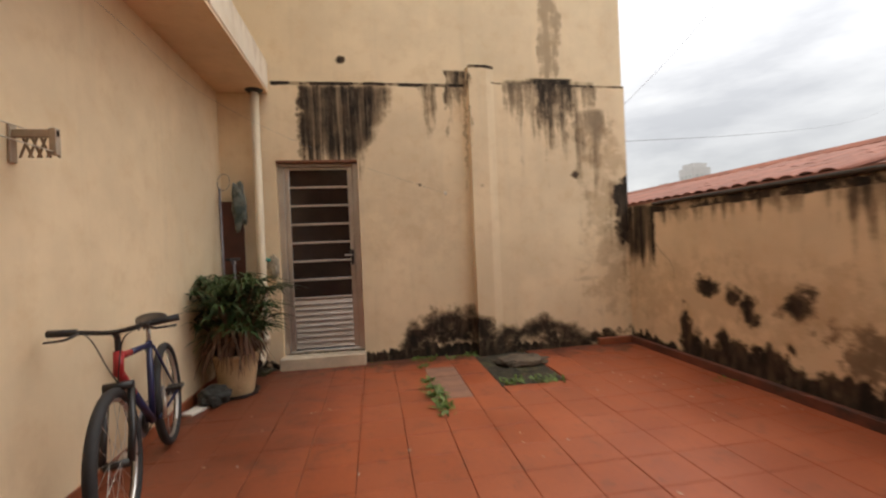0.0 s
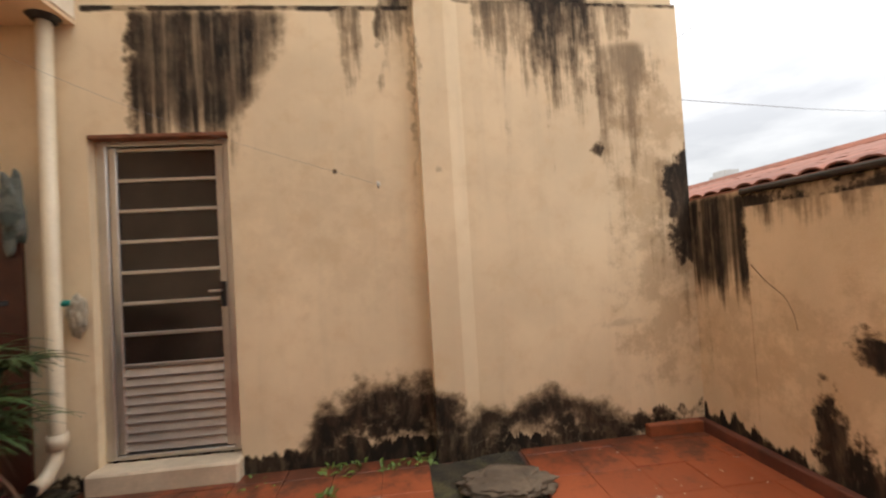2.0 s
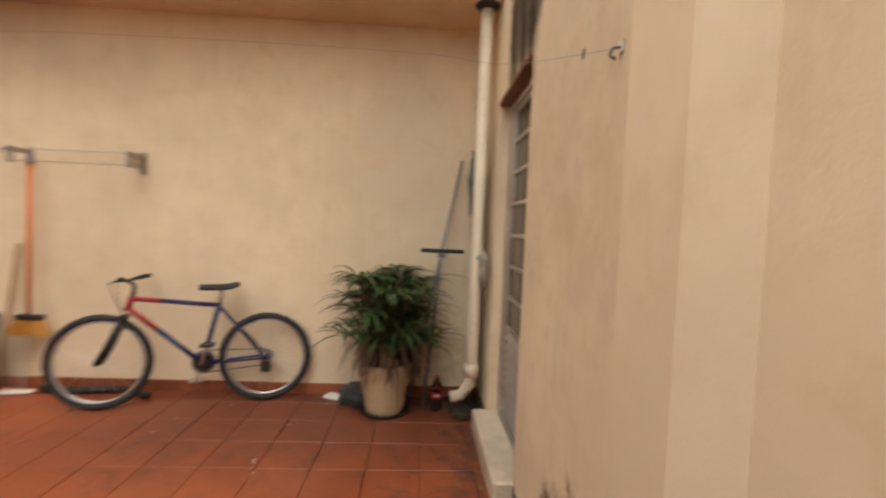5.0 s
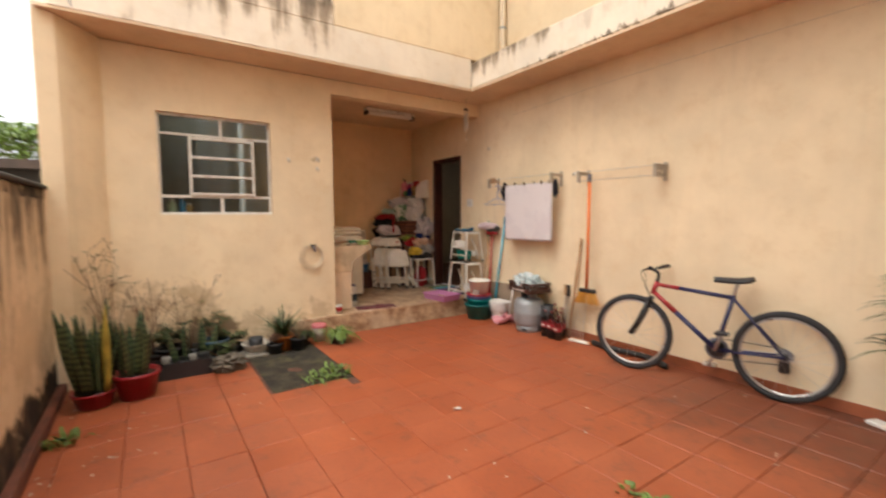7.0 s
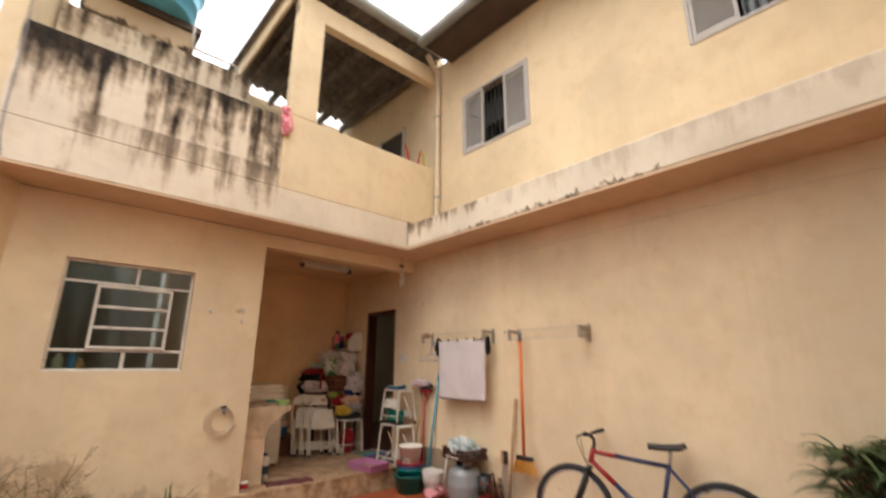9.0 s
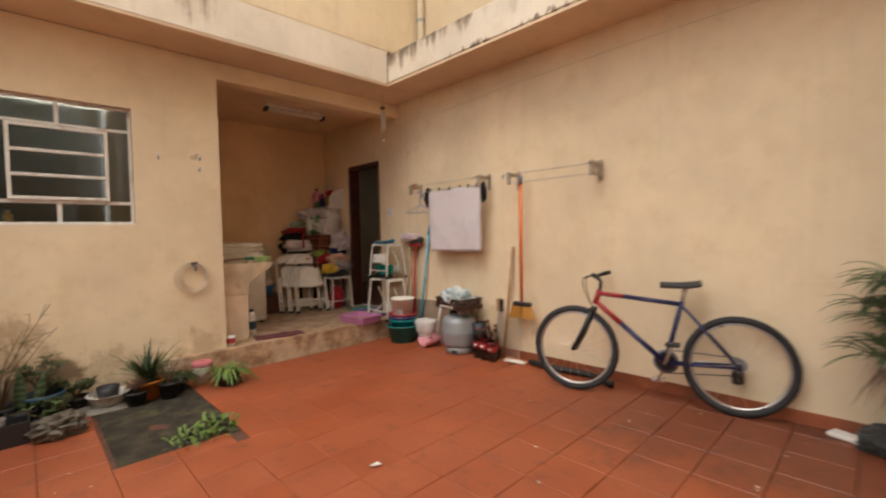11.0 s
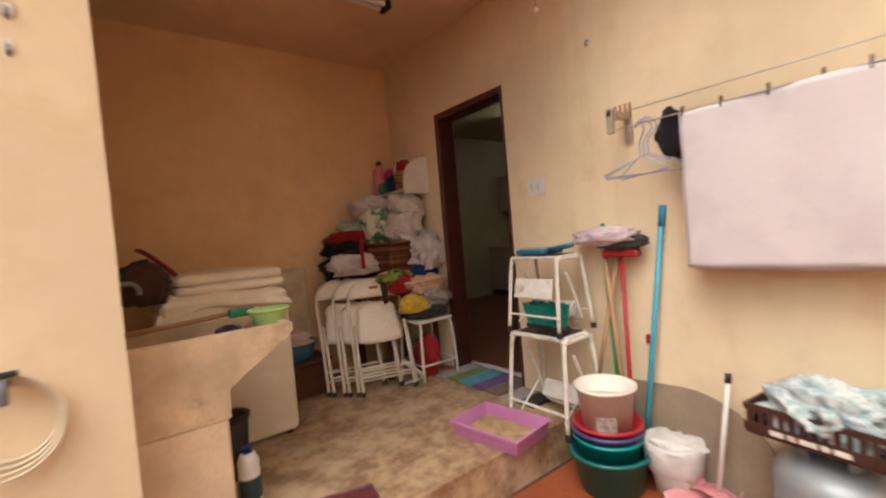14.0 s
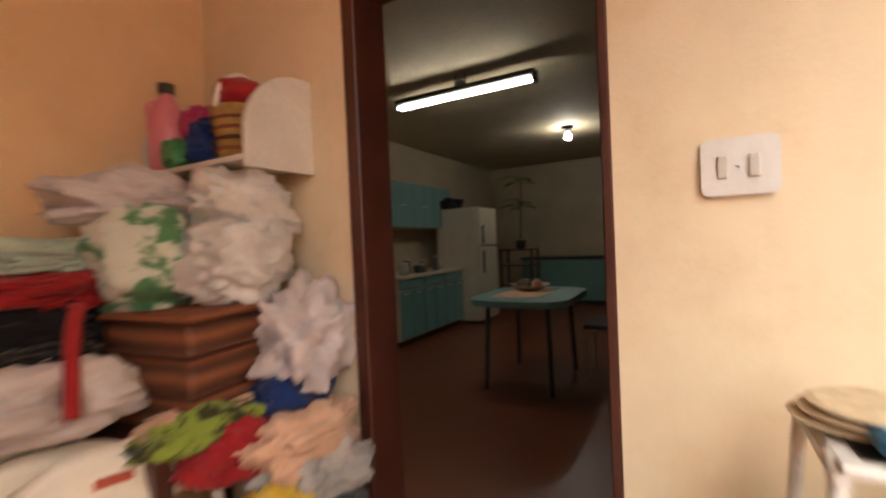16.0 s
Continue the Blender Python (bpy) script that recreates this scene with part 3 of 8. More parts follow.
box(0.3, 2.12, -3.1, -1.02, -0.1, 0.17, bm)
structure("wall_back_room", bm, plain("shaded_room_paint", (0.13, 0.14, 0.12), 0.8), "room behind the window, coloured dark grey for shade", "wall")

bm = box(-2.5, -0.3, -3.5, -3.35, 3.2, 6.15)
box(-2.62, -2.5, -3.5, -0.40, 6.0, 6.3, bm)
structure("wall_balcony_back", bm, M_wall, "cream painted back wall of the upper terrace", "wall")

# north wall with the niche of the steel door, its ledge and pilaster
bm = box(-2.65, -1.94, 4.56, 4.78, -0.3, 3.04)
box(-1.08, 0.25, 4.56, 4.78, -0.3, 3.04, bm)
prism([(0.475, 4.490), (2.13, 4.54), (2.13, 4.78), (0.25, 4.78), (0.25, 4.56)], -0.3, 3.04, bm)
box(-1.94, -1.08, 4.56, 4.78, 2.19, 3.04, bm)
box(-1.94, -1.08, 4.60, 4.78, -0.3, 0.05, bm)
box(-2.65, 2.13, 4.585, 4.78, 3.04, 7.5, bm)
structure("wall_north", bm, M_wall_n, "high cream rendered wall with black mould streaks", "wall")
bm = prism([(0.182, 4.449), (0.189, 4.442), (0.385, 4.442), (0.397, 4.446), (0.487, 4.488), (0.487, 4.59), (0.182, 4.59)], -0.2, 3.22)
structure("pilaster", bm, M_wall_n, "shallow cream rendered pilaster with mould at its top", "pilaster")
bm = box(-2.65, 2.13, 4.79, 9.5, -0.4, 7.5)
structure("wall_neighbour", bm, M_wall, "blank neighbouring building behind the yard", "wall")
bm = box(-1.97, -1.07, 4.46, 4.64, -0.1, 0.075, bevel=0.012)
structure("door_step", bm, plain("worn_marble", (0.62, 0.50, 0.36), 0.5, 0.2, 5, 60, 0.1), "worn pale stone sill under the steel door", "sill")

# low east wall
bm = box(2.12, 2.28, -0.9, 4.05, -0.3, 1.55, bevel=0.01)
box(2.125, 2.28, 4.05, 4.78, -0.3, 1.58, bm)
wall_east = structure("wall_east", bm, M_wall_e, "low ochre rendered boundary wall with black mould", "wall")
bm = tube(smooth_line([(2.1205, 4.02, 1.12), (2.1205, 3.93, 1.03), (2.1205, 3.86, 0.98), (2.1205, 3.80, 0.93), (2.1205, 3.755, 0.84), (2.1205, 3.74, 0.76)], 4), 0.0035, seg=5, taper=0.0015)
part("crack", bm, M_joint, wall_east, "dark crack in the render")
bm = box(2.10, 2.30, -0.9, 4.06, 1.55, 1.585, bevel=0.01)
structure("trim_coping", bm, plain("black_mould_cement", (0.05, 0.04, 0.03), 0.95, 0.4, 8, 50, 0.5), "blackened cement coping of the boundary wall", "coping")
# skirtings
bm = box(-2.5, -2.488, -0.84, 4.56, F - 0.01, F + 0.085)
structure("baseboard_west", bm, M_skirt, "red tile skirting along the cream wall", "baseboard")
bm = box(2.065, 2.12, -0.4, 4.545, F - 0.01, F + 0.075, bevel=0.006)
structure("baseboard_east", bm, plain("mouldy_red_kerb", (0.15, 0.045, 0.024), 0.7, 0.35, 6, 60, 0.3, dirt=(0.025, 0.018, 0.013)), "red tile kerb along the boundary wall", "baseboard")
bm = box(1.66, 2.065, 4.47, 4.55, F - 0.01, F + 0.075, bevel=0.006)
structure("baseboard_north", bm, M_skirt, "short red tile skirting in the corner", "baseboard")

# balcony and the things of the roof level
bm = box(-0.2, 1.97, -0.52, -0.37, 3.29, 4.15, bevel=0.01)
structure("parapet_south", bm, M_parapet, "cream parapet streaked with black mould", "parapet")
bm = box(-2.5, -0.2, -0.50, -0.37, 3.29, 4.22, bevel=0.01)
structure("parapet_balcony", bm, M_wall, "cream painted balcony parapet", "parapet")
bm = box(-0.58, -0.24, -0.52, -0.372, 4.22, 5.95, bevel=0.01)
structure("post_balcony", bm, M_wall, "cream painted square balcony post", "post")
bm = box(-2.5, -0.24, -0.51, -0.38, 5.66, 5.95, bevel=0.01)
structure("beam_balcony", bm, M_wall, "cream painted beam carrying the balcony roof", "beam")
bm = box(-2.5, 2.0, -3.4, -0.52, 3.2, 3.29)
structure("floor_balcony", bm, M_conc, "grey concrete floor of the upper terrace", "floor")
bm = box(-0.28, 1.95, -2.45, -2.2, 3.29, 5.68, bevel=0.01)
structure("wall_tank", bm, M_parapet, "mouldy cream wall carrying the water tank", "wall")


# ---- doors, windows and roof level ----
M_door_slat = plain("dull_pale_slat", (0.50, 0.43, 0.37), 0.42, 0.15, 6, 60, 0.06, metal=0.35)


def steel_door():
    d = thing("door_1", "closed aluminium door with dark glass louvre panes", "door", -1.51, 4.605, 0.085, kind="structure")
    w, h = 0.43, 2.10
    for x0, x1, z0, z1 in ((-w, -w + 0.065, 0, h), (w - 0.065, w, 0, h), (-w + 0.065, w - 0.065, h - 0.055, h), (-w + 0.065, w - 0.065, 0, 0.03)):
        part("door_frame", box(x0, x1, 0.022, 0.10, z0, z1, bevel=0.006), M_alu, d)
    iw = w - 0.068
    for x0, x1 in ((-iw, -iw + 0.05), (iw - 0.05, iw)):
        part("stile", box(x0, x1, 0.035, 0.07, 0.033, h - 0.058, bevel=0.005), M_alu, d)
    rails = [0.60 + k * 0.2035 for k in range(8)]
    for z in rails:
        part("rail", box(-iw + 0.05, iw - 0.05, 0.037, 0.068, z - 0.012, z + 0.012, bevel=0.004), M_alu, d)
    for a, b in zip(rails, rails[1:]):
        part("pane", box(-iw + 0.05, iw - 0.05, 0.052, 0.057, a + 0.012, b - 0.012), M_doorglass, d, "dark patterned glass pane")
    for k in range(9):
        z = 0.05 + k * 0.060
        bm = bmesh.new()
        vs = [bm.verts.new(p) for p in ((-iw + 0.05, 0.034, z), (iw - 0.05, 0.034, z), (iw - 0.05, 0.060, z + 0.052), (-iw + 0.05, 0.060, z + 0.052))]
        bm.faces.new(vs)
        solid(bm, 0.004)
        part("slat", bm, M_door_slat, d)
    hd = part("door_handle", box(iw - 0.045, iw - 0.012, 0.015, 0.035, 0.95, 1.12, bevel=0.006), M_dark, d, "dark door handle and lock plate")
    part("lever", rod((iw - 0.028, 0.0, 1.06), (iw - 0.11, 0.0, 1.06), 0.008), M_alu, hd)
    # near-black sheet in place of the shade behind the slats
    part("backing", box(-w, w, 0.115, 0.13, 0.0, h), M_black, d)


M_doorglass = plain("dark_door_glass", (0.030, 0.020, 0.016), 0.12, 0.3, 3, 60, 0.08)
steel_door()


def ribbed(x0, x1, y, z0, z1, pitch=0.017):
    """A glass pane with upright ribs on its outer face."""
    n = max(4, int((x1 - x0) / pitch * 8))
    return sheet(lambda u, v: Vector((x0 + (x1 - x0) * u, y + 0.0022 * math.sin((x1 - x0) * u / pitch * 2 * math.pi), z0 + (z1 - z0) * v)), n, 2, thick=0.004)


def iron_window(name, x0, x1, z0, z1, y):
    w = thing(name, "iron framed window with ribbed glass and a tilting sash", "window", (x0 + x1) / 2, y, z0, kind="structure")
    W, Hh = (x1 - x0) / 2, z1 - z0
    bars = [(-W, -W + 0.02, 0, Hh), (W - 0.02, W, 0, Hh), (-W + 0.02, W - 0.02, 0, 0.022), (-W + 0.02, W - 0.02, Hh - 0.022, Hh),
            (-W + 0.02, W - 0.02, 0.165, 0.19), (-W + 0.02, W - 0.02, 0.77, 0.79), (-0.045, -0.015, 0.022, 0.165), (-0.05, -0.025, 0.79, Hh - 0.022)]
    for a, b, c, d in bars:
        part("window_frame", box(a, b, -0.075, -0.05, c, d), M_rust_white, w)
    part("window_sill", box(-W, W, -0.10, -0.002, -0.004, 0.012, bevel=0.003), M_white, w)
    sash = part("sash", box(-0.345, -0.32, -0.065, -0.02, 0.19, 0.76, bevel=0.003), M_rust_white, w, "white painted tilting sash")
    for a, b, c, d in ((0.23, 0.255, 0.19, 0.76), (-0.32, 0.23, 0.19, 0.215), (-0.32, 0.23, 0.735, 0.76), (-0.32, 0.23, 0.365, 0.39), (-0.32, 0.23, 0.55, 0.575)):
        part("sash_bar", box(a, b, -0.062, -0.02, c, d, bevel=0.003), M_rust_white, sash)
    for a, b, c, d in ((-W + 0.02, -0.345, 0.19, 0.77), (0.255, W - 0.02, 0.19, 0.77), (-W + 0.02, -0.045, 0.022, 0.165), (-0.015, W - 0.02, 0.022, 0.165),
                       (-W + 0.02, -0.05, 0.79, Hh - 0.022), (-0.025, W - 0.02, 0.79, Hh - 0.022)):
        p = part("pane", ribbed(a, b, -0.066, c, d), M_ribbed, w)
        p.visible_shadow = False
    for c, d in ((0.215, 0.365), (0.39, 0.55), (0.575, 0.735)):
        p = part("pane", ribbed(-0.32, 0.23, -0.045, c, d), M_ribbed, sash)
        p.visible_shadow = False


iron_window("window_1", 0.352, 1.368, 1.362, 2.333, -0.87)

# bottles on the inner window sill
for x, h, r, c, lab in ((1.27, 0.15, 0.035, (0.45, 0.55, 0.35), "pale green plastic bottle on the window sill"), (1.18, 0.17, 0.028, (0.03, 0.25, 0.5), "blue plastic bottle on the window sill"), (1.12, 0.11, 0.03, (0.5, 0.3, 0.1), "small amber bottle on the window sill")):
    b = thing("bottle", lab, "bottle", x, -0.995, 1.362)
    part("body", lathe([(0, 0), (r, 0), (r, h * 0.7), (r * 0.5, h * 0.82), (r * 0.45, h * 0.9), (0, h * 0.9)], seg=14), plain("bottle_plastic", c, 0.35, 0.1), b, smooth=True)
    part("cap", lathe([(r * 0.5, h * 0.9), (r * 0.5, h), (0, h)], seg=12), M_white, b)


def tube_lamp(name, label, x, y, z, length, lit, along_y, drop=0.0):
    a = thing(name, label, "lamp", x, y, z, rz=90 if along_y else 0)
    L = length / 2
    part("housing", box(-L, L, -0.05, 0.05, -0.05, -0.005, bevel=0.008), M_dark if lit else M_rust_white, a)
    for y2 in (-0.028, 0.028):
        part("tube", rod((-L + 0.04, y2, -0.075), (L - 0.04, y2, -0.075), 0.014), M_tube if lit else M_white, a, "glowing white tube" if lit else "")
    for s in (-1, 1):
        part("holder", box(s * L - 0.035 * (s > 0), s * L + 0.035 * (s < 0), -0.05, 0.05, -0.10, -0.05, bevel=0.004), M_dark, a)
    if drop:
        part("rose", lathe([(0, -0.004), (0.06, -0.004), (0.05, drop * 0.4), (0, drop * 0.5)], seg=14), M_dark, a)
        for s in (-0.05, 0.05):
            part("rod", rod((s, 0, -0.005), (s, 0, drop), 0.006), M_dark, a)
    return a


M_tube = glow("lit_tube", (1.0, 0.95, 0.84), 6.0)
tube_lamp("ceiling_lamp", "unlit fluorescent batten on the porch ceiling", -1.50, -1.67, 2.86, 0.78, False, False)
tube_lamp("ceiling_lamp", "lit fluorescent tube lamp in the back room", 0.85, -2.72, 2.84, 1.2, True, False)
tube_lamp("ceiling_lamp", "lit double fluorescent tube lamp in the kitchen", -4.88, -2.84, 2.75, 1.36, True, True, 0.1)

# steel shutters upstairs
M_shutter = plain("grey_shutter_paint", (0.50, 0.47, 0.44), 0.5, 0.08, 5, 50, 0.05)


def shutter_window(name, y0, y1, z0, z1, leaf):
    w = thing(name, "upstairs window with open grey louvred shutters and iron bars", "window", -2.5, (y0 + y1) / 2, z0, kind="structure")
    W, h = (y1 - y0) / 2, z1 - z0
    for a, b, c, d in ((-W, -W + 0.035, 0, h), (W - 0.035, W, 0, h), (-W + 0.035, W - 0.035, 0, 0.035), (-W + 0.035, W - 0.035, h - 0.035, h)):
        part("window_frame", box(-0.06, 0.012, a, b, c, d, bevel=0.004), M_shutter, w)
    for s in (-1, 1):
        a, b = (-W + 0.036, -W + 0.036 + leaf) if s < 0 else (W - 0.036 - leaf, W - 0.036)
        leaf_ob = part("shutter", box(-0.03, 0.005, a, a + 0.03, 0.036, h - 0.036), M_shutter, w, "grey louvred shutter leaf")
        part("stile", box(-0.03, 0.005, b - 0.03, b, 0.036, h - 0.036), M_shutter, leaf_ob)
        for c, d in ((0.036, 0.075), (h - 0.075, h - 0.036)):
            part("rail", box(-0.03, 0.005, a + 0.03, b - 0.03, c, d), M_shutter, leaf_ob)
        n = 22
        for k in range(n):
            z = 0.08 + (h - 0.17) * k / n
            bm = bmesh.new()
            vs = [bm.verts.new(p) for p in ((0.002, a + 0.03, z), (0.002, b - 0.03, z), (-0.018, b - 0.03, z + 0.036), (-0.018, a + 0.03, z + 0.036))]
            bm.faces.new(vs)
            solid(bm, 0.004)
            part("slat", bm, M_shutter, leaf_ob)
    m = W - 0.036 - leaf
    for k in range(5):
        y = -m + 2 * m * (k + 0.5) / 5
        part("bar", rod((-0.04, y, 0.036), (-0.04, y, h - 0.036), 0.008, seg=6), M_dark, w)
        part("scroll", tube([(-0.04, y + 0.03 * math.sin(t), h * 0.5 + 0.2 * math.cos(t)) for t in [i * math.pi / 6 for i in range(12)]], 0.006, seg=5, closed=True), M_dark, w)
    for z in (h * 0.33, h * 0.66):
        part("cross_bar", rod((-0.04, -m, z), (-0.04, m, z), 0.008, seg=6), M_dark, w)
    p = part("pane", box(-0.11, -0.105, -m, m, 0.036, h - 0.036), M_glass, w)
    p.visible_shadow = False


shutter_window("window_2", 0.18, 1.34, 4.25, 5.18, 0.36)
shutter_window("window_3", 3.12, 4.30, 4.24, 5.17, 0.36)
# balcony door upstairs: a near-black panel stands in for its shaded opening
d = thing("door_3", "near-black panel for the shaded opening of the upstairs balcony door", "door", -2.5, -1.5, 3.29, kind="structure")
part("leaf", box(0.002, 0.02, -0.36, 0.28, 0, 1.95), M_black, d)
for a, b in ((-0.41, -0.36), (0.28, 0.33)):
    part("door_frame", box(0.002, 0.04, a, b, 0, 2.0), M_shutter, d)

# main roof: eave board, gutter, tile edge
M_board = plain("dark_soffit_board", (0.085, 0.055, 0.04), 0.7, 0.25, 4, 40, 0.1)
M_zinc = plain("grey_painted_gutter", (0.34, 0.35, 0.33), 0.5, 0.15, 5, 50, 0.08)
r = thing("roof_main", "eave of the house roof with dark boards and grey gutter", "roof", -2.5, 2.5, 5.9, kind="structure")
bm = box(-0.5, 0.52, -2.55, 3.2, 0.0, 0.025)
for k in range(6):
    box(0.02 + k * 0.085, 0.03 + k * 0.085, -2.55, 3.2, -0.006, 0.0, bm)
part("soffit", bm, M_board, r)
part("gutter", tube([(0.56, -2.6, 0.07), (0.56, 3.25, 0.07)], 0.075, seg=12), M_zinc, r, "grey gutter", smooth=True)
part("fascia", box(0.50, 0.52, -2.55, 3.2, 0.0, 0.16), M_board, r)
part("tiles", box(-3.0, 0.55, -2.6, 3.3, 0.16, 0.24), plain("roof_tile_red", (0.33, 0.12, 0.06), 0.8, 0.3, 5, 40, 0.3), r)
# balcony roof of corrugated sheets on rafters
r = thing("roof_balcony", "weathered corrugated cement roof over the balcony", "roof", -1.4, -1.9, 5.95, kind="structure")
M_fibro = plain("weathered_fibre_cement", (0.22, 0.19, 0.165), 0.95, 0.35, 5, 40, 0.3, dirt=(0.07, 0.05, 0.04))


def wavy(u, v):
    x = -1.12 + 2.42 * u
    y = -1.3 + 2.95 * v
    return Vector((x, y, 0.20 + 0.10 * (1 - v) + 0.028 * math.sin(u * 2 * math.pi * 14)))


part("roof_sheet", sheet(wavy, 140, 5, thick=0.008), M_fibro, r, "", True)
for k in range(5):
    x = -0.98 + k * 0.48
    part("rafter", box(x, x + 0.06, -1.3, 1.38, 0.03, 0.17), M_fibro, r)
part("barge_board", box(1.17, 1.21, -1.3, 1.62, -0.02, 0.30), M_wall, r)
part("gutter", tube([(-1.1, 1.68, 0.2), (1.24, 1.68, 0.2)], 0.075, seg=12), M_zinc, r, "grey gutter", True)
for x in (-0.4, 0.3, 0.8):
    part("ridge_cap", lathe([(0, 0), (0.05, 0), (0.04, 0.05), (0, 0.06)], seg=8, at=(x, 1.2, 0.26)), M_fibro, r)
# downpipe in the corner upstairs
p = thing("downpipe", "cream plastic downpipe running down the upstairs corner", "pipe", -2.44, -0.30, 3.25)
part("pipe", tube(smooth_line([(0, 0, 0), (0, 0, 1.3), (0, 0, 2.5), (0.06, 0.0, 2.62), (0.25, 0.04, 2.75)]), 0.04, seg=12), M_pvc, p, "", True)
for z in (0.5, 1.8):
    part("clip", lathe([(0.044, -0.015), (0.048, 0), (0.044, 0.015)], seg=12, at=(0, 0, z)), M_zinc, p)
# things on the balcony parapet
M_red = plain("faded_red_plastic", (0.50, 0.03, 0.03), 0.4, 0.1)
for x, tilt, c in ((-2.02, 0.05, M_red), (-2.18, -0.04, M_red), (-2.30, 0.02, plain("yellow_plastic", (0.6, 0.45, 0.05), 0.4))):
    s = thing("peg_holder", "small bright plastic handle standing on the balcony parapet", "handle", x, -0.43, 4.22)
    part("grip", tube(smooth_line([(0, 0, 0), (tilt * 0.5, 0, 0.12), (tilt * 1.5, 0, 0.26)]), 0.022, taper=0.008), c, s, "", True)
M_pink = cloth("pink_cloth", (0.75, 0.20, 0.25), (0.85, 0.45, 0.45), 25)
rag = thing("rag", "pink cloth tied to the balcony post", "cloth", -0.22, -0.345, 3.95)
part("fold", lump(0.06, 0.035, 0.15, 3, 0.5, 3, at=(0, 0, 0.12)), M_pink, rag, "", True)
part("knot", lump(0.05, 0.035, 0.06, 5, 0.4, 3, at=(0.03, 0, 0.27)), M_pink, rag, "", True)

# water tank
M_blue = plain("faded_blue_tank", (0.13, 0.47, 0.66), 0.45, 0.15, 4, 40, 0.06)
tk = thing("water_tank", "faded blue round water tank with a moulded rib", "water tank", 1.15, -2.38, 6.14)
part("shell", lathe([(0, 0), (0.54, 0.0), (0.57, 0.03), (0.59, 0.22), (0.612, 0.225), (0.612, 0.26), (0.60, 0.265), (0.635, 0.50), (0.66, 0.51), (0.66, 0.55), (0.62, 0.55)], seg=48), M_blue, tk, "", True)
part("rim", lathe([(0.65, 0.54), (0.675, 0.54), (0.675, 0.575), (0.60, 0.60), (0, 0.66)], seg=48), plain("dark_blue_rim", (0.06, 0.17, 0.22), 0.5), tk, "dark blue rim", True)
tb = thing("tank_base", "weathered concrete base under the water tank", "base", 1.15, -2.33, 5.68)
part("block", box(-0.62, 0.62, -0.5, 0.10, 0, 0.36, bevel=0.015), plaster("tank_base_render", (0.55, 0.42, 0.28), "X", [("blotch", 0.4, 1.9, 5.6, 5.78, 0.06, 0.8)]), tb)
part("board", box(-0.68, 0.68, -0.56, 0.14, 0.36, 0.46), M_board, tb)
pp = thing("water_pipe", "thin white pipe rising beside the water tank", "pipe", 0.25, -2.19, 5.68)
part("pipe", tube([(0.32, 0, 0.5), (0.32, 0, 0.12), (0.30, 0, 0.1), (-0.28, 0, 0.1), (-0.30, 0, 0.08), (-0.30, 0, -0.1)], 0.016), M_white, pp, "", True)

# downpipe beside the steel door
p = thing("downpipe", "cream plastic downpipe beside the steel door", "pipe", -2.10, 4.46, 0.06)
part("pipe", tube([(0.0, 0, 2.84), (0, 0, 0.25), (-0.005, -0.01, 0.14), (-0.02, -0.07, 0.05), (-0.03, -0.14, 0.03)], 0.043, seg=14), M_pvc, p, "", True)
part("collar", lathe([(0.045, 0), (0.054, 0.0), (0.054, 0.09), (0.045, 0.09)], seg=16, at=(0, 0, 0.20)), M_pvc, p, "", True)
part("inlet", lathe([(0.0, 0), (0.06, 0), (0.09, 0.03), (0, 0.03)], seg=14, at=(0, 0, 2.815)), M_dark, p, "black mouldy inlet ring")
part("mouth", lathe([(0.0, 0), (0.038, 0.0), (0.038, 0.012), (0, 0.012)], seg=14, at=(0, 0, 0)), M_dark, p).matrix_local = pose(-0.032, -0.147, 0.03, 80, 0, -10)

# brown lintel board over the niche
lint = thing("lintel", "thin rusty brown lintel over the steel door", "lintel", -1.51, 4.56, 2.185, kind="structure")
part("board", box(-0.428, 0.428, -0.012, 0.10, -0.022, 0.004, bevel=0.004), plain("rusty_lintel", (0.20, 0.075, 0.035), 0.8, 0.35, 10, 60, 0.3), lint)

# neighbour's tiled roof beyond the low wall
M_rooftile = plain("clay_roof_tile", (0.26, 0.10, 0.065), 0.8, 0.3, 3, 40, 0.25, per_object=0.35)
rf = thing("roof_neighbour", "low red clay tile roof beyond the boundary wall", "roof", 2.36, 6.0, 1.60, kind="structure")
bm = prism([(0.05, -7.5), (2.0, -7.5), (2.0, 6), (0.05, 6)], -2.1, -0.06)
part("wall", bm, M_wall_e, rf)


def slope(u, v):
    return Vector((2.05 * u, -7.5 + 13.5 * v, 0.46 * u))


part("deck", sheet(slope, 2, 2, thick=0.02), M_rooftile, rf)
tile_me = bpy.data.meshes.new("roof_tile")
tb_ = sheet(lambda u, v: Vector((0.42 * u, 0.085 * math.cos(math.pi * v), 0.042 * math.sin(math.pi * v) + 0.008)), 2, 7, thick=0.012)
tb_.to_mesh(tile_me)
tb_.free()
tile_me.materials.append(M_rooftile)
rng = random.Random(4)
for i in range(5):
    for j in range(60):
        o = new("roof_tile", tile_me)
        o.parent = rf
        o.matrix_local = pose(0.02 + 0.395 * i, -3.6 + 0.16 * j, 0.012 + 0.0895 * i + rng.uniform(-0.004, 0.004), 0, -12.6, rng.uniform(-1.5, 1.5))
part("fascia", box(-0.01, 0.012, -7.5, 6.0, -0.10, 0.028), M_rooftile, rf)
part("ridge", tube([(2.02, -7.5, 0.47), (2.02, 6, 0.47)], 0.09, seg=8), M_rooftile, rf)


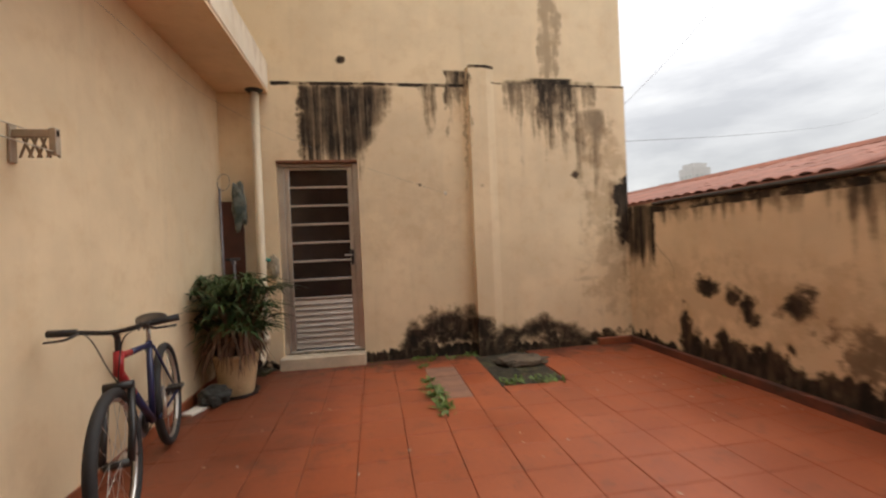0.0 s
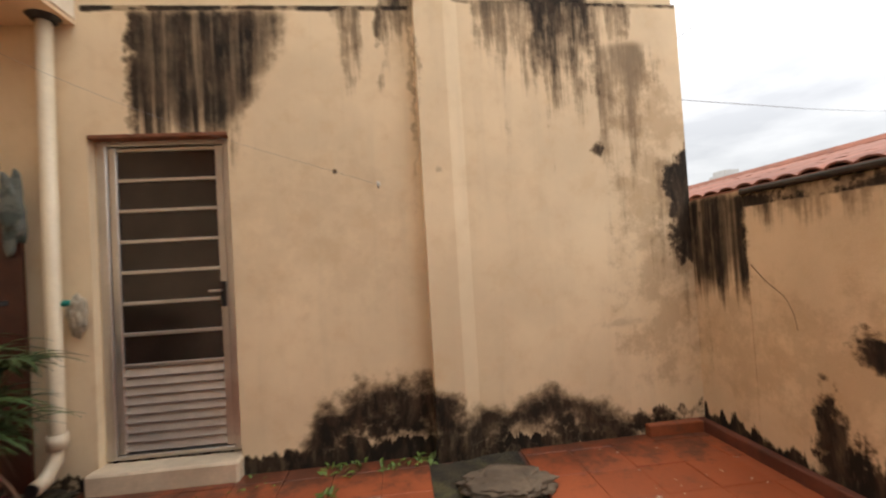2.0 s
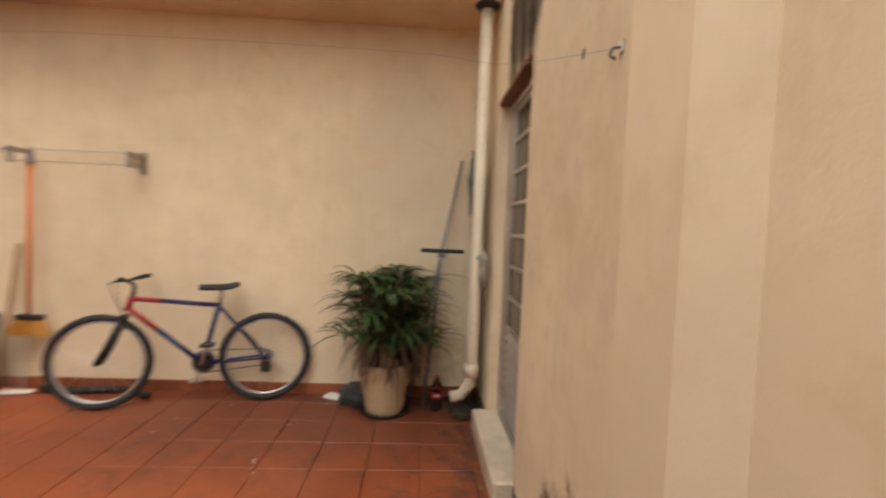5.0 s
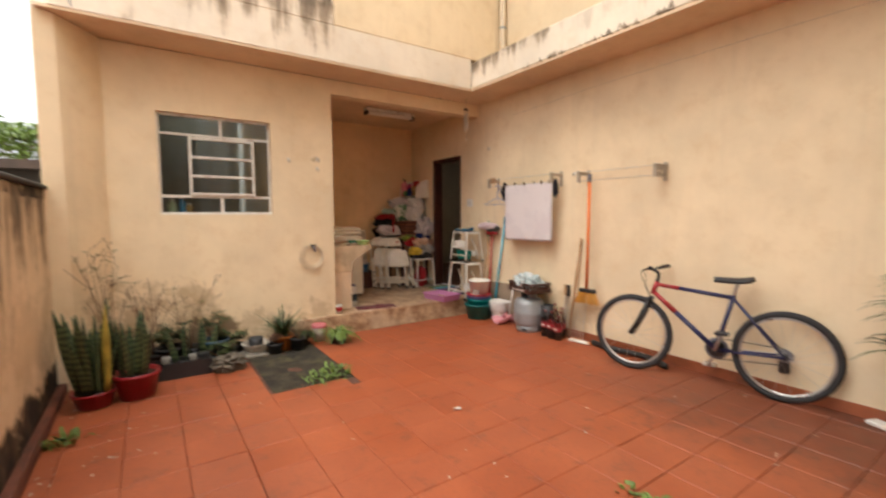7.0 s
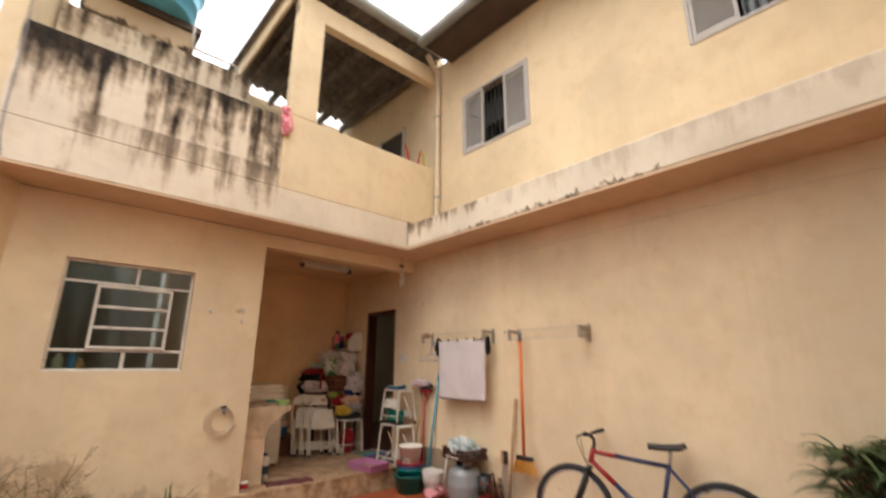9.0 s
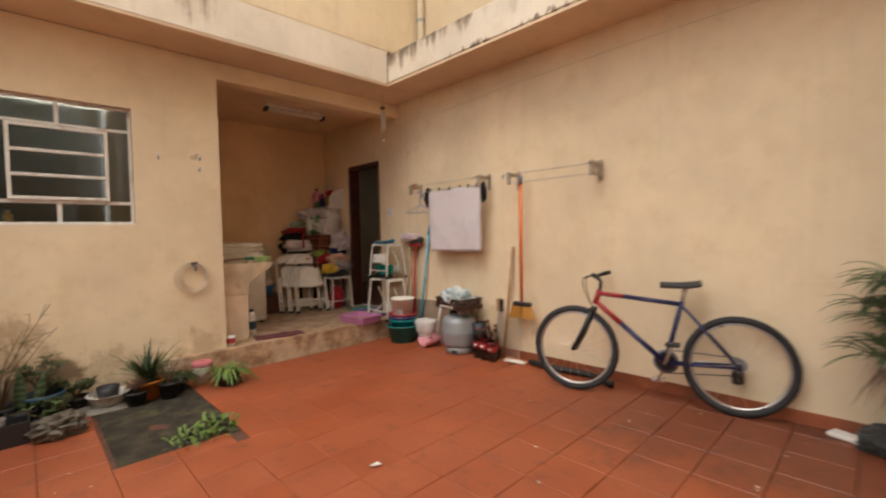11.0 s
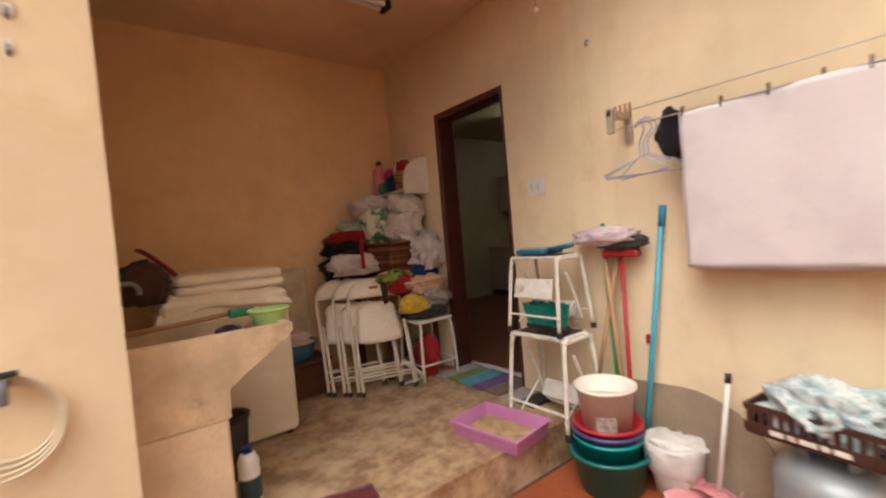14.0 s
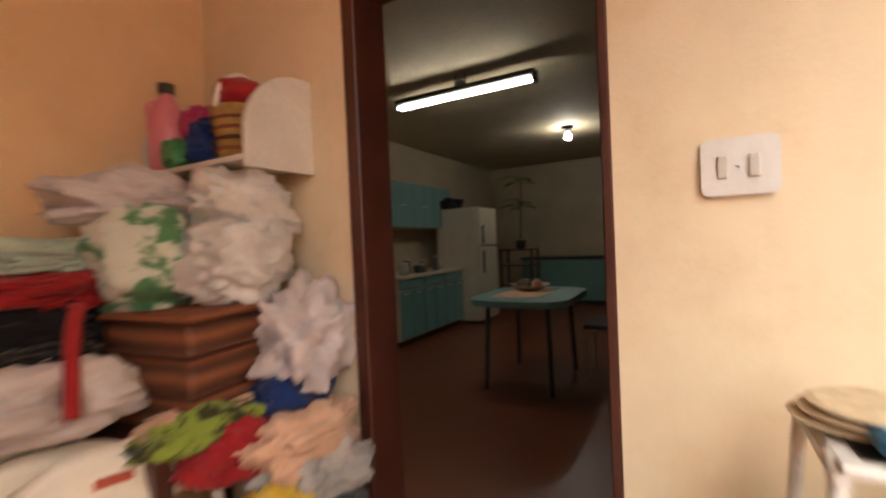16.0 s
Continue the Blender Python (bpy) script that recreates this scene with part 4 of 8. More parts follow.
# ---- porch ----
M_stone = Net("mottled_porch_vinyl")
_c = M_stone.coord()
_a = M_stone.noise(_c, 9, 6, 0.65)
_b = M_stone.noise(_c, 3.2, 4, 0.6)
_col = M_stone.mix(M_stone.step(_a, 0.35, 0.65), (0.25, 0.14, 0.075), (0.52, 0.36, 0.215))
_col = M_stone.mix(M_stone.math("MULTIPLY", M_stone.step(_b, 0.45, 0.65), 0.55), _col, (0.62, 0.48, 0.33))
M_stone.color(_col)
M_stone.rough(M_stone.math("ADD", M_stone.math("MULTIPLY", _a, 0.3), 0.32))
M_stone.bump(_a, 0.15, 0.004)
M_stone = M_stone.m
bm = box(-2.5, 0.15, -2.78, -0.80, -0.3, P, bevel=0.006)
structure("floor_porch", bm, M_stone, "mottled brown porch floor, one step above the yard", "floor")

# kitchen door, frame and threshold
d = thing("door_2", "open kitchen doorway with a dark stained wooden frame", "door", -2.5, -1.68, P, kind="structure")
for a, b in ((-0.385, -0.335), (0.362, 0.385)):
    part("door_frame", box(-0.152, 0.006, a, b, 0, 2.08, bevel=0.004), M_darkwood, d)
part("door_head", box(-0.152, 0.006, -0.335, 0.362, 2.03, 2.08, bevel=0.004), M_darkwood, d)
leaf = part("door_leaf", box(-0.86, -0.155, 0.392, 0.427, 0.01, 2.03, bevel=0.004), M_darkwood, d, "dark wooden door standing open into the kitchen")
part("knob", lathe([(0, 0), (0.012, 0), (0.012, 0.03), (0.025, 0.045), (0, 0.06)], seg=12), M_alu, leaf).matrix_local = pose(-0.80, 0.392, 0.95, 90)

# laundry sink
M_tank = plain("stained_cement_sink", (0.62, 0.47, 0.30), 0.75, 0.3, 4, 50, 0.25, dirt=(0.22, 0.13, 0.06))
M_tank2 = plain("cream_sink_panel", (0.72, 0.55, 0.37), 0.75, 0.15, 4, 50, 0.15)
s = thing("laundry_sink", "stained cement laundry sink on a cream panel base", "sink", -0.33, -1.065, P - 0.012)
part("base", box(-0.29, 0.025, -0.40, 0.0, 0.012, 0.49, bevel=0.008), M_tank2, s)
bm = bmesh.new()
for y0, y1 in ((-0.045, 0.004), (-0.46, -0.42)):
    own = bmesh.new()
    pr = [(0.028, 0.49), (-0.30, 0.49), (-0.30, 0.60), (-0.56, 0.775), (-0.56, 0.81), (0.028, 0.81)]
    f = [own.verts.new((x, y0, z)) for x, z in pr]
    g = [own.verts.new((x, y1, z)) for x, z in pr]
    own.faces.new(f[::-1])
    own.faces.new(g)
    for k in range(6):
        own.faces.new((f[k], f[(k + 1) % 6], g[(k + 1) % 6], g[k]))
    bmesh.ops.recalc_face_normals(own, faces=own.faces[:])
    merge(bm, own)
box(-0.56, -0.52, -0.42, -0.045, 0.765, 0.81, bm)
box(-0.30, 0.028, -0.42, -0.045, 0.49, 0.53, bm)
part("basin", bm, M_tank, s)
own = bmesh.new()
vs = [own.verts.new(p) for p in ((-0.30, -0.045, 0.60), (-0.30, -0.42, 0.60), (-0.54, -0.42, 0.775), (-0.54, -0.045, 0.775))]
own.faces.new(vs)
solid(own, 0.03)
part("washboard", own, M_tank, s, "sloping ribbed cement washboard")
part("tap", tube(smooth_line([(0.03, -0.30, 1.02), (-0.03, -0.30, 1.03), (-0.06, -0.30, 1.01), (-0.065, -0.30, 0.98)]), 0.010), M_bgrey, s, "", True)
M_lime = plain("lime_plastic", (0.42, 0.62, 0.22), 0.35, 0.08, 4, 40, 0.03)
b = thing("basin", "small lime green plastic basin on the laundry sink", "basin", -0.845, -1.23, P + 0.765)
part("bowl", lathe([(0, 0.02), (0.06, 0.0), (0.078, 0.075), (0.074, 0.082), (0.055, 0.015), (0, 0.025)], seg=28), M_lime, b, "", True)
part("rim", lathe([(0.077, 0.072), (0.088, 0.076), (0.090, 0.082), (0.085, 0.086), (0.075, 0.083)], seg=28), M_lime, b, "", True)
b = thing("scrubbing_brush", "long brush with a green head on the laundry sink", "brush", -0.52, -1.40, P + 0.80)
part("handle", tube([(0.20, -0.06, 0.0), (-0.2, 0.0, 0.03)], 0.012), M_wood, b, "", True)
part("head", box(-0.30, -0.19, 0.0, 0.05, 0.015, 0.05, bevel=0.006), plain("green_plastic", (0.02, 0.19, 0.10), 0.4), b)
b = thing("rag", "dark damp rag lying on the sink rim", "cloth", -0.70, -1.32, P + 0.72)
part("fold", lump(0.06, 0.04, 0.035, 11, 0.5, 3, at=(0, 0, 0.03)), cloth("navy_rag", (0.02, 0.02, 0.035), (0.10, 0.02, 0.03), 20), b, "", True)

# added black bin that darkens the shaded gap between sink and machine
b = thing("dark_bin", "black bin shape added for the shaded gap behind the laundry sink", "bin", -0.71, -1.60, P)
part("body", lathe([(0, 0), (0.065, 0), (0.085, 0.30), (0.078, 0.30), (0.06, 0.012), (0, 0.012)], seg=24), M_dark, b, "", True)
part("rim", lathe([(0.083, 0.285), (0.093, 0.29), (0.093, 0.31), (0.079, 0.308)], seg=24), M_dark, b, "", True)
# washing machine under a quilted cover
M_quilt = cloth("cream_quilt", (0.80, 0.72, 0.58), (0.74, 0.65, 0.51), 4)
w = thing("washing_machine", "white washing machine under a loose cream cover", "washing machine", -0.82, -2.20, P)
part("body", box(-0.31, 0.33, -0.30, 0.34, 0.02, 0.87, bevel=0.02), M_quilt, w)


def pad(rx, ry, rz, seed, at):
    """A soft flat slab with round edges and shallow creases."""
    own = bmesh.new()
    bmesh.ops.create_icosphere(own, subdivisions=5, radius=1)
    for v in own.verts:
        c = [math.copysign(abs(q) ** e, q) for q, e in zip(v.co, (0.26, 0.26, 0.75))]
        w = noise.noise((c[0] * 2.2 + seed, c[1] * 2.2, 1.0)) * 0.35 + noise.noise((c[0] * 6 + seed, c[1] * 5, c[2])) * 0.16
        v.co = Vector((c[0] * rx * (1 + 0.04 * w), c[1] * ry * (1 + 0.05 * w), c[2] * rz * (1 + w) + rz * 0.25 * w)) + Vector(at)
    return own


def cover(u, v):
    x, y = -0.33 + 0.69 * u, -0.32 + 0.68 * v
    e = min(u, 1 - u, v, 1 - v)
    z = 0.90 - 0.10 * max(0, 0.12 - e) / 0.12 + 0.05 * noise.noise((x * 4, y * 5, 3)) + 0.07 * (1 - u) * u
    return Vector((x, y + 0.02 * noise.noise((x * 7, y * 7, 1)), z))


part("cover", sheet(cover, 40, 28, thick=0.03), M_quilt, w, "rumpled cream quilted cover", True)
for sx in (-0.26, 0.28):
    for sy in (-0.25, 0.29):
        part("foot", lathe([(0, 0), (0.025, 0), (0.02, 0.025), (0, 0.025)], seg=8, at=(sx, sy, 0)), M_dark, w)
b = thing("folded_blanket", "folded cream blanket on the covered machine", "blanket", -0.66, -2.20, P + 0.97)
for k in range(2):
    part("fold", pad(0.30, 0.30 - 0.01 * k, 0.037, 20 + k, (-0.19 + 0.005 * k, 0.01, -0.055 + 0.055 * k)), M_quilt, b, "", True)
for x_, y_, h_, r_, c_, lab_, sd_ in ((-0.45, -2.06, 0.21, (0.10, 0.12), (0.015, 0.013, 0.014), "black jacket bundled on the covered machine", 25), (-0.44, -1.92, 0.18, (0.10, 0.07), (0.07, 0.035, 0.025), "dark brown bag on the covered machine", 26)):
    b = thing("bundle", lab_, "cloth", x_, y_, P + 0.87)
    part("fold", lump(r_[0], r_[1], h_ * 0.6, sd_, 0.4, 3, 4, at=(0, 0, h_ * 0.5), flat=0.0), cloth("dark_bundle", c_), b, "", True)
b = thing("strap", "dark red strap lying over the bundles", "strap", -0.46, -1.98, P + 1.02)
part("band", tube(smooth_line([(0.03, -0.1, 0.14), (0.0, -0.02, 0.12), (-0.06, 0.05, 0.06), (-0.12, 0.08, -0.01)]), 0.012), cloth("strap_red", (0.25, 0.02, 0.03)), b, "", True)
b = thing("mattress_board", "pale padded board leaning on the back wall", "board", -1.30, -2.70, P)
part("pad", moved(box(-0.27, 0.36, -0.025, 0.025, 0, 0.94, bevel=0.02), pose(0, 0, 0, 4, 0, 0)), cloth("pale_pad", (0.72, 0.62, 0.47)), b)
b = thing("storage_box", "dark brown box on the porch floor", "box", -1.36, -2.52, P)
part("body", box(-0.20, 0.17, -0.13, 0.15, 0, 0.24, bevel=0.012), M_darkwood, b)
part("lid", box(-0.21, 0.18, -0.14, 0.16, 0.24, 0.27, bevel=0.008), M_darkwood, b)
M_basin_blue = plain("blue_plastic", (0.03, 0.12, 0.25), 0.4)
b = thing("basin", "blue plastic basin on the dark box", "basin", -1.34, -2.50, P + 0.27)
part("bowl", lathe([(0, 0.01), (0.12, 0), (0.158, 0.118), (0.152, 0.12), (0.115, 0.015), (0, 0.02)], seg=28), M_basin_blue, b, "", True)
part("rim", lathe([(0.156, 0.114), (0.172, 0.118), (0.174, 0.127), (0.164, 0.131), (0.151, 0.121)], seg=28), M_basin_blue, b, "", True)
b = thing("folded_cloth", "pale pink folded cloths heaped in the blue basin", "cloth", -1.34, -2.50, P + 0.30)
M_pale = cloth("pale_pink_cloth", (0.68, 0.54, 0.46))
part("fold", lump(0.13, 0.12, 0.06, 31, 0.3, 3, at=(0, 0, 0.07)), M_pale, b, "", True)
part("fold", lump(0.12, 0.11, 0.05, 32, 0.3, 3, at=(0.0, 0, 0.14)), M_pale, b, "", True)


# folding chairs
M_chair = plain("worn_cream_steel", (0.78, 0.70, 0.58), 0.36, 0.08, 10, 70, 0.05, dirt=(0.62, 0.52, 0.39))


def folding_chair():
    c = thing("folding_chair", "folded cream steel chair with scratched paint leaning on others", "chair", 0, 0, 0, "folding chairs")
    for s in (-1, 1):
        part("leg", tube(smooth_line([(s * 0.215, 0.0, 0.012), (s * 0.21, -0.075, 0.40), (s * 0.20, -0.15, 0.70), (s * 0.15, -0.165, 0.80)], 4), 0.0125), M_chair, c, "", True)
        part("rear_leg", tube([(s * 0.19, 0.055, 0.012), (s * 0.19, -0.055, 0.50)], 0.0115), M_chair, c, "", True)
        part("foot_cap", rod((s * 0.215, 0.0, 0.0), (s * 0.215, -0.004, 0.03), 0.016), M_dark, c)
        part("foot_cap", rod((s * 0.19, 0.057, 0.0), (s * 0.19, 0.051, 0.03), 0.015), M_dark, c)

    def back(u, v):
        x = -0.20 + 0.40 * u
        top = 0.85 - 0.11 * abs(2 * u - 1) ** 3
        return Vector((x, -0.145 - 0.02 * v + 0.02 * math.sin(math.pi * u), 0.70 + (top - 0.70) * v))

    part("backrest", sheet(back, 16, 6, thick=0.012), M_chair, c, "", True)
    part("mark", box(-0.035, 0.035, -0.15, -0.118, 0.765, 0.785), plain("faded_red_mark", (0.45, 0.07, 0.03), 0.6), c, "faded red mark on the backrest")

    def seat(u, v):
        x = (-0.172 + 0.344 * u) * (0.88 + 0.12 * (1 - v))
        return Vector((x, -0.045 - 0.082 * v + 0.012 * math.cos(math.pi * (u - 0.5)), 0.355 + 0.31 * v + (0.022 * (1 - v) - 0.05 * v) * abs(2 * u - 1) ** 4))

    part("seat", sheet(seat, 14, 10, thick=0.014), M_chair, c, "", True)
    for z in (0.10, 0.17):
        part("stretcher", rod((-0.21, -0.01, z), (0.21, -0.01, z), 0.008), M_chair, c)
    part("stretcher", rod((-0.19, 0.035, 0.13), (0.19, 0.035, 0.13), 0.008), M_chair, c)
    return c


ch = folding_chair()
ch.matrix_world = pose(-1.84, -2.025, P, 10, 0, -17.6)
copy_thing(ch, pose(-1.775, -2.12, P, 9, 0, -14))
copy_thing(ch, pose(-1.70, -2.24, P, 7, 0, -10))

# low table in the corner and what is heaped on it
t = thing("side_table", "low dark table under the heap of clothes", "table", -2.22, -2.47, P)
part("tabletop", box(-0.26, 0.26, -0.27, 0.27, 0.76, 0.79, bevel=0.005), M_darkwood, t)
for sx in (-0.23, 0.23):
    for sy in (-0.24, 0.24):
        part("leg", box(sx - 0.02, sx + 0.02, sy - 0.02, sy + 0.02, 0, 0.76), M_darkwood, t)
M_wick = Net("brown_wicker")
_c = M_wick.coord()
_w1 = M_wick.node("ShaderNodeTexWave", Scale=6.0, Distortion=1.2)
_w1.bands_direction = "Z"
M_wick.link(_c, _w1.inputs["Vector"])
M_wick.color(M_wick.mix(_w1.outputs["Fac"], (0.085, 0.030, 0.016), (0.25, 0.085, 0.038)))
M_wick.rough(0.7)
M_wick.bump(_w1.outputs["Fac"], 0.7, 0.01)
M_wick = M_wick.m
b = thing("wicker_basket", "square brown wicker basket in the clothes heap", "basket", -2.22, -2.38, P + 0.79, rz=8)
part("body", box(-0.19, 0.19, -0.16, 0.16, 0, 0.27, bevel=0.012), M_wick, b)
for z in (0.09, 0.19):
    part("band", box(-0.195, 0.195, -0.165, 0.165, z - 0.006, z + 0.006), M_darkwood, b)
part("lid", box(-0.20, 0.20, -0.17, 0.17, 0.27, 0.295, bevel=0.01), M_wick, b)


def pile(name, label, category, x, y, z, r, h, m, seed, flat=True, freq=3.0, rough=0.32, n=1, sub=5):
    g = thing(name, label, category, x, y, z)
    rg = random.Random(seed)
    for k in range(n):
        part("fold", lump(r[0] * (1 - 0.12 * k), r[1] * (1 - 0.12 * k), h / n * 0.62, seed + k, rough, freq, sub, at=(rg.uniform(-0.02, 0.02), rg.uniform(-0.02, 0.02), h / n * (k + 0.5)), flat=0.0 if k == 0 else None), m, g, "", True)
    return g


M_bagw = plain("white_plastic_bag", (0.66, 0.62, 0.57), 0.35, 0.12, 12, 40, 0.35, dist=0.01)
M_bagg = cloth("green_print_bag", (0.60, 0.60, 0.50), (0.10, 0.24, 0.11), 9, 14)
M_grey = cloth("grey_cloth", (0.40, 0.36, 0.32), (0.30, 0.27, 0.25), 10)
M_lil = cloth("lilac_white_cloth", (0.64, 0.56, 0.54))
M_blackc = cloth("black_cloth", (0.012, 0.011, 0.013))
M_redc = cloth("red_cloth", (0.36, 0.02, 0.025))
M_yel = cloth("yellow_cloth", (0.72, 0.48, 0.06))
M_navy = cloth("navy_cloth", (0.015, 0.035, 0.14))
M_grn = cloth("green_print_cloth", (0.25, 0.32, 0.05), (0.05, 0.05, 0.02), 10, 18)
M_pea = cloth("peach_cloth", (0.68, 0.42, 0.28))
M_char = cloth("charcoal_cloth", (0.06, 0.06, 0.055))
pile("plastic_bag", "knotted white plastic bag stuffed with cloth", "bag", -2.28, -2.30, P + 1.085, (0.145, 0.12), 0.23, M_bagw, 41, rough=0.4)
pile("plastic_bag", "white plastic bag on top of another bag", "bag", -2.30, -2.34, P + 1.27, (0.14, 0.12), 0.18, M_bagw, 43, rough=0.4)
pile("printed_bag", "round bag with green leafy print", "bag", -2.10, -2.48, P + 1.085, (0.135, 0.13), 0.27, M_bagg, 47, rough=0.25)
pile("bundle", "pale bundled cloth above the printed bag", "cloth", -2.12, -2.52, P + 1.32, (0.20, 0.14), 0.13, M_lil, 48, rough=0.4)
pile("bundle", "black and red clothes bundled in the heap", "cloth", -1.90, -2.60, P + 0.98, (0.20, 0.13), 0.16, M_blackc, 49, rough=0.4)
pile("bundle", "dark red cloth draped over the heap", "cloth", -1.92, -2.58, P + 1.10, (0.19, 0.12), 0.10, M_redc, 50, rough=0.4)
pile("bundle", "pale green folded cloth on the heap", "cloth", -1.94, -2.60, P + 1.19, (0.13, 0.10), 0.09, cloth("mint_cloth", (0.45, 0.55, 0.45)), 51)
pile("cloth_heap", "black clothes behind the folded chairs", "cloth", -1.88, -2.55, P + 0.80, (0.19, 0.14), 0.20, M_blackc, 52, rough=0.4)
pile("cloth_heap", "pale crumpled sheet over the folded chairs", "cloth", -1.83, -2.42, P + 0.85, (0.19, 0.12), 0.14, M_lil, 53, rough=0.45)
pile("bundle", "black strap bag on the pale sheet", "bag", -1.86, -2.44, P + 0.975, (0.13, 0.08), 0.055, M_blackc, 54)
b = thing("strap", "dark red strap hanging over the clothes", "strap", -1.90, -2.22, P + 0.82)
part("band", tube(smooth_line([(-0.01, -0.16, 0.30), (0.02, -0.11, 0.24), (0.04, -0.07, 0.15), (0.05, -0.05, 0.08)]), 0.016), M_redc, b, "", True)
# stool with clothes
st = thing("stool", "white steel stool under a heap of clothes", "stool", -2.27, -2.10, P)
part("seat", box(-0.16, 0.17, -0.15, 0.15, 0.44, 0.465, bevel=0.01), M_white, st)
for sx in (-1, 1):
    part("leg", tube(smooth_line([(sx * 0.165, 0.155, 0), (sx * 0.15, 0.14, 0.36), (sx * 0.14, 0.12, 0.44)], 4), 0.0115), M_white, st, "", True)
    part("leg", tube(smooth_line([(sx * 0.165, -0.155, 0), (sx * 0.15, -0.14, 0.36), (sx * 0.14, -0.12, 0.44)], 4), 0.0115), M_white, st, "", True)
    part("stretcher", rod((sx * 0.16, -0.15, 0.12), (sx * 0.16, 0.15, 0.12), 0.007), M_white, st)
part("stretcher", rod((-0.16, 0.15, 0.12), (0.16, 0.15, 0.12), 0.007), M_white, st)
pile("cloth_heap", "charcoal trousers folded on the stool", "cloth", -2.26, -2.10, P + 0.465, (0.17, 0.14), 0.10, M_char, 61, rough=0.4)
pile("cloth_heap", "yellow shirt bundled on the stool", "cloth", -2.15, -2.04, P + 0.53, (0.10, 0.085), 0.11, M_yel, 62, rough=0.45)
pile("cloth_heap", "grey jersey crumpled on the stool", "cloth", -2.32, -2.08, P + 0.54, (0.15, 0.12), 0.16, M_grey, 63, rough=0.5)
pile("cloth_heap", "peach coloured cloth on the clothes heap", "cloth", -2.28, -2.10, P + 0.66, (0.17, 0.10), 0.12, M_pea, 64, rough=0.5)
pile("cloth_heap", "navy cloth squeezed in the clothes heap", "cloth", -2.33, -2.17, P + 0.74, (0.12, 0.10), 0.15, M_navy, 65, rough=0.4)
pile("cloth_heap", "lilac grey cloth hanging from the heap", "cloth", -2.35, -2.14, P + 0.84, (0.12, 0.11), 0.24, M_lil, 66, rough=0.6, freq=4)
pile("cloth_heap", "red cloth showing in the clothes heap", "cloth", -2.13, -2.20, P + 0.66, (0.13, 0.10), 0.13, M_redc, 67)
pile("cloth_heap", "green printed cloth in the clothes heap", "cloth", -2.12, -2.24, P + 0.75, (0.16, 0.09), 0.09, M_grn, 68)
pile("cloth_heap", "tan towel edge in the clothes heap", "cloth", -2.18, -2.24, P + 0.80, (0.20, 0.06), 0.05, M_pea, 69)
pile("bag", "dark red bag under the stool", "bag", -2.28, -2.10, P, (0.10, 0.11), 0.28, M_redc, 70)
b = thing("small_stool", "upturned white wire stand under the stool", "stand", -2.08, -2.04, P)
part("ring", tube([(0.09 * math.cos(k / 10 * 6.283), 0.05 * math.sin(k / 10 * 6.283), 0.10 + 0.09 * math.cos(k / 10 * 6.283)) for k in range(10)], 0.011, closed=True), M_white, b, "", True)
part("bar", rod((-0.09, 0, 0.011), (0.09, 0, 0.011), 0.009), M_white, b)

# corner shelf with bottles and baskets
sh = thing("wall_shelf", "white corner shelf with a rounded side panel", "shelf", -2.5, -2.23, P + 1.47)
part("board", box(0.002, 0.25, -0.545, 0, 0.02, 0.038, bevel=0.003), M_white, sh)
own = bmesh.new()
ol = [(0.002, 0.0), (0.25, 0.0), (0.25, 0.06)] + [(0.03 + 0.22 * math.cos(a), 0.10 + 0.20 * math.sin(a)) for a in [k * math.pi / 16 for k in range(9)]] + [(0.002, 0.30)]
f = [own.verts.new((x, 0.0, z)) for x, z in ol]
own.faces.new(f)
solid(own, 0.018)
part("side_panel", own, M_white, sh)
own = bmesh.new()
f = [own.verts.new((x, -0.53, z)) for x, z in ol]
own.faces.new(f)
solid(own, 0.014)
part("side_panel", own, M_white, sh)


def jug(x, y, z, h, r, m, label, cap):
    g = thing("bottle", label, "bottle", x, y, z)
    part("body", lathe([(0, 0), (r * 0.95, 0), (r, 0.02), (r, h * 0.55), (r * 0.75, h * 0.72), (r * 0.36, h * 0.86), (r * 0.33, h * 0.9), (0, h * 0.9)], seg=18), m, g, "", True)
    part("cap", lathe([(r * 0.4, h * 0.88), (r * 0.4, h), (0, h)], seg=14), cap, g)
    part("handle", tube(smooth_line([(r * 0.5, 0, h * 0.78), (r * 1.0, 0, h * 0.72), (r * 0.98, 0, h * 0.5)]), r * 0.12), m, g, "", True)


zs = P + 1.47 + 0.038
jug(-2.30, -2.68, zs, 0.30, 0.06, plain("pink_detergent", (0.70, 0.22, 0.27), 0.3, 0.05), "pink detergent bottle with a dark cap", M_dark)
jug(-2.40, -2.70, zs, 0.25, 0.05, plain("light_blue_bottle", (0.12, 0.35, 0.55), 0.3, 0.05), "light blue cleaning bottle on the shelf", M_white)
pile("plastic_bag", "magenta and orange plastic bag on the shelf", "bag", -2.36, -2.56, zs, (0.07, 0.07), 0.19, plain("magenta_bag", (0.45, 0.03, 0.14), 0.35, 0.3), 81)
pile("bundle", "navy cloth bundle on the shelf", "cloth", -2.32, -2.47, zs, (0.09, 0.07), 0.13, M_navy, 82)
pile("bundle", "small green and orange packet on the shelf", "packet", -2.27, -2.60, zs, (0.04, 0.05), 0.08, plain("green_packet", (0.05, 0.25, 0.10), 0.4), 83)
b = thing("round_basket", "round woven basket with a red lining on the shelf", "basket", -2.34, -2.34, zs)
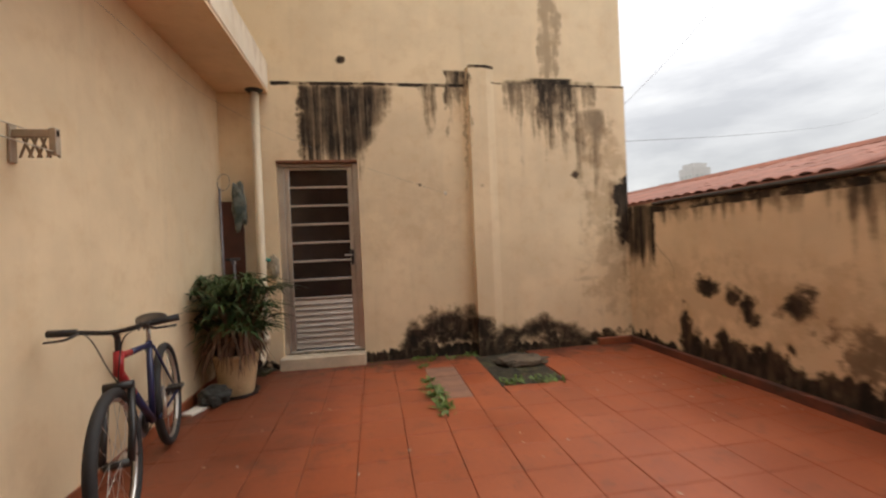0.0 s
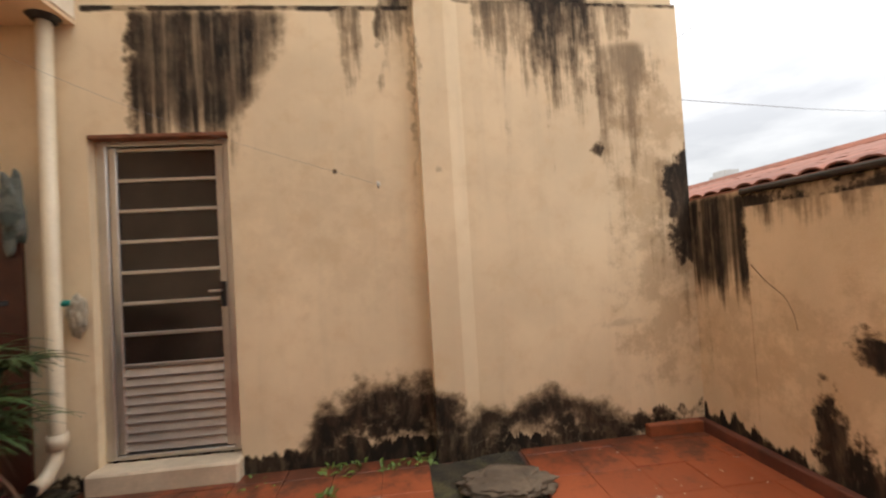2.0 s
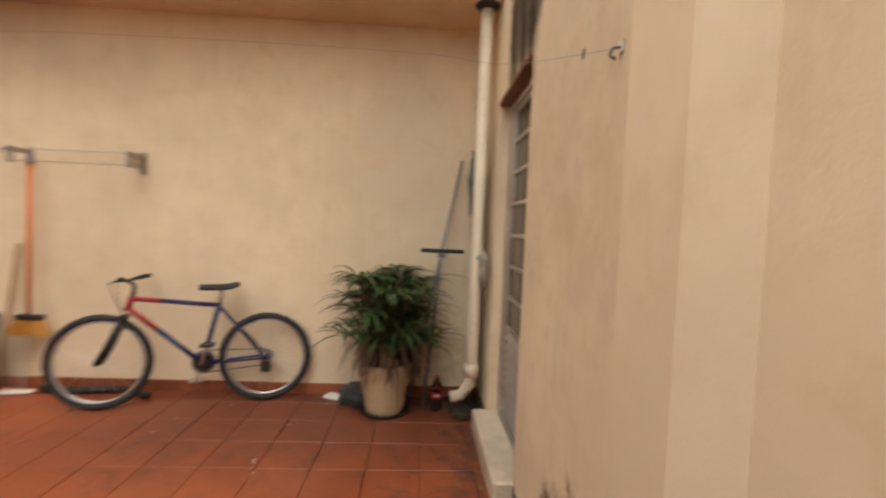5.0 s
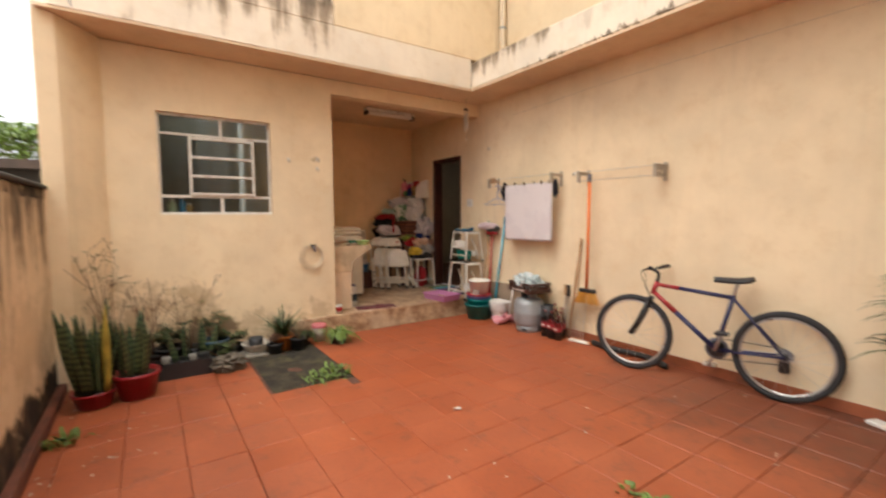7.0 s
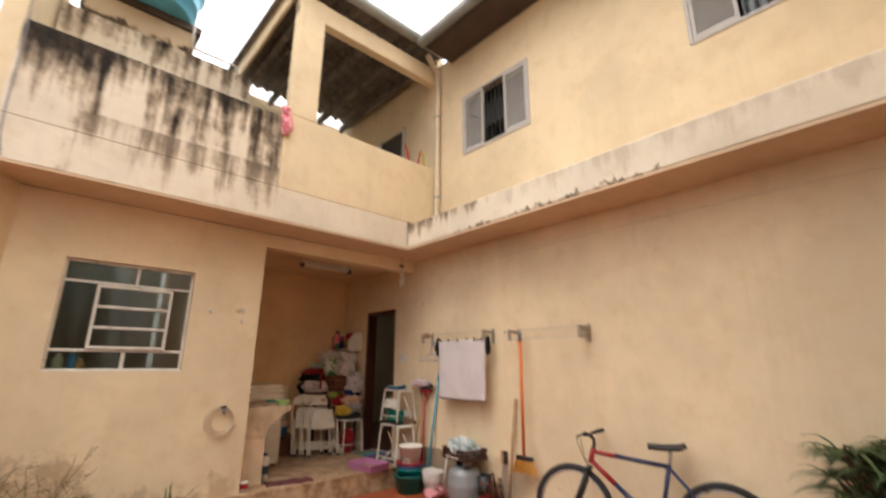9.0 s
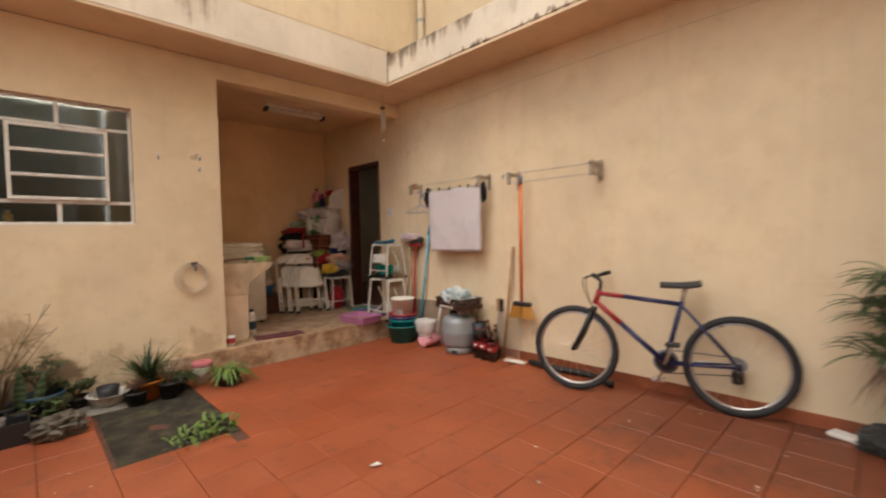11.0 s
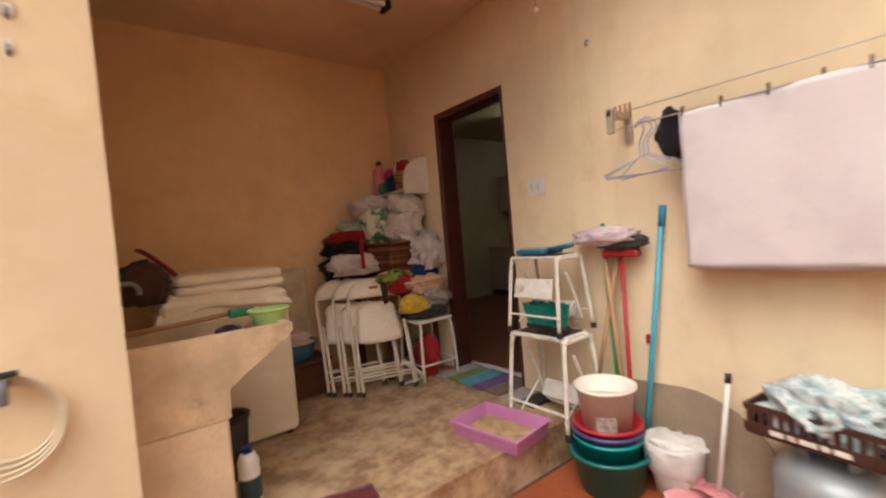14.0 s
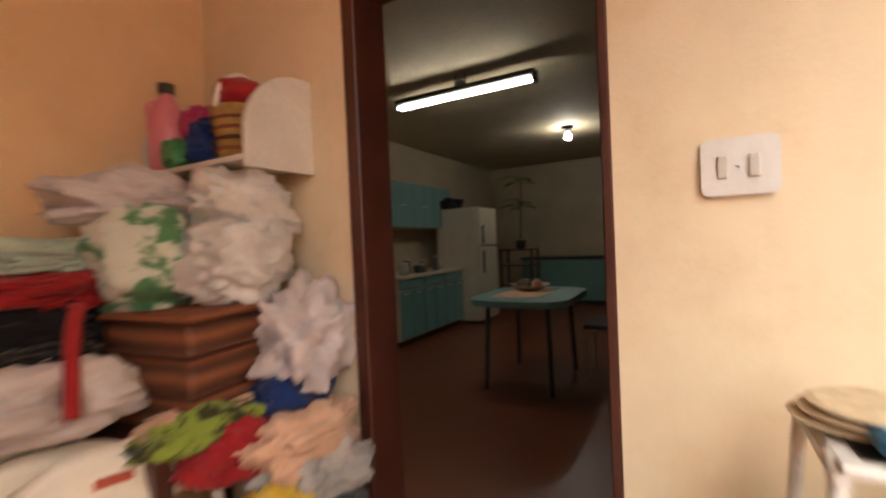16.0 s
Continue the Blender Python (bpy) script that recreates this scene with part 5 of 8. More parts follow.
part("bowl", lathe([(0, 0.005), (0.075, 0), (0.09, 0.15), (0.095, 0.155), (0.085, 0.155), (0.07, 0.01), (0, 0.012)], seg=24), plain("straw_weave", (0.48, 0.30, 0.09), 0.7, 0.3, 30, 120, 0.5), b, "", True)
for z in (0.03, 0.06, 0.09, 0.12):
    part("band", lathe([(0.078 + z * 0.09, z - 0.006), (0.084 + z * 0.09, z), (0.078 + z * 0.09, z + 0.006)], seg=24), M_wick, b, "", True)
part("lining", lump(0.08, 0.08, 0.06, 85, 0.3, 3, 3, at=(0, 0, 0.19)), M_redc, b, "dark red cloth lining", True)
part("handle", tube(smooth_line([(-0.09, 0, 0.15), (-0.07, 0, 0.22), (0, 0, 0.265), (0.07, 0, 0.22), (0.09, 0, 0.15)]), 0.008), M_white, b, "", True)

# rug and mats
stripes = [(0.45, 0.38, 0.32), (0.16, 0.23, 0.06), (0.06, 0.34, 0.40), (0.14, 0.07, 0.22), (0.20, 0.13, 0.09), (0.48, 0.42, 0.40), (0.02, 0.02, 0.02)]
rg_ = thing("striped_rug", "rag rug with coloured stripes in the kitchen doorway", "rug", -2.46, -2.02, P)
for k, c in enumerate(stripes):
    part("stripe", sheet(lambda u, v: Vector((-0.17 + 0.36 * u, 0.145 * (k + v) - 0.02, 0.008 + 0.004 * noise.noise((u * 6, (k + v) * 3, 2)))), 10, 6, thick=0.008), cloth("rug_stripe", c), rg_, "", True)
part("fringe", lump(0.03, 0.5, 0.015, 91, 0.5, 8, 4, at=(-0.19, 0.48, 0.012)), M_lil, rg_, "", True)
mt = thing("doormat", "thin crumpled maroon mat at the porch edge", "mat", -0.90, -0.99, P, rz=-12)
part("mat", sheet(lambda u, v: Vector((-0.25 + 0.5 * u, -0.10 + 0.22 * v, 0.006 + 0.012 * max(0, noise.noise((u * 4, v * 3, 9))))), 24, 12, thick=0.006), cloth("maroon_mat", (0.13, 0.016, 0.02)), mt, "", True)

# litter tray
tr = thing("litter_tray", "lilac plastic tray with sand", "tray", -1.895, -0.935, P, rz=8)
M_lilp = plain("lilac_plastic", (0.50, 0.20, 0.38), 0.35, 0.08, 4, 40, 0.03)
bm = bmesh.new()
bmesh.ops.create_cube(bm, size=1, matrix=Matrix.Translation((0, 0, 0.04)) @ Matrix.Diagonal((0.27, 0.40, 0.08, 1)))
for v in bm.verts:
    if v.co.z > 0.04:
        v.co.x *= 1.14
        v.co.y *= 1.10
bmesh.ops.delete(bm, geom=[f_ for f_ in bm.faces if f_.normal.z > 0.9], context="FACES")
solid(bm, 0.008)
part("tray", bm, M_lilp, tr)
part("rim", tube([(-0.157, -0.222, 0.08), (0.157, -0.222, 0.08), (0.157, 0.222, 0.08), (-0.157, 0.222, 0.08)], 0.008, closed=True, seg=6), M_lilp, tr)
part("sand", sheet(lambda u, v: Vector((-0.125 + 0.25 * u, -0.19 + 0.38 * v, 0.025 + 0.015 * noise.noise((u * 5, v * 7, 4)))), 20, 24, thick=0.004), plain("sand", (0.42, 0.28, 0.14), 0.95, 0.3, 20, 150, 0.6), tr, "loose pale sand", True)

# two steel step stools, one standing on the other
M_step = M_rust_white


def step_stool(label):
    g = thing("step_stool", label, "step stool", 0, 0, 0, "stacked step stools")
    w, dp, h = 0.19, 0.13, 0.50
    for s in (-1, 1):
        part("leg", tube(smooth_line([(s * w * 1.05, dp * 1.35, 0.02), (s * w * 0.98, dp, h * 0.75), (s * w * 0.95, dp * 0.85, h - 0.02), (s * w * 0.93, dp * 0.5, h)], 5), 0.0125), M_step, g, "", True)
        part("leg", tube(smooth_line([(s * w * 1.05, -dp * 1.25, 0.02), (s * w * 0.98, -dp, h * 0.75), (s * w * 0.95, -dp * 0.85, h - 0.02), (s * w * 0.93, -dp * 0.5, h)], 5), 0.0125), M_step, g, "", True)
        part("foot", rod((s * w * 1.05, dp * 1.36, 0.0), (s * w * 1.05, dp * 1.34, 0.035), 0.017), M_dark, g)
        part("foot", rod((s * w * 1.05, -dp * 1.26, 0.0), (s * w * 1.05, -dp * 1.24, 0.035), 0.017), M_dark, g)
        part("side_bar", rod((s * w * 0.94, -dp, h - 0.012), (s * w * 0.94, dp, h - 0.012), 0.011), M_step, g)
    part("tread", box(-w * 0.95, w * 0.95, -dp, dp, h - 0.006, h + 0.012, bevel=0.004), M_step, g)
    part("mat", box(-w * 0.8, w * 0.8, -dp * 0.75, dp * 0.75, h + 0.012, h + 0.016), M_dark, g, "dark rubber tread")
    for z, y in ((0.12, -0.15), (0.12, 0.165)):
        part("stretcher", rod((-w, y, z), (w, y, z), 0.008), M_step, g)
    # the folding lower step, swung up
    fs = part("folding_step", tube(smooth_line([(-w * 0.85, -0.02, 0.40), (-w * 0.85, 0.05, 0.25), (-w * 0.85, 0.10, 0.10), (-w * 0.6, 0.12, 0.055), (w * 0.6, 0.12, 0.055), (w * 0.85, 0.10, 0.10), (w * 0.85, 0.05, 0.25), (w * 0.85, -0.02, 0.40)], 4), 0.011), M_step, g, "", True)
    part("step_board", moved(box(-w * 0.75, w * 0.75, -0.05, 0.05, -0.006, 0.006), pose(0, 0.085, 0.14, 60)), M_step, fs)
    part("brace", rod((-w * 0.8, 0.07, 0.2), (-w * 0.8, -0.12, 0.06), 0.006), M_step, fs)
    part("brace", rod((w * 0.8, 0.07, 0.2), (w * 0.8, -0.12, 0.06), 0.006), M_step, fs)
    return g


ss = step_stool("white steel step stool with chipped paint")
ss.matrix_world = pose(-2.24, -0.83, P, 0, 0, 90)
ss2 = copy_thing(ss, pose(-2.26, -0.84, P + 0.517, 0, 0, 90))
ss2.scale = (0.88, 0.9, 0.83)
part("step_board", moved(box(-0.15, 0.15, -0.006, 0.006, -0.065, 0.065, bevel=0.003), pose(0, -0.135, 0.30, -14)), M_step, ss2, "white step board with scratched paint")
ss2["label"] = "smaller white step stool standing on another one"
b = thing("dustpan", "blue plastic dustpan lying on the step stool", "dustpan", -2.24, -0.82, P + 0.952)
M_pblue = plain("petrol_blue_plastic", (0.015, 0.13, 0.23), 0.35, 0.1)
part("pan", box(-0.09, 0.09, -0.14, 0.06, 0, 0.03, bevel=0.008), M_pblue, b)
part("handle", tube([(0.03, 0.05, 0.02), (0.05, 0.22, 0.045)], 0.014), M_pblue, b, "", True)
b = thing("straw_coaster", "pale woven mats stacked on the step stool", "mat", -2.28, -0.95, P + 0.952)
for k in range(3):
    part("layer", lathe([(0, 0), (0.075, 0), (0.08, 0.005), (0.07, 0.01), (0, 0.01)], seg=18, at=(0.008 * k, 0.01 * k, 0.013 * k)), plain("straw", (0.55, 0.43, 0.27), 0.8, 0.2, 30, 100, 0.3), b)
b = thing("hand_brush", "teal bristle brush standing in the step stool", "brush", -2.20, -0.81, P + 0.535)
M_teal = plain("teal_bristle", (0.0, 0.22, 0.17), 0.5, 0.3, 50, 200, 0.4)
part("back", box(-0.035, 0.035, -0.13, 0.13, 0.0, 0.026, bevel=0.008), M_dark, b)
bm = bmesh.new()
rgb = random.Random(33)
for k in range(260):
    y, x = rgb.uniform(-0.12, 0.12), rgb.uniform(-0.028, 0.028)
    rod((x, y, 0.024), (x * 1.7, y * 1.12 + rgb.uniform(-0.006, 0.006), rgb.uniform(0.125, 0.15)), 0.0045, 0.0035, bm, 4)
part("bristles", bm, M_teal, b)


# brooms and mops leaning in the corner
def stick(name, label, foot, top, r, m, head=None, cap=None):
    g = thing(name, label, "broom", *foot)
    v = Vector(top) - Vector(foot)
    part("handle", rod((0, 0, 0), v, r), m, g, "", True)
    if cap:
        part("grip", rod(v * 0.93, v * 1.005, r * 1.25), cap, g, "", True)
    if head:
        head(g, v)
    return g


M_cyan = plain("cyan_pole", (0.05, 0.40, 0.55), 0.35, 0.06)
M_redp = plain("red_pole", (0.36, 0.016, 0.02), 0.35, 0.06)
M_grnp = plain("green_pole", (0.02, 0.24, 0.09), 0.35, 0.06)
M_mop = cloth("lilac_mop", (0.62, 0.50, 0.50), (0.50, 0.38, 0.40), 20)


def mop_head(g, v):
    part("mop_cloth", lump(0.07, 0.18, 0.05, 101, 0.35, 4, 4, at=v + Vector((0.02, 0.03, 0.0))), M_mop, g, "pale lilac mop cloth", True)
    part("clamp", rod(v * 0.93, v * 0.99, 0.02), M_alu, g)


def red_head(g, v):
    part("block", box(v.x - 0.03, v.x + 0.03, v.y - 0.10, v.y + 0.10, v.z - 0.01, v.z + 0.03, bevel=0.012), M_redp, g, "red broom block")
    part("bristles", lump(0.045, 0.14, 0.05, 102, 0.25, 7, 4, at=v + Vector((0, 0, 0.07))), M_char, g, "", True)


stick("mop", "mop with a wooden handle and lilac cloth turned up", (-2.36, -0.44, 0.0), (-2.43, -0.58, 1.24), 0.012, M_wood, mop_head)
stick("broom", "red handled broom turned up against the wall", (-2.30, -0.40, 0.0), (-2.42, -0.47, 1.14), 0.012, M_redp, red_head)
stick("pole", "green handle leaning among the brooms", (-2.38, -0.50, 0.0), (-2.47, -0.60, 1.31), 0.012, M_grnp)
stick("pole", "wooden handle leaning among the brooms", (-2.36, -0.68, P), (-2.45, -0.50, 1.12), 0.012, M_wood)
stick("broom", "long cyan pole leaning on the wall", (-2.40, -0.42, 0.0), (-2.48, -0.27, 1.37), 0.013, M_cyan, None, plain("cyan_grip", (0.02, 0.30, 0.50), 0.4))
b = thing("clothes_peg", "small red plastic hook on the wall", "hook", -2.498, -0.385, 0.62)
part("hook", box(0, 0.025, -0.015, 0.015, 0, 0.05, bevel=0.006), M_redp, b)

# light switch
sw = thing("light_switch", "white double switch plate on the wall", "switch", -2.5, -1.06, 1.47)
own = bmesh.new()
f = [own.verts.new((0.012, sy * 0.050 + 0.016 * math.cos(radians(a0 + k * 18)), 0.0575 + sz * 0.0415 + 0.016 * math.sin(radians(a0 + k * 18)))) for sy, sz, a0 in ((1, 1, 0), (-1, 1, 90), (-1, -1, 180), (1, -1, 270)) for k in range(6)]
own.faces.new(f)
solid(own, 0.010)
bmesh.ops.bevel(own, geom=[e for e in own.edges if e.calc_face_angle(0) > 1.0], offset=0.002, segments=2, affect="EDGES")
part("plate", own, M_white, sw)
for y in (-0.028, 0.024):
    part("rocker", box(0.0125, 0.018, y - 0.009, y + 0.009, 0.035, 0.08, bevel=0.002), plain("switch_grey", (0.60, 0.56, 0.48), 0.4), sw)
for y in (-0.002,):
    part("screw", lathe([(0, 0.002), (0.004, 0.0), (0, -0.002)], seg=8, at=(0.013, y, 0.057)), M_alu, sw)
b = thing("bottle", "white and dark cleaning bottle beside the sink", "bottle", -0.70, -1.22, P)
part("body", lathe([(0, 0), (0.045, 0), (0.045, 0.07)], seg=16), M_white, b, "", True)
part("label_band", lathe([(0.046, 0.07), (0.046, 0.16)], seg=16), plain("dark_teal_label", (0.02, 0.05, 0.06), 0.4), b, "dark teal label", True)
part("shoulder", lathe([(0.045, 0.16), (0.042, 0.20), (0.045, 0.22), (0.03, 0.255), (0.02, 0.26), (0, 0.26)], seg=16), M_white, b, "", True)
part("cap", lathe([(0.022, 0.255), (0.022, 0.285), (0, 0.285)], seg=12), M_navy, b)
b = thing("cleaning_cup", "small white tin near the sink foot", "tin", -0.385, -0.92, P)
part("can", lathe([(0, 0), (0.04, 0), (0.043, 0.10), (0.039, 0.10), (0.036, 0.01), (0, 0.01)], seg=18), M_rust_white, b, "", True)
part("label_band", lathe([(0.0415, 0.03), (0.0435, 0.08)], seg=18), M_redp, b, "", True)

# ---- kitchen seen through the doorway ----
# dim brownish bounce light is mixed into the wall and ceiling colours
M_kwall = plain("kitchen_wall_bounce", (0.42, 0.345, 0.23), 0.5, 0.1, 2, 30, 0.05)
bm = box(-10.0, -2.65, -4.9, -4.78, -0.3, 2.95)
box(-10.1, -10.0, -4.9, 0.3, -0.3, 2.95, bm)
box(-10.0, -2.65, 0.18, 0.3, -0.3, 2.95, bm)
structure("wall_kitchen", bm, M_kwall, "cream kitchen walls with dim brownish bounce light in the paint", "wall")
bm = box(-10.0, -2.65, -4.78, 0.18, 2.86, 2.93)
structure("ceiling_kitchen", bm, plain("kitchen_ceiling_bounce", (0.46, 0.385, 0.26), 0.8, 0.1, 2, 30, 0.05), "cream kitchen ceiling with brownish bounce light in the paint", "ceiling")
bm = prism([(-10.0, -4.78), (-2.65, -4.78), (-2.65, -2.065), (-2.5, -2.065), (-2.5, -1.295), (-2.65, -1.295), (-2.65, 0.18), (-10.0, 0.18)], -0.2, P - 0.004)
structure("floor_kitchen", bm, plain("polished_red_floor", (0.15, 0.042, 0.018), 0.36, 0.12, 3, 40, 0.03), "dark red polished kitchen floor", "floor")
M_mint = plain("mint_cabinet_paint", (0.12, 0.25, 0.235), 0.4, 0.08, 3, 40, 0.03)
M_kside = plain("cream_cabinet_side", (0.50, 0.42, 0.30), 0.5, 0.1)
for i in range(3):
    c = thing("base_cabinet", "mint green kitchen base cabinet with a cream side", "cabinet", -5.84 - 0.54 * i, -4.34, P, "kitchen base cabinets")
    part("body", box(-0.268, 0.268, -0.43, 0.25, 0.08, 0.80), M_kside, c)
    part("plinth", box(-0.268, 0.268, -0.43, 0.20, 0.0, 0.08), M_dark, c)
    for s in (-1, 1):
        dd = part("door", box(-0.004 + 0.135 * s - 0.128, -0.004 + 0.135 * s + 0.128, 0.25, 0.268, 0.10, 0.66, bevel=0.004), M_mint, c)
        part("handle", box(0.135 * s - 0.04, 0.135 * s + 0.04, 0.268, 0.28, 0.62, 0.635), M_alu, dd)
    part("drawer", box(-0.262, 0.262, 0.25, 0.268, 0.68, 0.79, bevel=0.004), M_mint, c)
wt = thing("worktop", "pale kitchen worktop over the base cabinets", "worktop", -6.38, -4.34, P + 0.80)
part("slab", box(-0.83, 0.83, -0.43, 0.29, 0, 0.035, bevel=0.005), M_kside, wt)
for i in range(3):
    c = thing("wall_cabinet", "mint green kitchen wall cabinet", "cabinet", -6.20 - 0.54 * i, -4.58, P + 1.44, "kitchen wall cabinets")
    part("body", box(-0.268, 0.268, -0.195, 0.15, 0, 0.62), M_kside, c)
    for s in (-1, 1):
        dd = part("door", box(0.134 * s - 0.130, 0.134 * s + 0.130, 0.15, 0.168, 0.01, 0.61, bevel=0.004), M_mint, c)
        part("knob", lathe([(0, 0), (0.008, 0), (0.012, 0.02), (0, 0.025)], seg=8), M_alu, dd).matrix_local = pose(0.134 * s - 0.10 * s, 0.168, 0.3, -90)
for k, (x, h, r, cc) in enumerate(((-5.75, 0.27, 0.06, (0.02, 0.02, 0.02)), (-5.95, 0.16, 0.07, (0.35, 0.33, 0.3)), (-6.15, 0.20, 0.05, (0.16, 0.05, 0.03)), (-6.32, 0.12, 0.08, (0.05, 0.05, 0.05)), (-6.55, 0.17, 0.05, (0.4, 0.2, 0.06)), (-6.75, 0.22, 0.045, (0.1, 0.1, 0.09)), (-6.95, 0.13, 0.06, (0.38, 0.34, 0.28)))):
    g = thing("kitchen_jar", "jar or pot standing on the kitchen worktop", "jar", x, -4.35 + 0.08 * (k % 2), P + 0.835)
    part("body", lathe([(0, 0), (r, 0), (r * 1.05, h * 0.6), (r * 0.8, h * 0.85), (0, h * 0.85)], seg=14), plain("jar_glaze", cc, 0.35), g, "", True)
    part("lid", lathe([(r * 0.85, h * 0.85), (r * 0.85, h * 0.92), (r * 0.15, h * 0.95), (r * 0.15, h), (0, h)], seg=14), M_alu, g, "", True)
fr = thing("refrigerator", "tall cream two-door refrigerator", "refrigerator", -7.52, -4.13, P)
M_fr = plain("cream_enamel", (0.55, 0.49, 0.38), 0.35, 0.06)
part("body", box(-0.31, 0.31, -0.38, 0.30, 0.03, 1.72, bevel=0.02), M_fr, fr)
part("door", box(-0.31, 0.31, 0.305, 0.36, 0.05, 1.13, bevel=0.015), M_fr, fr)
part("freezer_door", box(-0.31, 0.31, 0.305, 0.36, 1.145, 1.72, bevel=0.015), M_fr, fr)
for a, b in ((0.75, 1.08), (1.18, 1.45)):
    part("handle", rod((0.25, 0.38, a), (0.25, 0.38, b), 0.014), M_dark, fr)
pile("bundle", "dark bag on top of the refrigerator", "bag", -7.42, -4.34, P + 1.72, (0.22, 0.2), 0.16, M_blackc, 120)
tb2 = thing("kitchen_table", "mint kitchen table with a rounded top and a cloth runner", "table", -5.12, -2.36, P)
ol = []
for sx, sy, a0 in ((1, 1, 0), (-1, 1, 90), (-1, -1, 180), (1, -1, 270)):
    ol += [(sx * 0.31 + 0.22 * math.cos(radians(a0 + k * 18)), sy * 0.19 + 0.22 * math.sin(radians(a0 + k * 18))) for k in range(6)]
part("tabletop", prism(ol, 0.70, 0.75), M_mint, tb2)
part("runner", box(-0.32, 0.32, -0.24, 0.16, 0.752, 0.757), M_pea, tb2, "pale table runner")
for sx in (-0.36, 0.36):
    for sy in (-0.25, 0.25):
        part("leg", rod((sx * 1.1, sy * 1.1, 0), (sx, sy, 0.70), 0.02), M_dark, tb2)
fb = thing("fruit_bowl", "shallow bowl with small things on the table", "bowl", -5.30, -2.42, P + 0.757)
part("bowl", lathe([(0, 0), (0.08, 0), (0.18, 0.05), (0.175, 0.055), (0.07, 0.01), (0, 0.01)], seg=22), M_pea, fb, "", True)
for k in range(5):
    part("fruit", lathe([(0, 0), (0.035, 0.02), (0.04, 0.04), (0.03, 0.07), (0, 0.08)], seg=10, at=(0.08 * math.cos(k * 1.3), 0.08 * math.sin(k * 1.3), 0.02)), plain("fruit_skin", (0.45, 0.14, 0.08) if k % 2 else (0.10, 0.09, 0.07), 0.5), fb, "", True)
kc = thing("kitchen_chair", "dark kitchen chair beside the table", "chair", -5.45, -1.75, P)
part("seat", box(-0.2, 0.2, -0.2, 0.2, 0.43, 0.47, bevel=0.01), M_dark, kc)
part("backrest", box(-0.19, 0.19, 0.18, 0.21, 0.62, 0.92, bevel=0.01), M_dark, kc)
for sx in (-0.18, 0.18):
    part("leg", rod((sx, -0.18, 0), (sx, -0.18, 0.43), 0.014), M_alu, kc)
    part("leg", rod((sx, 0.2, 0), (sx, 0.2, 0.9), 0.014), M_alu, kc)
sb = thing("sideboard", "low dark sideboard along the far kitchen wall", "sideboard", -9.6, -2.6, P)
part("body", box(-0.3, 0.25, -1.3, 1.5, 0.08, 0.82, bevel=0.01), M_mint, sb)
part("top", box(-0.32, 0.28, -1.32, 1.52, 0.82, 0.86), M_dark, sb)
part("plinth", box(-0.28, 0.2, -1.28, 1.48, 0, 0.08), M_dark, sb)
ps = thing("plant_stand", "dark wooden rack beside the refrigerator", "rack", -8.8, -3.75, P)
for z in (0.4, 0.75, 1.02):
    part("shelf", box(-0.2, 0.2, -0.3, 0.3, z, z + 0.025), M_darkwood, ps)
for sx in (-0.18, 0.18):
    for sy in (-0.28, 0.28):
        part("post", box(sx - 0.018, sx + 0.018, sy - 0.018, sy + 0.018, 0, 1.05), M_darkwood, ps)
pl = thing("house_plant", "tall house plant with pale yellow green leaves", "plant", -8.75, -3.70, P + 1.045)
part("pot", lathe([(0, 0), (0.08, 0), (0.10, 0.15), (0.09, 0.15), (0.08, 0.13), (0, 0.13)], seg=16), M_dark, pl, "", True)
part("stem", tube(smooth_line([(0, 0, 0.1), (0.02, 0.02, 0.4), (0, 0.05, 1.25)]), 0.012), M_leaf, pl)
for k in range(11):
    a, z = k * 2.4, 0.70 + 0.03 * k + (0.25 if k > 5 else 0)
    part("leaf", sheet(lambda u, v: Vector((math.cos(a) * 0.36 * u, math.sin(a) * 0.36 * u, z + 0.12 * u - 0.16 * u * u)) + Vector((-math.sin(a), math.cos(a), 0)) * (v - 0.5) * 0.16 * math.sin(math.pi * min(1, u * 0.9 + 0.08)), 7, 3, thick=0.003), M_leaf2, pl, "", True)
cb = thing("pendant_bulb", "small lit bulb hanging from the kitchen ceiling", "lamp", -7.35, -2.50, 2.86)
part("rose", lathe([(0, 0), (0.09, 0), (0.07, -0.04), (0, -0.04)], seg=16), M_dark, cb)
part("bulb", lathe([(0, -0.08), (0.018, -0.08), (0.035, -0.13), (0.025, -0.17), (0, -0.18)], seg=14), glow("lit_bulb", (1.0, 0.95, 0.85), 60.0), cb, "", True)
part("socket", rod((0, 0, -0.04), (0, 0, -0.08), 0.018), M_dark, cb)


# ---- bicycle leaning on the west wall ----
M_rim = plain("bright_rim", (0.55, 0.53, 0.50), 0.3, 0.1, 8, 60, 0.05, metal=0.8)
M_bred = plain("worn_red_enamel", (0.36, 0.025, 0.03), 0.35, 0.15, 8, 60, 0.06)
M_bblue = plain("worn_blue_enamel", (0.016, 0.020, 0.075), 0.35, 0.15, 8, 60, 0.06)


def ring(r, tr, n=48, seg=8, x=0.0, z=0.0):
    return tube([(x + r * math.cos(2 * math.pi * k / n), 0, z + r * math.sin(2 * math.pi * k / n)) for k in range(n)], tr, seg=seg, closed=True)


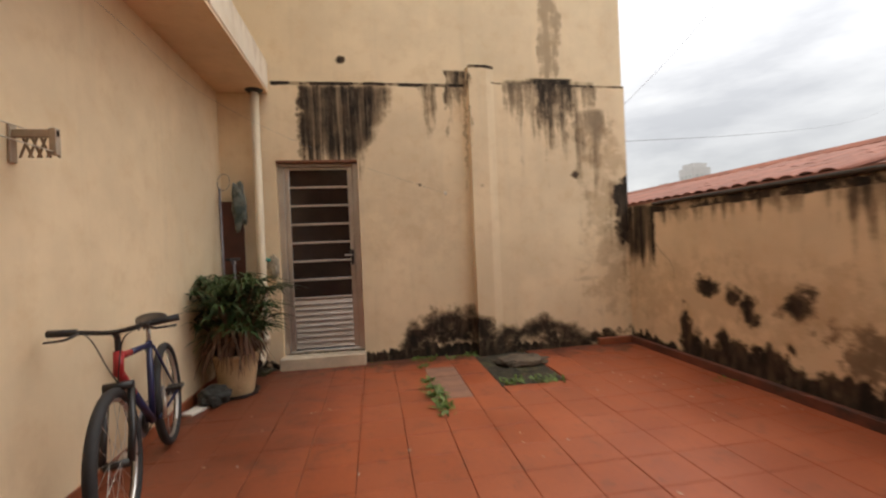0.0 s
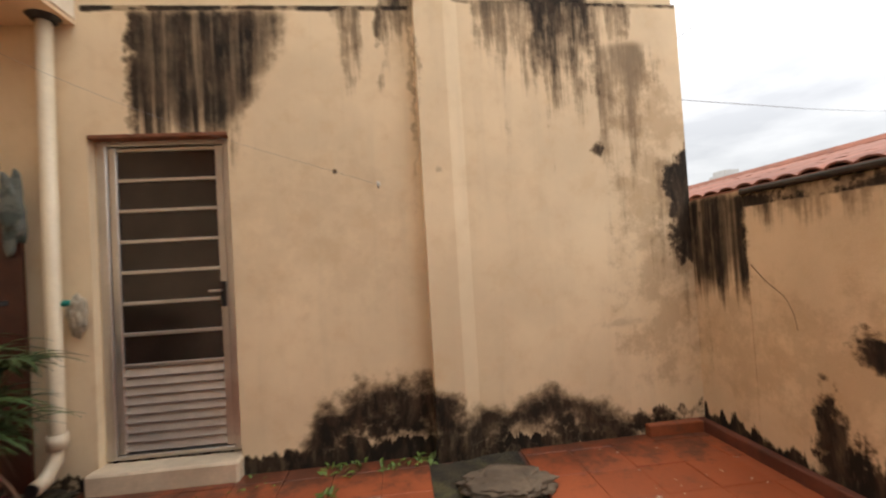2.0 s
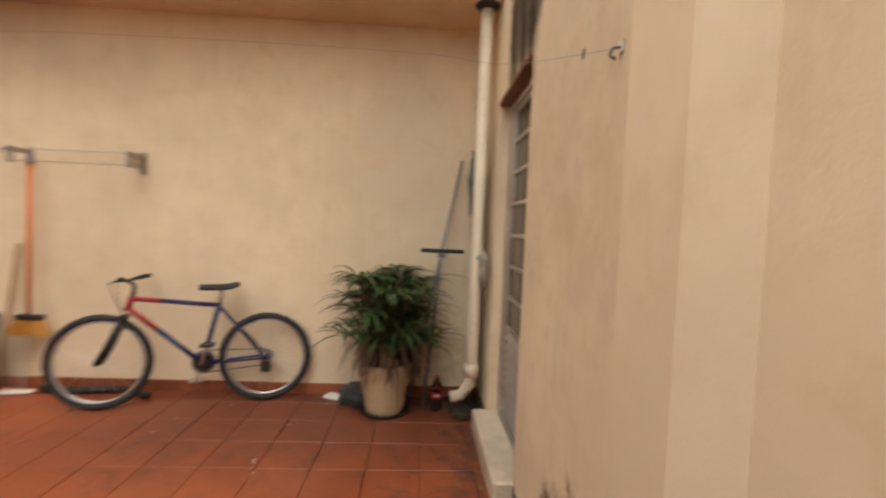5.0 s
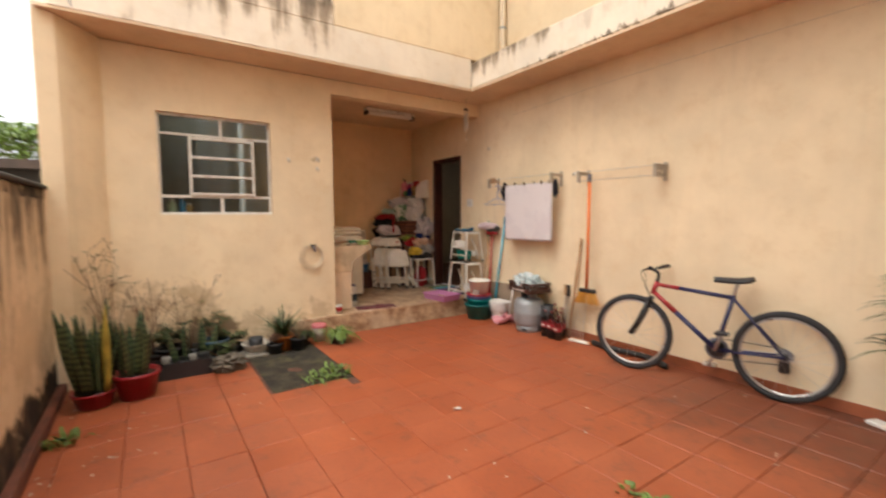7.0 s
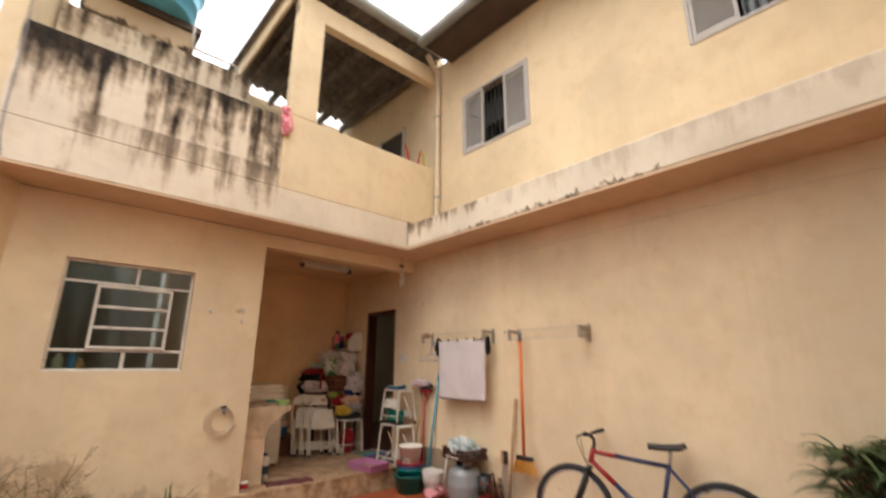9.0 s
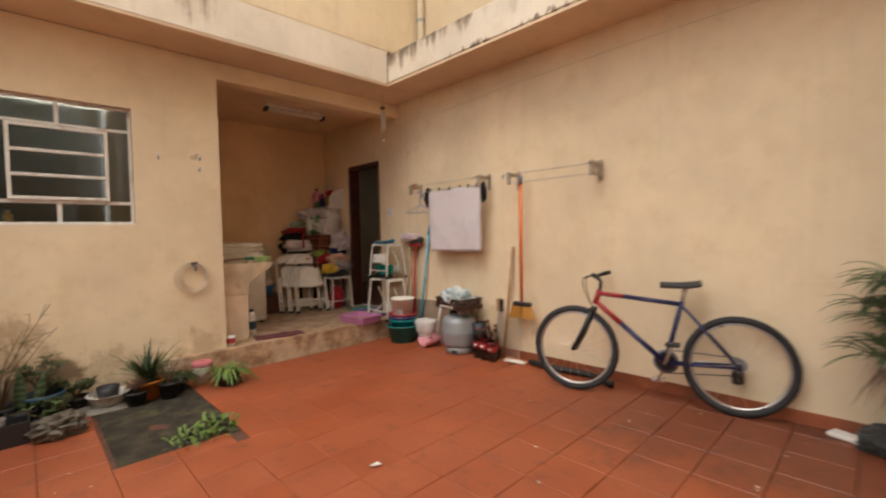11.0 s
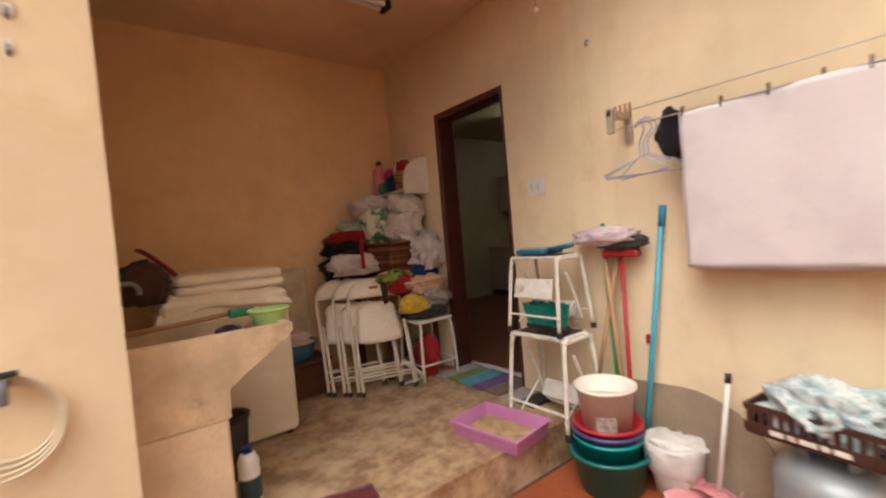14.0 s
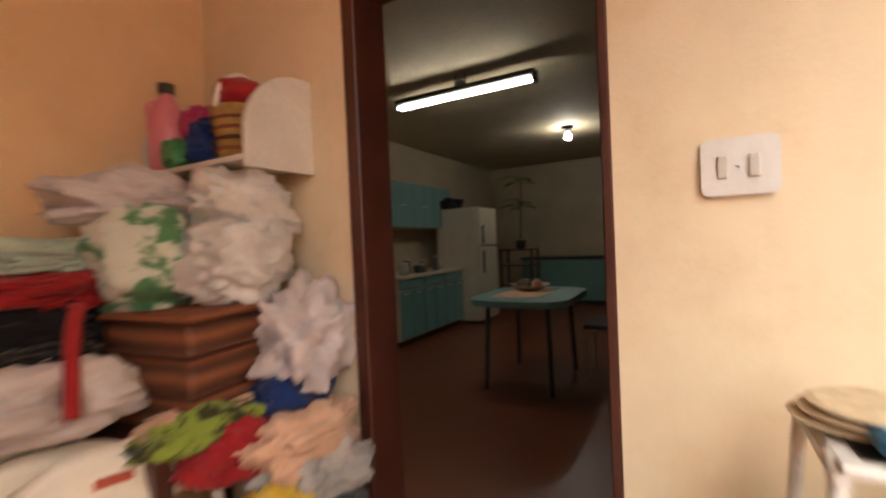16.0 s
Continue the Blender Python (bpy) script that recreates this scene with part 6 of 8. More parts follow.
def wheel(b, x, rear):
    w = part("wheel", ring(0.282, 0.011, x=x, z=0.333), M_rim, b, "bright metal rim", True)
    part("tyre", ring(0.309, 0.025, 56, 10, x, 0.333), M_rub, w, "black rubber tyre", True)
    for k in range(18):
        a = 2 * math.pi * k / 18
        s = 0.022 if k % 2 else -0.022
        part("spoke", rod((x + 0.02 * math.cos(a + 1.2), s, 0.333 + 0.02 * math.sin(a + 1.2)), (x + 0.275 * math.cos(a), 0, 0.333 + 0.275 * math.sin(a)), 0.0012, seg=4), M_rim, w)
    part("hub", rod((x, -0.05, 0.333), (x, 0.05, 0.333), 0.02), M_dark, w, "", True)
    if rear:
        for k in range(4):
            part("sprocket", moved(lathe([(0.02, -0.0015), (0.05 - 0.007 * k, -0.0015), (0.05 - 0.007 * k, 0.0015), (0.02, 0.0015)], seg=20), pose(x, -0.028 - 0.006 * k, 0.333, 90)), M_bgrey, w)


def bicycle():
    b = thing("bicycle", "red and blue mountain bicycle leaning against the wall", "bicycle", 0, 0, 0)
    wheel(b, 0.0, True)
    wheel(b, 1.09, False)
    bb, seat, head_t, head_b = (0.44, 0, 0.30), (0.335, 0, 0.745), (0.90, 0, 0.80), (0.935, 0, 0.69)
    mid = lambda p, q, t: tuple(p[i] + (q[i] - p[i]) * t for i in range(3))
    part("head_tube", rod(head_b, head_t, 0.022), M_bred, b, "", True)
    t0, t1 = (0.345, 0, 0.725), (0.905, 0, 0.775)
    part("top_tube", rod(t0, mid(t0, t1, 0.68), 0.017), M_bblue, b, "dark blue tube", True)
    part("top_tube", rod(mid(t0, t1, 0.68), t1, 0.0172), M_bred, b, "red tube", True)
    d1 = (0.93, 0, 0.71)
    part("down_tube", rod(bb, mid(bb, d1, 0.62), 0.02), M_bblue, b, "dark blue tube", True)
    part("down_tube", rod(mid(bb, d1, 0.62), d1, 0.0202), M_bred, b, "red tube", True)
    part("seat_tube", rod(bb, seat, 0.017), M_bblue, b, "", True)
    for s in (-1, 1):
        part("chain_stay", rod((0.42, s * 0.03, 0.30), (0.0, s * 0.055, 0.333), 0.009), M_bblue, b, "", True)
        part("seat_stay", rod((0.34, s * 0.018, 0.72), (0.0, s * 0.055, 0.333), 0.008), M_bblue, b, "", True)
        part("fork_leg", tube([(0.955, s * 0.05, 0.63), (1.03, s * 0.055, 0.45), (1.09, s * 0.055, 0.333)], 0.016), M_dark, b, "black fork leg", True)
    part("fork_crown", rod((0.952, -0.06, 0.645), (0.952, 0.06, 0.645), 0.022), M_dark, b, "", True)
    part("seat_post", rod(seat, (0.315, 0, 0.84), 0.0125), M_alu, b, "", True)

    def sad(u, v):
        x = 0.215 + 0.26 * u
        w = 0.07 * max(0.0, 1 - 1.25 * u) ** 0.8 + 0.017
        a = (v - 0.5) * math.pi
        return Vector((x, w * math.sin(a), 0.835 + 0.045 * math.cos(a) ** 0.7 + 0.022 * (1 - u) ** 3))

    part("saddle", sheet(sad, 14, 12, thick=0.006), M_dark, b, "black saddle", True)
    part("stem", tube(smooth_line([(0.90, 0, 0.80), (0.895, 0, 0.87), (0.94, 0, 0.90)]), 0.014), M_dark, b, "", True)
    hb = part("handlebar", tube(smooth_line([(0.89, -0.25, 0.925), (0.925, -0.12, 0.915), (0.94, 0, 0.90), (0.925, 0.12, 0.915), (0.89, 0.25, 0.925)]), 0.0115), M_dark, b, "", True)
    for s in (-1, 1):
        part("grip", rod((0.91, s * 0.15, 0.918), (0.887, s * 0.265, 0.926), 0.017), M_rub, hb, "", True)
        part("brake_lever", tube(smooth_line([(0.92, s * 0.13, 0.92), (0.97, s * 0.17, 0.90), (0.945, s * 0.26, 0.895)]), 0.006), M_dark, hb, "", True)
        part("cable", tube(smooth_line([(0.93, s * 0.12, 0.91), (1.02, s * 0.06, 0.88), (0.99, s * 0.02, 0.74), (0.95, 0, 0.66)]), 0.003, seg=5), M_dark, hb)
    cr = part("crankset", moved(lathe([(0.02, -0.002), (0.085, -0.002), (0.085, 0.002), (0.02, 0.002)], seg=32), pose(0.44, -0.045, 0.30, 90)), M_bgrey, b, "", True)
    part("chainring", moved(lathe([(0.02, -0.002), (0.065, -0.002), (0.065, 0.002), (0.02, 0.002)], seg=32), pose(0.44, -0.035, 0.30, 90)), M_dark, cr)
    for s, a in ((-1, -70), (1, 110)):
        e = (0.44 + 0.165 * math.cos(radians(a)), s * 0.065, 0.30 + 0.165 * math.sin(radians(a)))
        part("crank_arm", rod((0.44, s * 0.06, 0.30), e, 0.011), M_alu, cr, "", True)
        part("pedal", box(e[0] - 0.045, e[0] + 0.045, e[1] + s * 0.01, e[1] + s * 0.095, e[2] - 0.012, e[2] + 0.012, bevel=0.004), M_alu if s < 0 else M_dark, cr)
    part("chain", tube([(0.44, -0.045, 0.385), (0.0, -0.035, 0.383), (-0.045, -0.035, 0.333), (0.0, -0.035, 0.285), (0.02, -0.035, 0.26), (0.44, -0.045, 0.216), (0.52, -0.045, 0.30)], 0.004, seg=5, closed=True), M_dark, b)
    part("derailleur", box(-0.03, 0.04, -0.06, -0.035, 0.20, 0.30, bevel=0.012), M_dark, b)
    return b


bk = bicycle()
bk.matrix_world = Matrix.Translation((-2.345, 2.90, F)) @ Matrix.Rotation(radians(-76.8), 4, "Z") @ Matrix.Rotation(radians(3), 4, "X") @ Matrix.Diagonal((1.0, 1.0, 1.01, 1))


# ---- plants ----
def blades(n, seed, length, width, spread, droop, bm=None, at=(0, 0, 0), rise=0.5, seg=5):
    """Narrow arching leaves out of one point."""
    rg = random.Random(seed)
    own = bmesh.new()
    for k in range(n):
        a = rg.uniform(0, 6.283)
        L = length * rg.uniform(0.6, 1.15)
        out, up = spread * rg.uniform(0.3, 1.1), rise * rg.uniform(0.7, 1.3)
        d = Vector((math.cos(a), math.sin(a), 0))
        s = Vector((-math.sin(a), math.cos(a), 0))
        prev = None
        base = Vector(at) + d * rg.uniform(0, 0.03)
        for i in range(seg + 1):
            t = i / seg
            c = base + d * (L * out * t) + Vector((0, 0, L * (up * t - droop * t * t)))
            w = width * math.sin(math.pi * min(0.97, 0.12 + 0.85 * t)) * 0.5
            cur = (own.verts.new(c - s * w), own.verts.new(c + Vector((0, 0, -w * 0.35))), own.verts.new(c + s * w))
            if prev:
                own.faces.new((prev[0], prev[1], cur[1], cur[0]))
                own.faces.new((prev[1], prev[2], cur[2], cur[1]))
            prev = cur
    return merge(bm, own)


M_pot = plain("cream_ceramic_pot", (0.58, 0.42, 0.24), 0.6, 0.15, 5, 60, 0.15, dirt=(0.30, 0.20, 0.10))
pt = thing("potted_palm", "bushy dark green palm in a ribbed cream pot", "plant", -2.20, 3.83, 0.0)
prof = [(0, 0.0), (0.135, 0.0)] + [(0.14 + 0.045 * k / 16 + (0.004 if k % 2 else 0), 0.03 + 0.30 * k / 16) for k in range(17)] + [(0.195, 0.345), (0.195, 0.375), (0.175, 0.375), (0.165, 0.30), (0, 0.30)]
part("pot", lathe(prof, seg=36), M_pot, pt, "ribbed cream pot", True)
part("saucer", lathe([(0, 0.0), (0.17, 0.0), (0.19, 0.03), (0.18, 0.03), (0.16, 0.008), (0, 0.008)], seg=30), M_dark, pt, "dark wet saucer", True)
part("soil", lathe([(0.168, 0.31), (0.08, 0.32), (0, 0.325)], seg=20), M_dirt, pt)
bm = bmesh.new()
rg = random.Random(8)
for k in range(76):
    a, rr, h = rg.uniform(0, 6.283), rg.uniform(0.05, 0.34), rg.uniform(0.20, 0.74)
    tube(smooth_line([(0.05 * math.cos(a), 0.05 * math.sin(a), 0.3), (rr * 0.5 * math.cos(a), rr * 0.5 * math.sin(a), 0.3 + h * 0.6), (rr * math.cos(a), rr * math.sin(a), 0.32 + h)], 3), 0.006, bm, 5)
    if k == 0:
        fan = bmesh.new()
    blades(17, 200 + k, 0.36, 0.023, 0.85, 0.50, fan, (rr * math.cos(a), rr * math.sin(a), 0.30 + h), 0.45)
part("stem", bm, M_deadleaf, pt)
part("crown", fan, M_leaf, pt, "dense narrow dark green leaves")
bm = bmesh.new()
for k in range(40):
    a = rg.uniform(0, 6.283)
    blades(7, 300 + k, 0.33, 0.024, 0.7, 1.0, bm, (0.13 * math.cos(a), 0.13 * math.sin(a), rg.uniform(0.42, 0.66)), 0.15)
part("dry_leaves", bm, M_deadleaf, pt, "dry brown hanging leaves")


def pot_plant(label, x, y, z, pr, ph, potm, build, cat="plant"):
    g = thing("potted_plant", label, cat, x, y, z)
    part("pot", lathe([(0, 0), (pr * 0.75, 0), (pr, ph * 0.88), (pr * 1.08, ph * 0.88), (pr * 1.08, ph), (pr * 0.95, ph), (pr * 0.9, ph * 0.85), (0, ph * 0.83)], seg=24), potm, g, "", True)
    part("soil", lathe([(pr * 0.9, ph * 0.86), (0, ph * 0.90)], seg=16), M_dirt, g)
    build(g, ph * 0.86)
    return g


M_terra = plain("orange_plastic_pot", (0.55, 0.17, 0.03), 0.4, 0.12)
M_redpot = plain("dark_red_pot", (0.26, 0.012, 0.02), 0.35, 0.1)
M_blackpot = plain("black_plastic_pot", (0.02, 0.02, 0.022), 0.5, 0.2)
M_bluepot = plain("dark_blue_pot", (0.02, 0.06, 0.10), 0.45, 0.2)
M_sans = Net("banded_green_leaf")
_w2 = M_sans.node("ShaderNodeTexWave", Scale=7.0, Distortion=4.0)
_w2.bands_direction = "Z"
M_sans.link(M_sans.coord(), _w2.inputs["Vector"])
M_sans.color(M_sans.mix(_w2.outputs["Fac"], (0.02, 0.04, 0.02), (0.085, 0.12, 0.05)))
M_sans.rough(0.45)
M_sans = M_sans.m
M_sansy = plain("yellow_edged_leaf", (0.45, 0.34, 0.06), 0.45, 0.3, 8)


def sansevieria(n, seed, h, yellow=0.12):
    def build(g, z):
        rg = random.Random(seed)
        for k in range(n):
            a, r0 = rg.uniform(0, 6.283), rg.uniform(0.01, 0.10)
            L, ln, w, tw = h * rg.uniform(0.65, 1.1), rg.uniform(0.0, 0.25), rg.uniform(0.028, 0.04), rg.uniform(0, 3)

            def f(u, v):
                c = Vector((math.cos(a), math.sin(a), 0)) * (r0 + ln * L * u)
                s = Vector((math.cos(a + tw), math.sin(a + tw), 0))
                return c + s * (v - 0.5) * 2 * w * math.sin(math.pi * (0.22 + 0.76 * u)) + Vector((0, 0, z + L * u))

            part("leaf", sheet(f, 8, 3, thick=0.005), M_sansy if rg.random() < yellow else M_sans, g, "", True)
    return build


def grassy(n, seed, L, w, spread, droop, rise, m):
    def build(g, z):
        part("crown", blades(n, seed, L, w, spread, droop, None, (0, 0, z), rise), m, g)
    return build


def shrub(seed, h, spread, leaves, m, lw=0.035, tl=0.05):
    def build(g, z):
        rg = random.Random(seed)
        br, lf = bmesh.new(), bmesh.new()
        for k in range(9):
            a = rg.uniform(0, 6.283)
            L = h * rg.uniform(0.6, 1.0)
            pts = [(0, 0, z), (spread * 0.3 * math.cos(a), spread * 0.3 * math.sin(a), z + L * 0.5), (spread * rg.uniform(0.5, 1) * math.cos(a + 0.3), spread * rg.uniform(0.5, 1) * math.sin(a + 0.3), z + L)]
            line = smooth_line(pts, 5)
            tube(line, 0.005, br, 5, taper=0.0015)
            for j in range(3):
                p = line[rg.randrange(4, len(line))]
                q = p + Vector((rg.uniform(-1, 1), rg.uniform(-1, 1), rg.uniform(0.2, 1.2))) * h * 0.16
                tube([p, q], 0.002, br, 4)
                for i in range(leaves):
                    blades(1, rg.randrange(10 ** 6), tl, lw, 0.8, 0.3, lf, tuple(p + (q - p) * rg.random()), 0.4, 3)
        part("twig", br, M_deadleaf, g)
        if leaves:
            part("crown", lf, m, g)
    return build


pot_plant("dark snake plant with yellow edged leaves in a pot", 1.86, 0.05, 0.0, 0.13, 0.12, M_redpot, sansevieria(30, 21, 0.62))
pot_plant("snake plant in a dark red plastic pot", 1.60, 0.02, 0.0, 0.15, 0.20, M_redpot, sansevieria(12, 22, 0.50))
pot_plant("tall thin shrub with sparse leaves by the wall", 1.78, -0.42, 0.0, 0.13, 0.18, M_blackpot, shrub(23, 0.95, 0.22, 2, M_leaf))
pot_plant("bare twiggy shrub in a black pot", 1.50, -0.62, 0.0, 0.12, 0.16, M_blackpot, shrub(24, 0.80, 0.30, 0, M_leaf))
pot_plant("bare twiggy shrub beside the wall", 1.20, -0.66, 0.0, 0.11, 0.15, M_blackpot, shrub(25, 0.62, 0.26, 1, M_leaf2, 0.02))
pot_plant("small dark bushy plant in a blue pot", 0.99, -0.62, 0.0, 0.12, 0.20, M_bluepot, shrub(26, 0.30, 0.16, 9, M_leaf, 0.02, 0.07))
pot_plant("low dark plant in a black pot", 0.98, -0.34, 0.0, 0.09, 0.08, M_blackpot, shrub(27, 0.14, 0.14, 7, M_leaf, 0.03, 0.06))
pot_plant("spiky succulent in a black pot", 1.24, -0.40, 0.0, 0.09, 0.12, M_blackpot, sansevieria(4, 28, 0.34, 0))
pot_plant("grassy green plant in an orange pot", 0.36, -0.58, 0.0, 0.105, 0.15, M_terra, grassy(110, 29, 0.46, 0.016, 0.55, 0.35, 0.75, M_leaf))
pot_plant("trailing dark plant beside the orange pot", 0.16, -0.62, 0.0, 0.09, 0.12, M_blackpot, grassy(90, 30, 0.26, 0.03, 0.8, 0.75, 0.55, M_leaf))
pot_plant("pale green spider plant in a black pot", -0.20, -0.46, 0.0, 0.10, 0.10, M_blackpot, grassy(90, 31, 0.34, 0.026, 0.72, 0.75, 0.65, M_leaf2))
pot_plant("small brown plant in a dark pot", 0.46, -0.50, 0.0, 0.08, 0.10, M_blackpot, shrub(32, 0.12, 0.10, 6, M_deadleaf, 0.02, 0.05))
pot_plant("low black pot with a bent dry stalk", 0.24, -0.46, 0.0, 0.075, 0.13, M_blackpot, shrub(37, 0.20, 0.12, 1, M_deadleaf, 0.02, 0.06))
tr2 = thing("planter_box", "long black plastic planter by the wall", "planter", 1.42, -0.30, 0.0)
M_bp = M_blackpot
for a, b, c, d_, e0, e1 in ((-0.36, 0.36, -0.085, -0.075, 0, 0.14), (-0.36, 0.36, 0.075, 0.085, 0, 0.14), (-0.36, -0.35, -0.075, 0.075, 0, 0.14), (0.35, 0.36, -0.075, 0.075, 0, 0.14), (-0.35, 0.35, -0.075, 0.075, 0, 0.10)):
    part("side" if e1 > 0.1 else "soil", box(a, b, c, d_, e0, e1), M_bp if e1 > 0.1 else M_dirt, tr2)
for x, y, r, lab in ((1.40, -0.30, 0.035, "grimy plastic cup half sunk in the planter"), (1.20, -0.28, 0.03, "small clear cup in the planter")):
    g = thing("cup", lab, "cup", x, y, F + 0.09)
    part("cup", lathe([(0, 0), (r * 0.8, 0), (r, 0.09), (r * 0.93, 0.09), (r * 0.75, 0.006), (0, 0.006)], seg=16), plain("grimy_cup", (0.22, 0.20, 0.17), 0.5, 0.4, 20), g, "", True)
pot_plant("dark leafy plant in a black pot by the wall", 1.36, -0.58, 0.0, 0.12, 0.20, M_blackpot, shrub(33, 0.24, 0.20, 10, M_leaf, 0.03, 0.09))
pot_plant("dark trailing plant near the planter", 0.80, -0.70, 0.0, 0.08, 0.10, M_blackpot, shrub(34, 0.16, 0.14, 9, M_leaf, 0.03, 0.07))
pot_plant("dark broad leaf in a small pot", 1.10, -0.50, 0.0, 0.08, 0.14, M_blackpot, sansevieria(3, 35, 0.26, 0))
g = thing("stone_slab", "flat grey stone slab under the plant bowl", "stone", 0.66, -0.60, 0.0)
part("slab", lump(0.22, 0.15, 0.03, 36, 0.2, 2, 3, at=(0, 0, 0.0), flat=-0.01), M_conc, g, "", True)
pile("rubble", "grimy stones heaped beside the planter", "stone", 0.92, -0.20, F, (0.13, 0.10), 0.12, plain("grimy_stone", (0.14, 0.115, 0.085), 0.95, 0.4, 9, 60, 0.5, dirt=(0.05, 0.04, 0.03)), 181, rough=0.5, freq=5)
g = thing("plant_bowl", "shallow white bowl holding a small black pot", "bowl", 0.62, -0.60, F + 0.028)
part("bowl", lathe([(0, 0.0), (0.09, 0.0), (0.135, 0.075), (0.14, 0.08), (0.13, 0.08), (0.085, 0.012), (0, 0.012)], seg=28), M_rust_white, g, "", True)
part("inner_pot", lathe([(0, 0.012), (0.06, 0.012), (0.075, 0.13), (0.068, 0.13), (0.06, 0.10), (0, 0.10)], seg=18), M_blackpot, g, "small black pot", True)
g = thing("paint_tin", "white plastic pot with a pink rim", "pot", -0.06, -0.68, 0.0)
part("can", lathe([(0, 0), (0.065, 0), (0.075, 0.15)], seg=20), M_white, g, "", True)
part("rim", lathe([(0.076, 0.145), (0.082, 0.15), (0.08, 0.185), (0.065, 0.18), (0, 0.16)], seg=20), plain("pink_plastic", (0.62, 0.18, 0.20), 0.4), g, "pink rim", True)

# ---- things along the west wall ----
b = thing("bucket_stack", "stack of teal, blue, red and white plastic buckets", "bucket", -2.20, -0.48, 0.0)
for nm, z, r0, r1, h, c, lab in (("basin", 0.0, 0.145, 0.185, 0.20, (0.01, 0.14, 0.13), "dark teal basin"), ("bucket", 0.10, 0.12, 0.155, 0.17, (0.0, 0.26, 0.27), "teal bucket"), ("bucket", 0.20, 0.12, 0.16, 0.11, (0.09, 0.07, 0.20), "violet blue bucket"), ("bucket", 0.25, 0.12, 0.158, 0.09, (0.40, 0.02, 0.03), "red bucket"), ("tub", 0.27, 0.110, 0.137, 0.25, (0.80, 0.74, 0.64), "white translucent tub")):
    part(nm, lathe([(0, z), (r0, z), (r1, z + h - 0.015), (r1 + 0.012, z + h - 0.015), (r1 + 0.012, z + h), (r1 - 0.006, z + h), (r0 - 0.006, z + 0.012), (0, z + 0.012)], seg=32), plain("bucket_plastic", c, 0.35, 0.08, 4, 40, 0.03), b, lab, True)
part("powder", lathe([(0.126, 0.44), (0.06, 0.447), (0, 0.445)], seg=24), plain("washing_powder", (0.70, 0.62, 0.50), 0.9), b, "pale powder in the tub", True)
part("label", sheet(lambda u, v: Vector((0.132 * math.cos(0.2 + 0.7 * u), 0.132 * math.sin(0.2 + 0.7 * u), 0.32 + 0.08 * v)), 8, 2, thick=0.002), plain("grey_label_bars", (0.35, 0.28, 0.24), 0.6, 0.5, 40), b)
b = thing("bucket", "white bucket lined with a plastic bag", "bucket", -2.36, -0.24, 0.0)
part("body", lathe([(0, 0), (0.085, 0), (0.125, 0.24), (0.118, 0.24), (0.08, 0.01), (0, 0.01)], seg=26), M_rust_white, b, "", True)
part("bag", lathe([(0.112, 0.232), (0.122, 0.262), (0.136, 0.255), (0.133, 0.21), (0.128, 0.17), (0.121, 0.125), (0.116, 0.12)], seg=40), M_bagw, b, "white plastic bag folded over the rim", True)
part("stuffing", lump(0.112, 0.112, 0.035, 141, 0.5, 4, 4, at=(0, 0, 0.232)), M_bagw, b, "crumpled white plastic filling the bucket", True)
b = thing("dustpan", "pink long-handled dustpan standing by the wall", "dustpan", -2.29, -0.06, 0.0, rz=-20)
M_pinkp = plain("pink_dustpan", (0.60, 0.24, 0.26), 0.4, 0.08)
part("pan", sheet(lambda u, v: Vector((0.13 - 0.20 * v, (0.135 - 0.035 * v) * (2 * u - 1), 0.006 + 0.075 * v ** 2 * (0.4 + 0.6 * abs(2 * u - 1) ** 3) + 0.065 * abs(2 * u - 1) ** 5)), 17, 8, thick=0.004), M_pinkp, b, "", True)
part("back", sheet(lambda u, v: Vector((-0.07 - 0.015 * v, 0.10 * (2 * u - 1), 0.02 + (0.085 - 0.03 * (2 * u - 1) ** 2) * v)), 9, 4, thick=0.004), M_pinkp, b, "", True)
part("hood", sheet(lambda u, v: Vector((-0.08 + 0.09 * v, 0.10 * (2 * u - 1), 0.10 - 0.028 * (2 * u - 1) ** 2 + 0.004 * v)), 9, 4, thick=0.004), M_pinkp, b, "", True)
part("handle", rod((-0.05, 0.0, 0.08), (-0.13, 0.01, 0.57), 0.011), M_white, b, "", True)
part("cap", rod((-0.13, 0.01, 0.57), (-0.136, 0.01, 0.61), 0.014), M_dark, b, "", True)

# gas cylinder, crate, cloth
M_gas = plain("silver_cylinder_paint", (0.33, 0.35, 0.36), 0.42, 0.12, 5, 50, 0.08, metal=0.25)
b = thing("gas_cylinder", "silver painted gas cylinder on a ring foot", "gas cylinder", -2.30, 0.36, 0.0)
part("body", lathe([(0, 0.05), (0.12, 0.055), (0.165, 0.08), (0.18, 0.12), (0.18, 0.215), (0.1825, 0.222), (0.18, 0.229), (0.18, 0.325), (0.172, 0.355), (0.150, 0.382), (0.10, 0.402), (0, 0.415)], seg=44), M_gas, b, "", True)
part("foot_ring", lathe([(0.135, 0.0), (0.15, 0.0), (0.152, 0.075), (0.137, 0.075)], seg=36), M_gas, b, "", True)
for k in range(3):
    a = k * 2.094 + 0.4
    part("slot", moved(box(-0.03, 0.03, -0.004, 0.004, 0.02, 0.045), pose(0.151 * math.cos(a), 0.151 * math.sin(a), 0, 0, 0, math.degrees(a) + 90)), M_dark, b)
part("collar", sheet(lambda u, v: Vector((0.095 * math.cos(0.6 + 5.0 * u), 0.095 * math.sin(0.6 + 5.0 * u), 0.39 + 0.085 * v)), 28, 2, thick=0.005), M_gas, b, "", True)
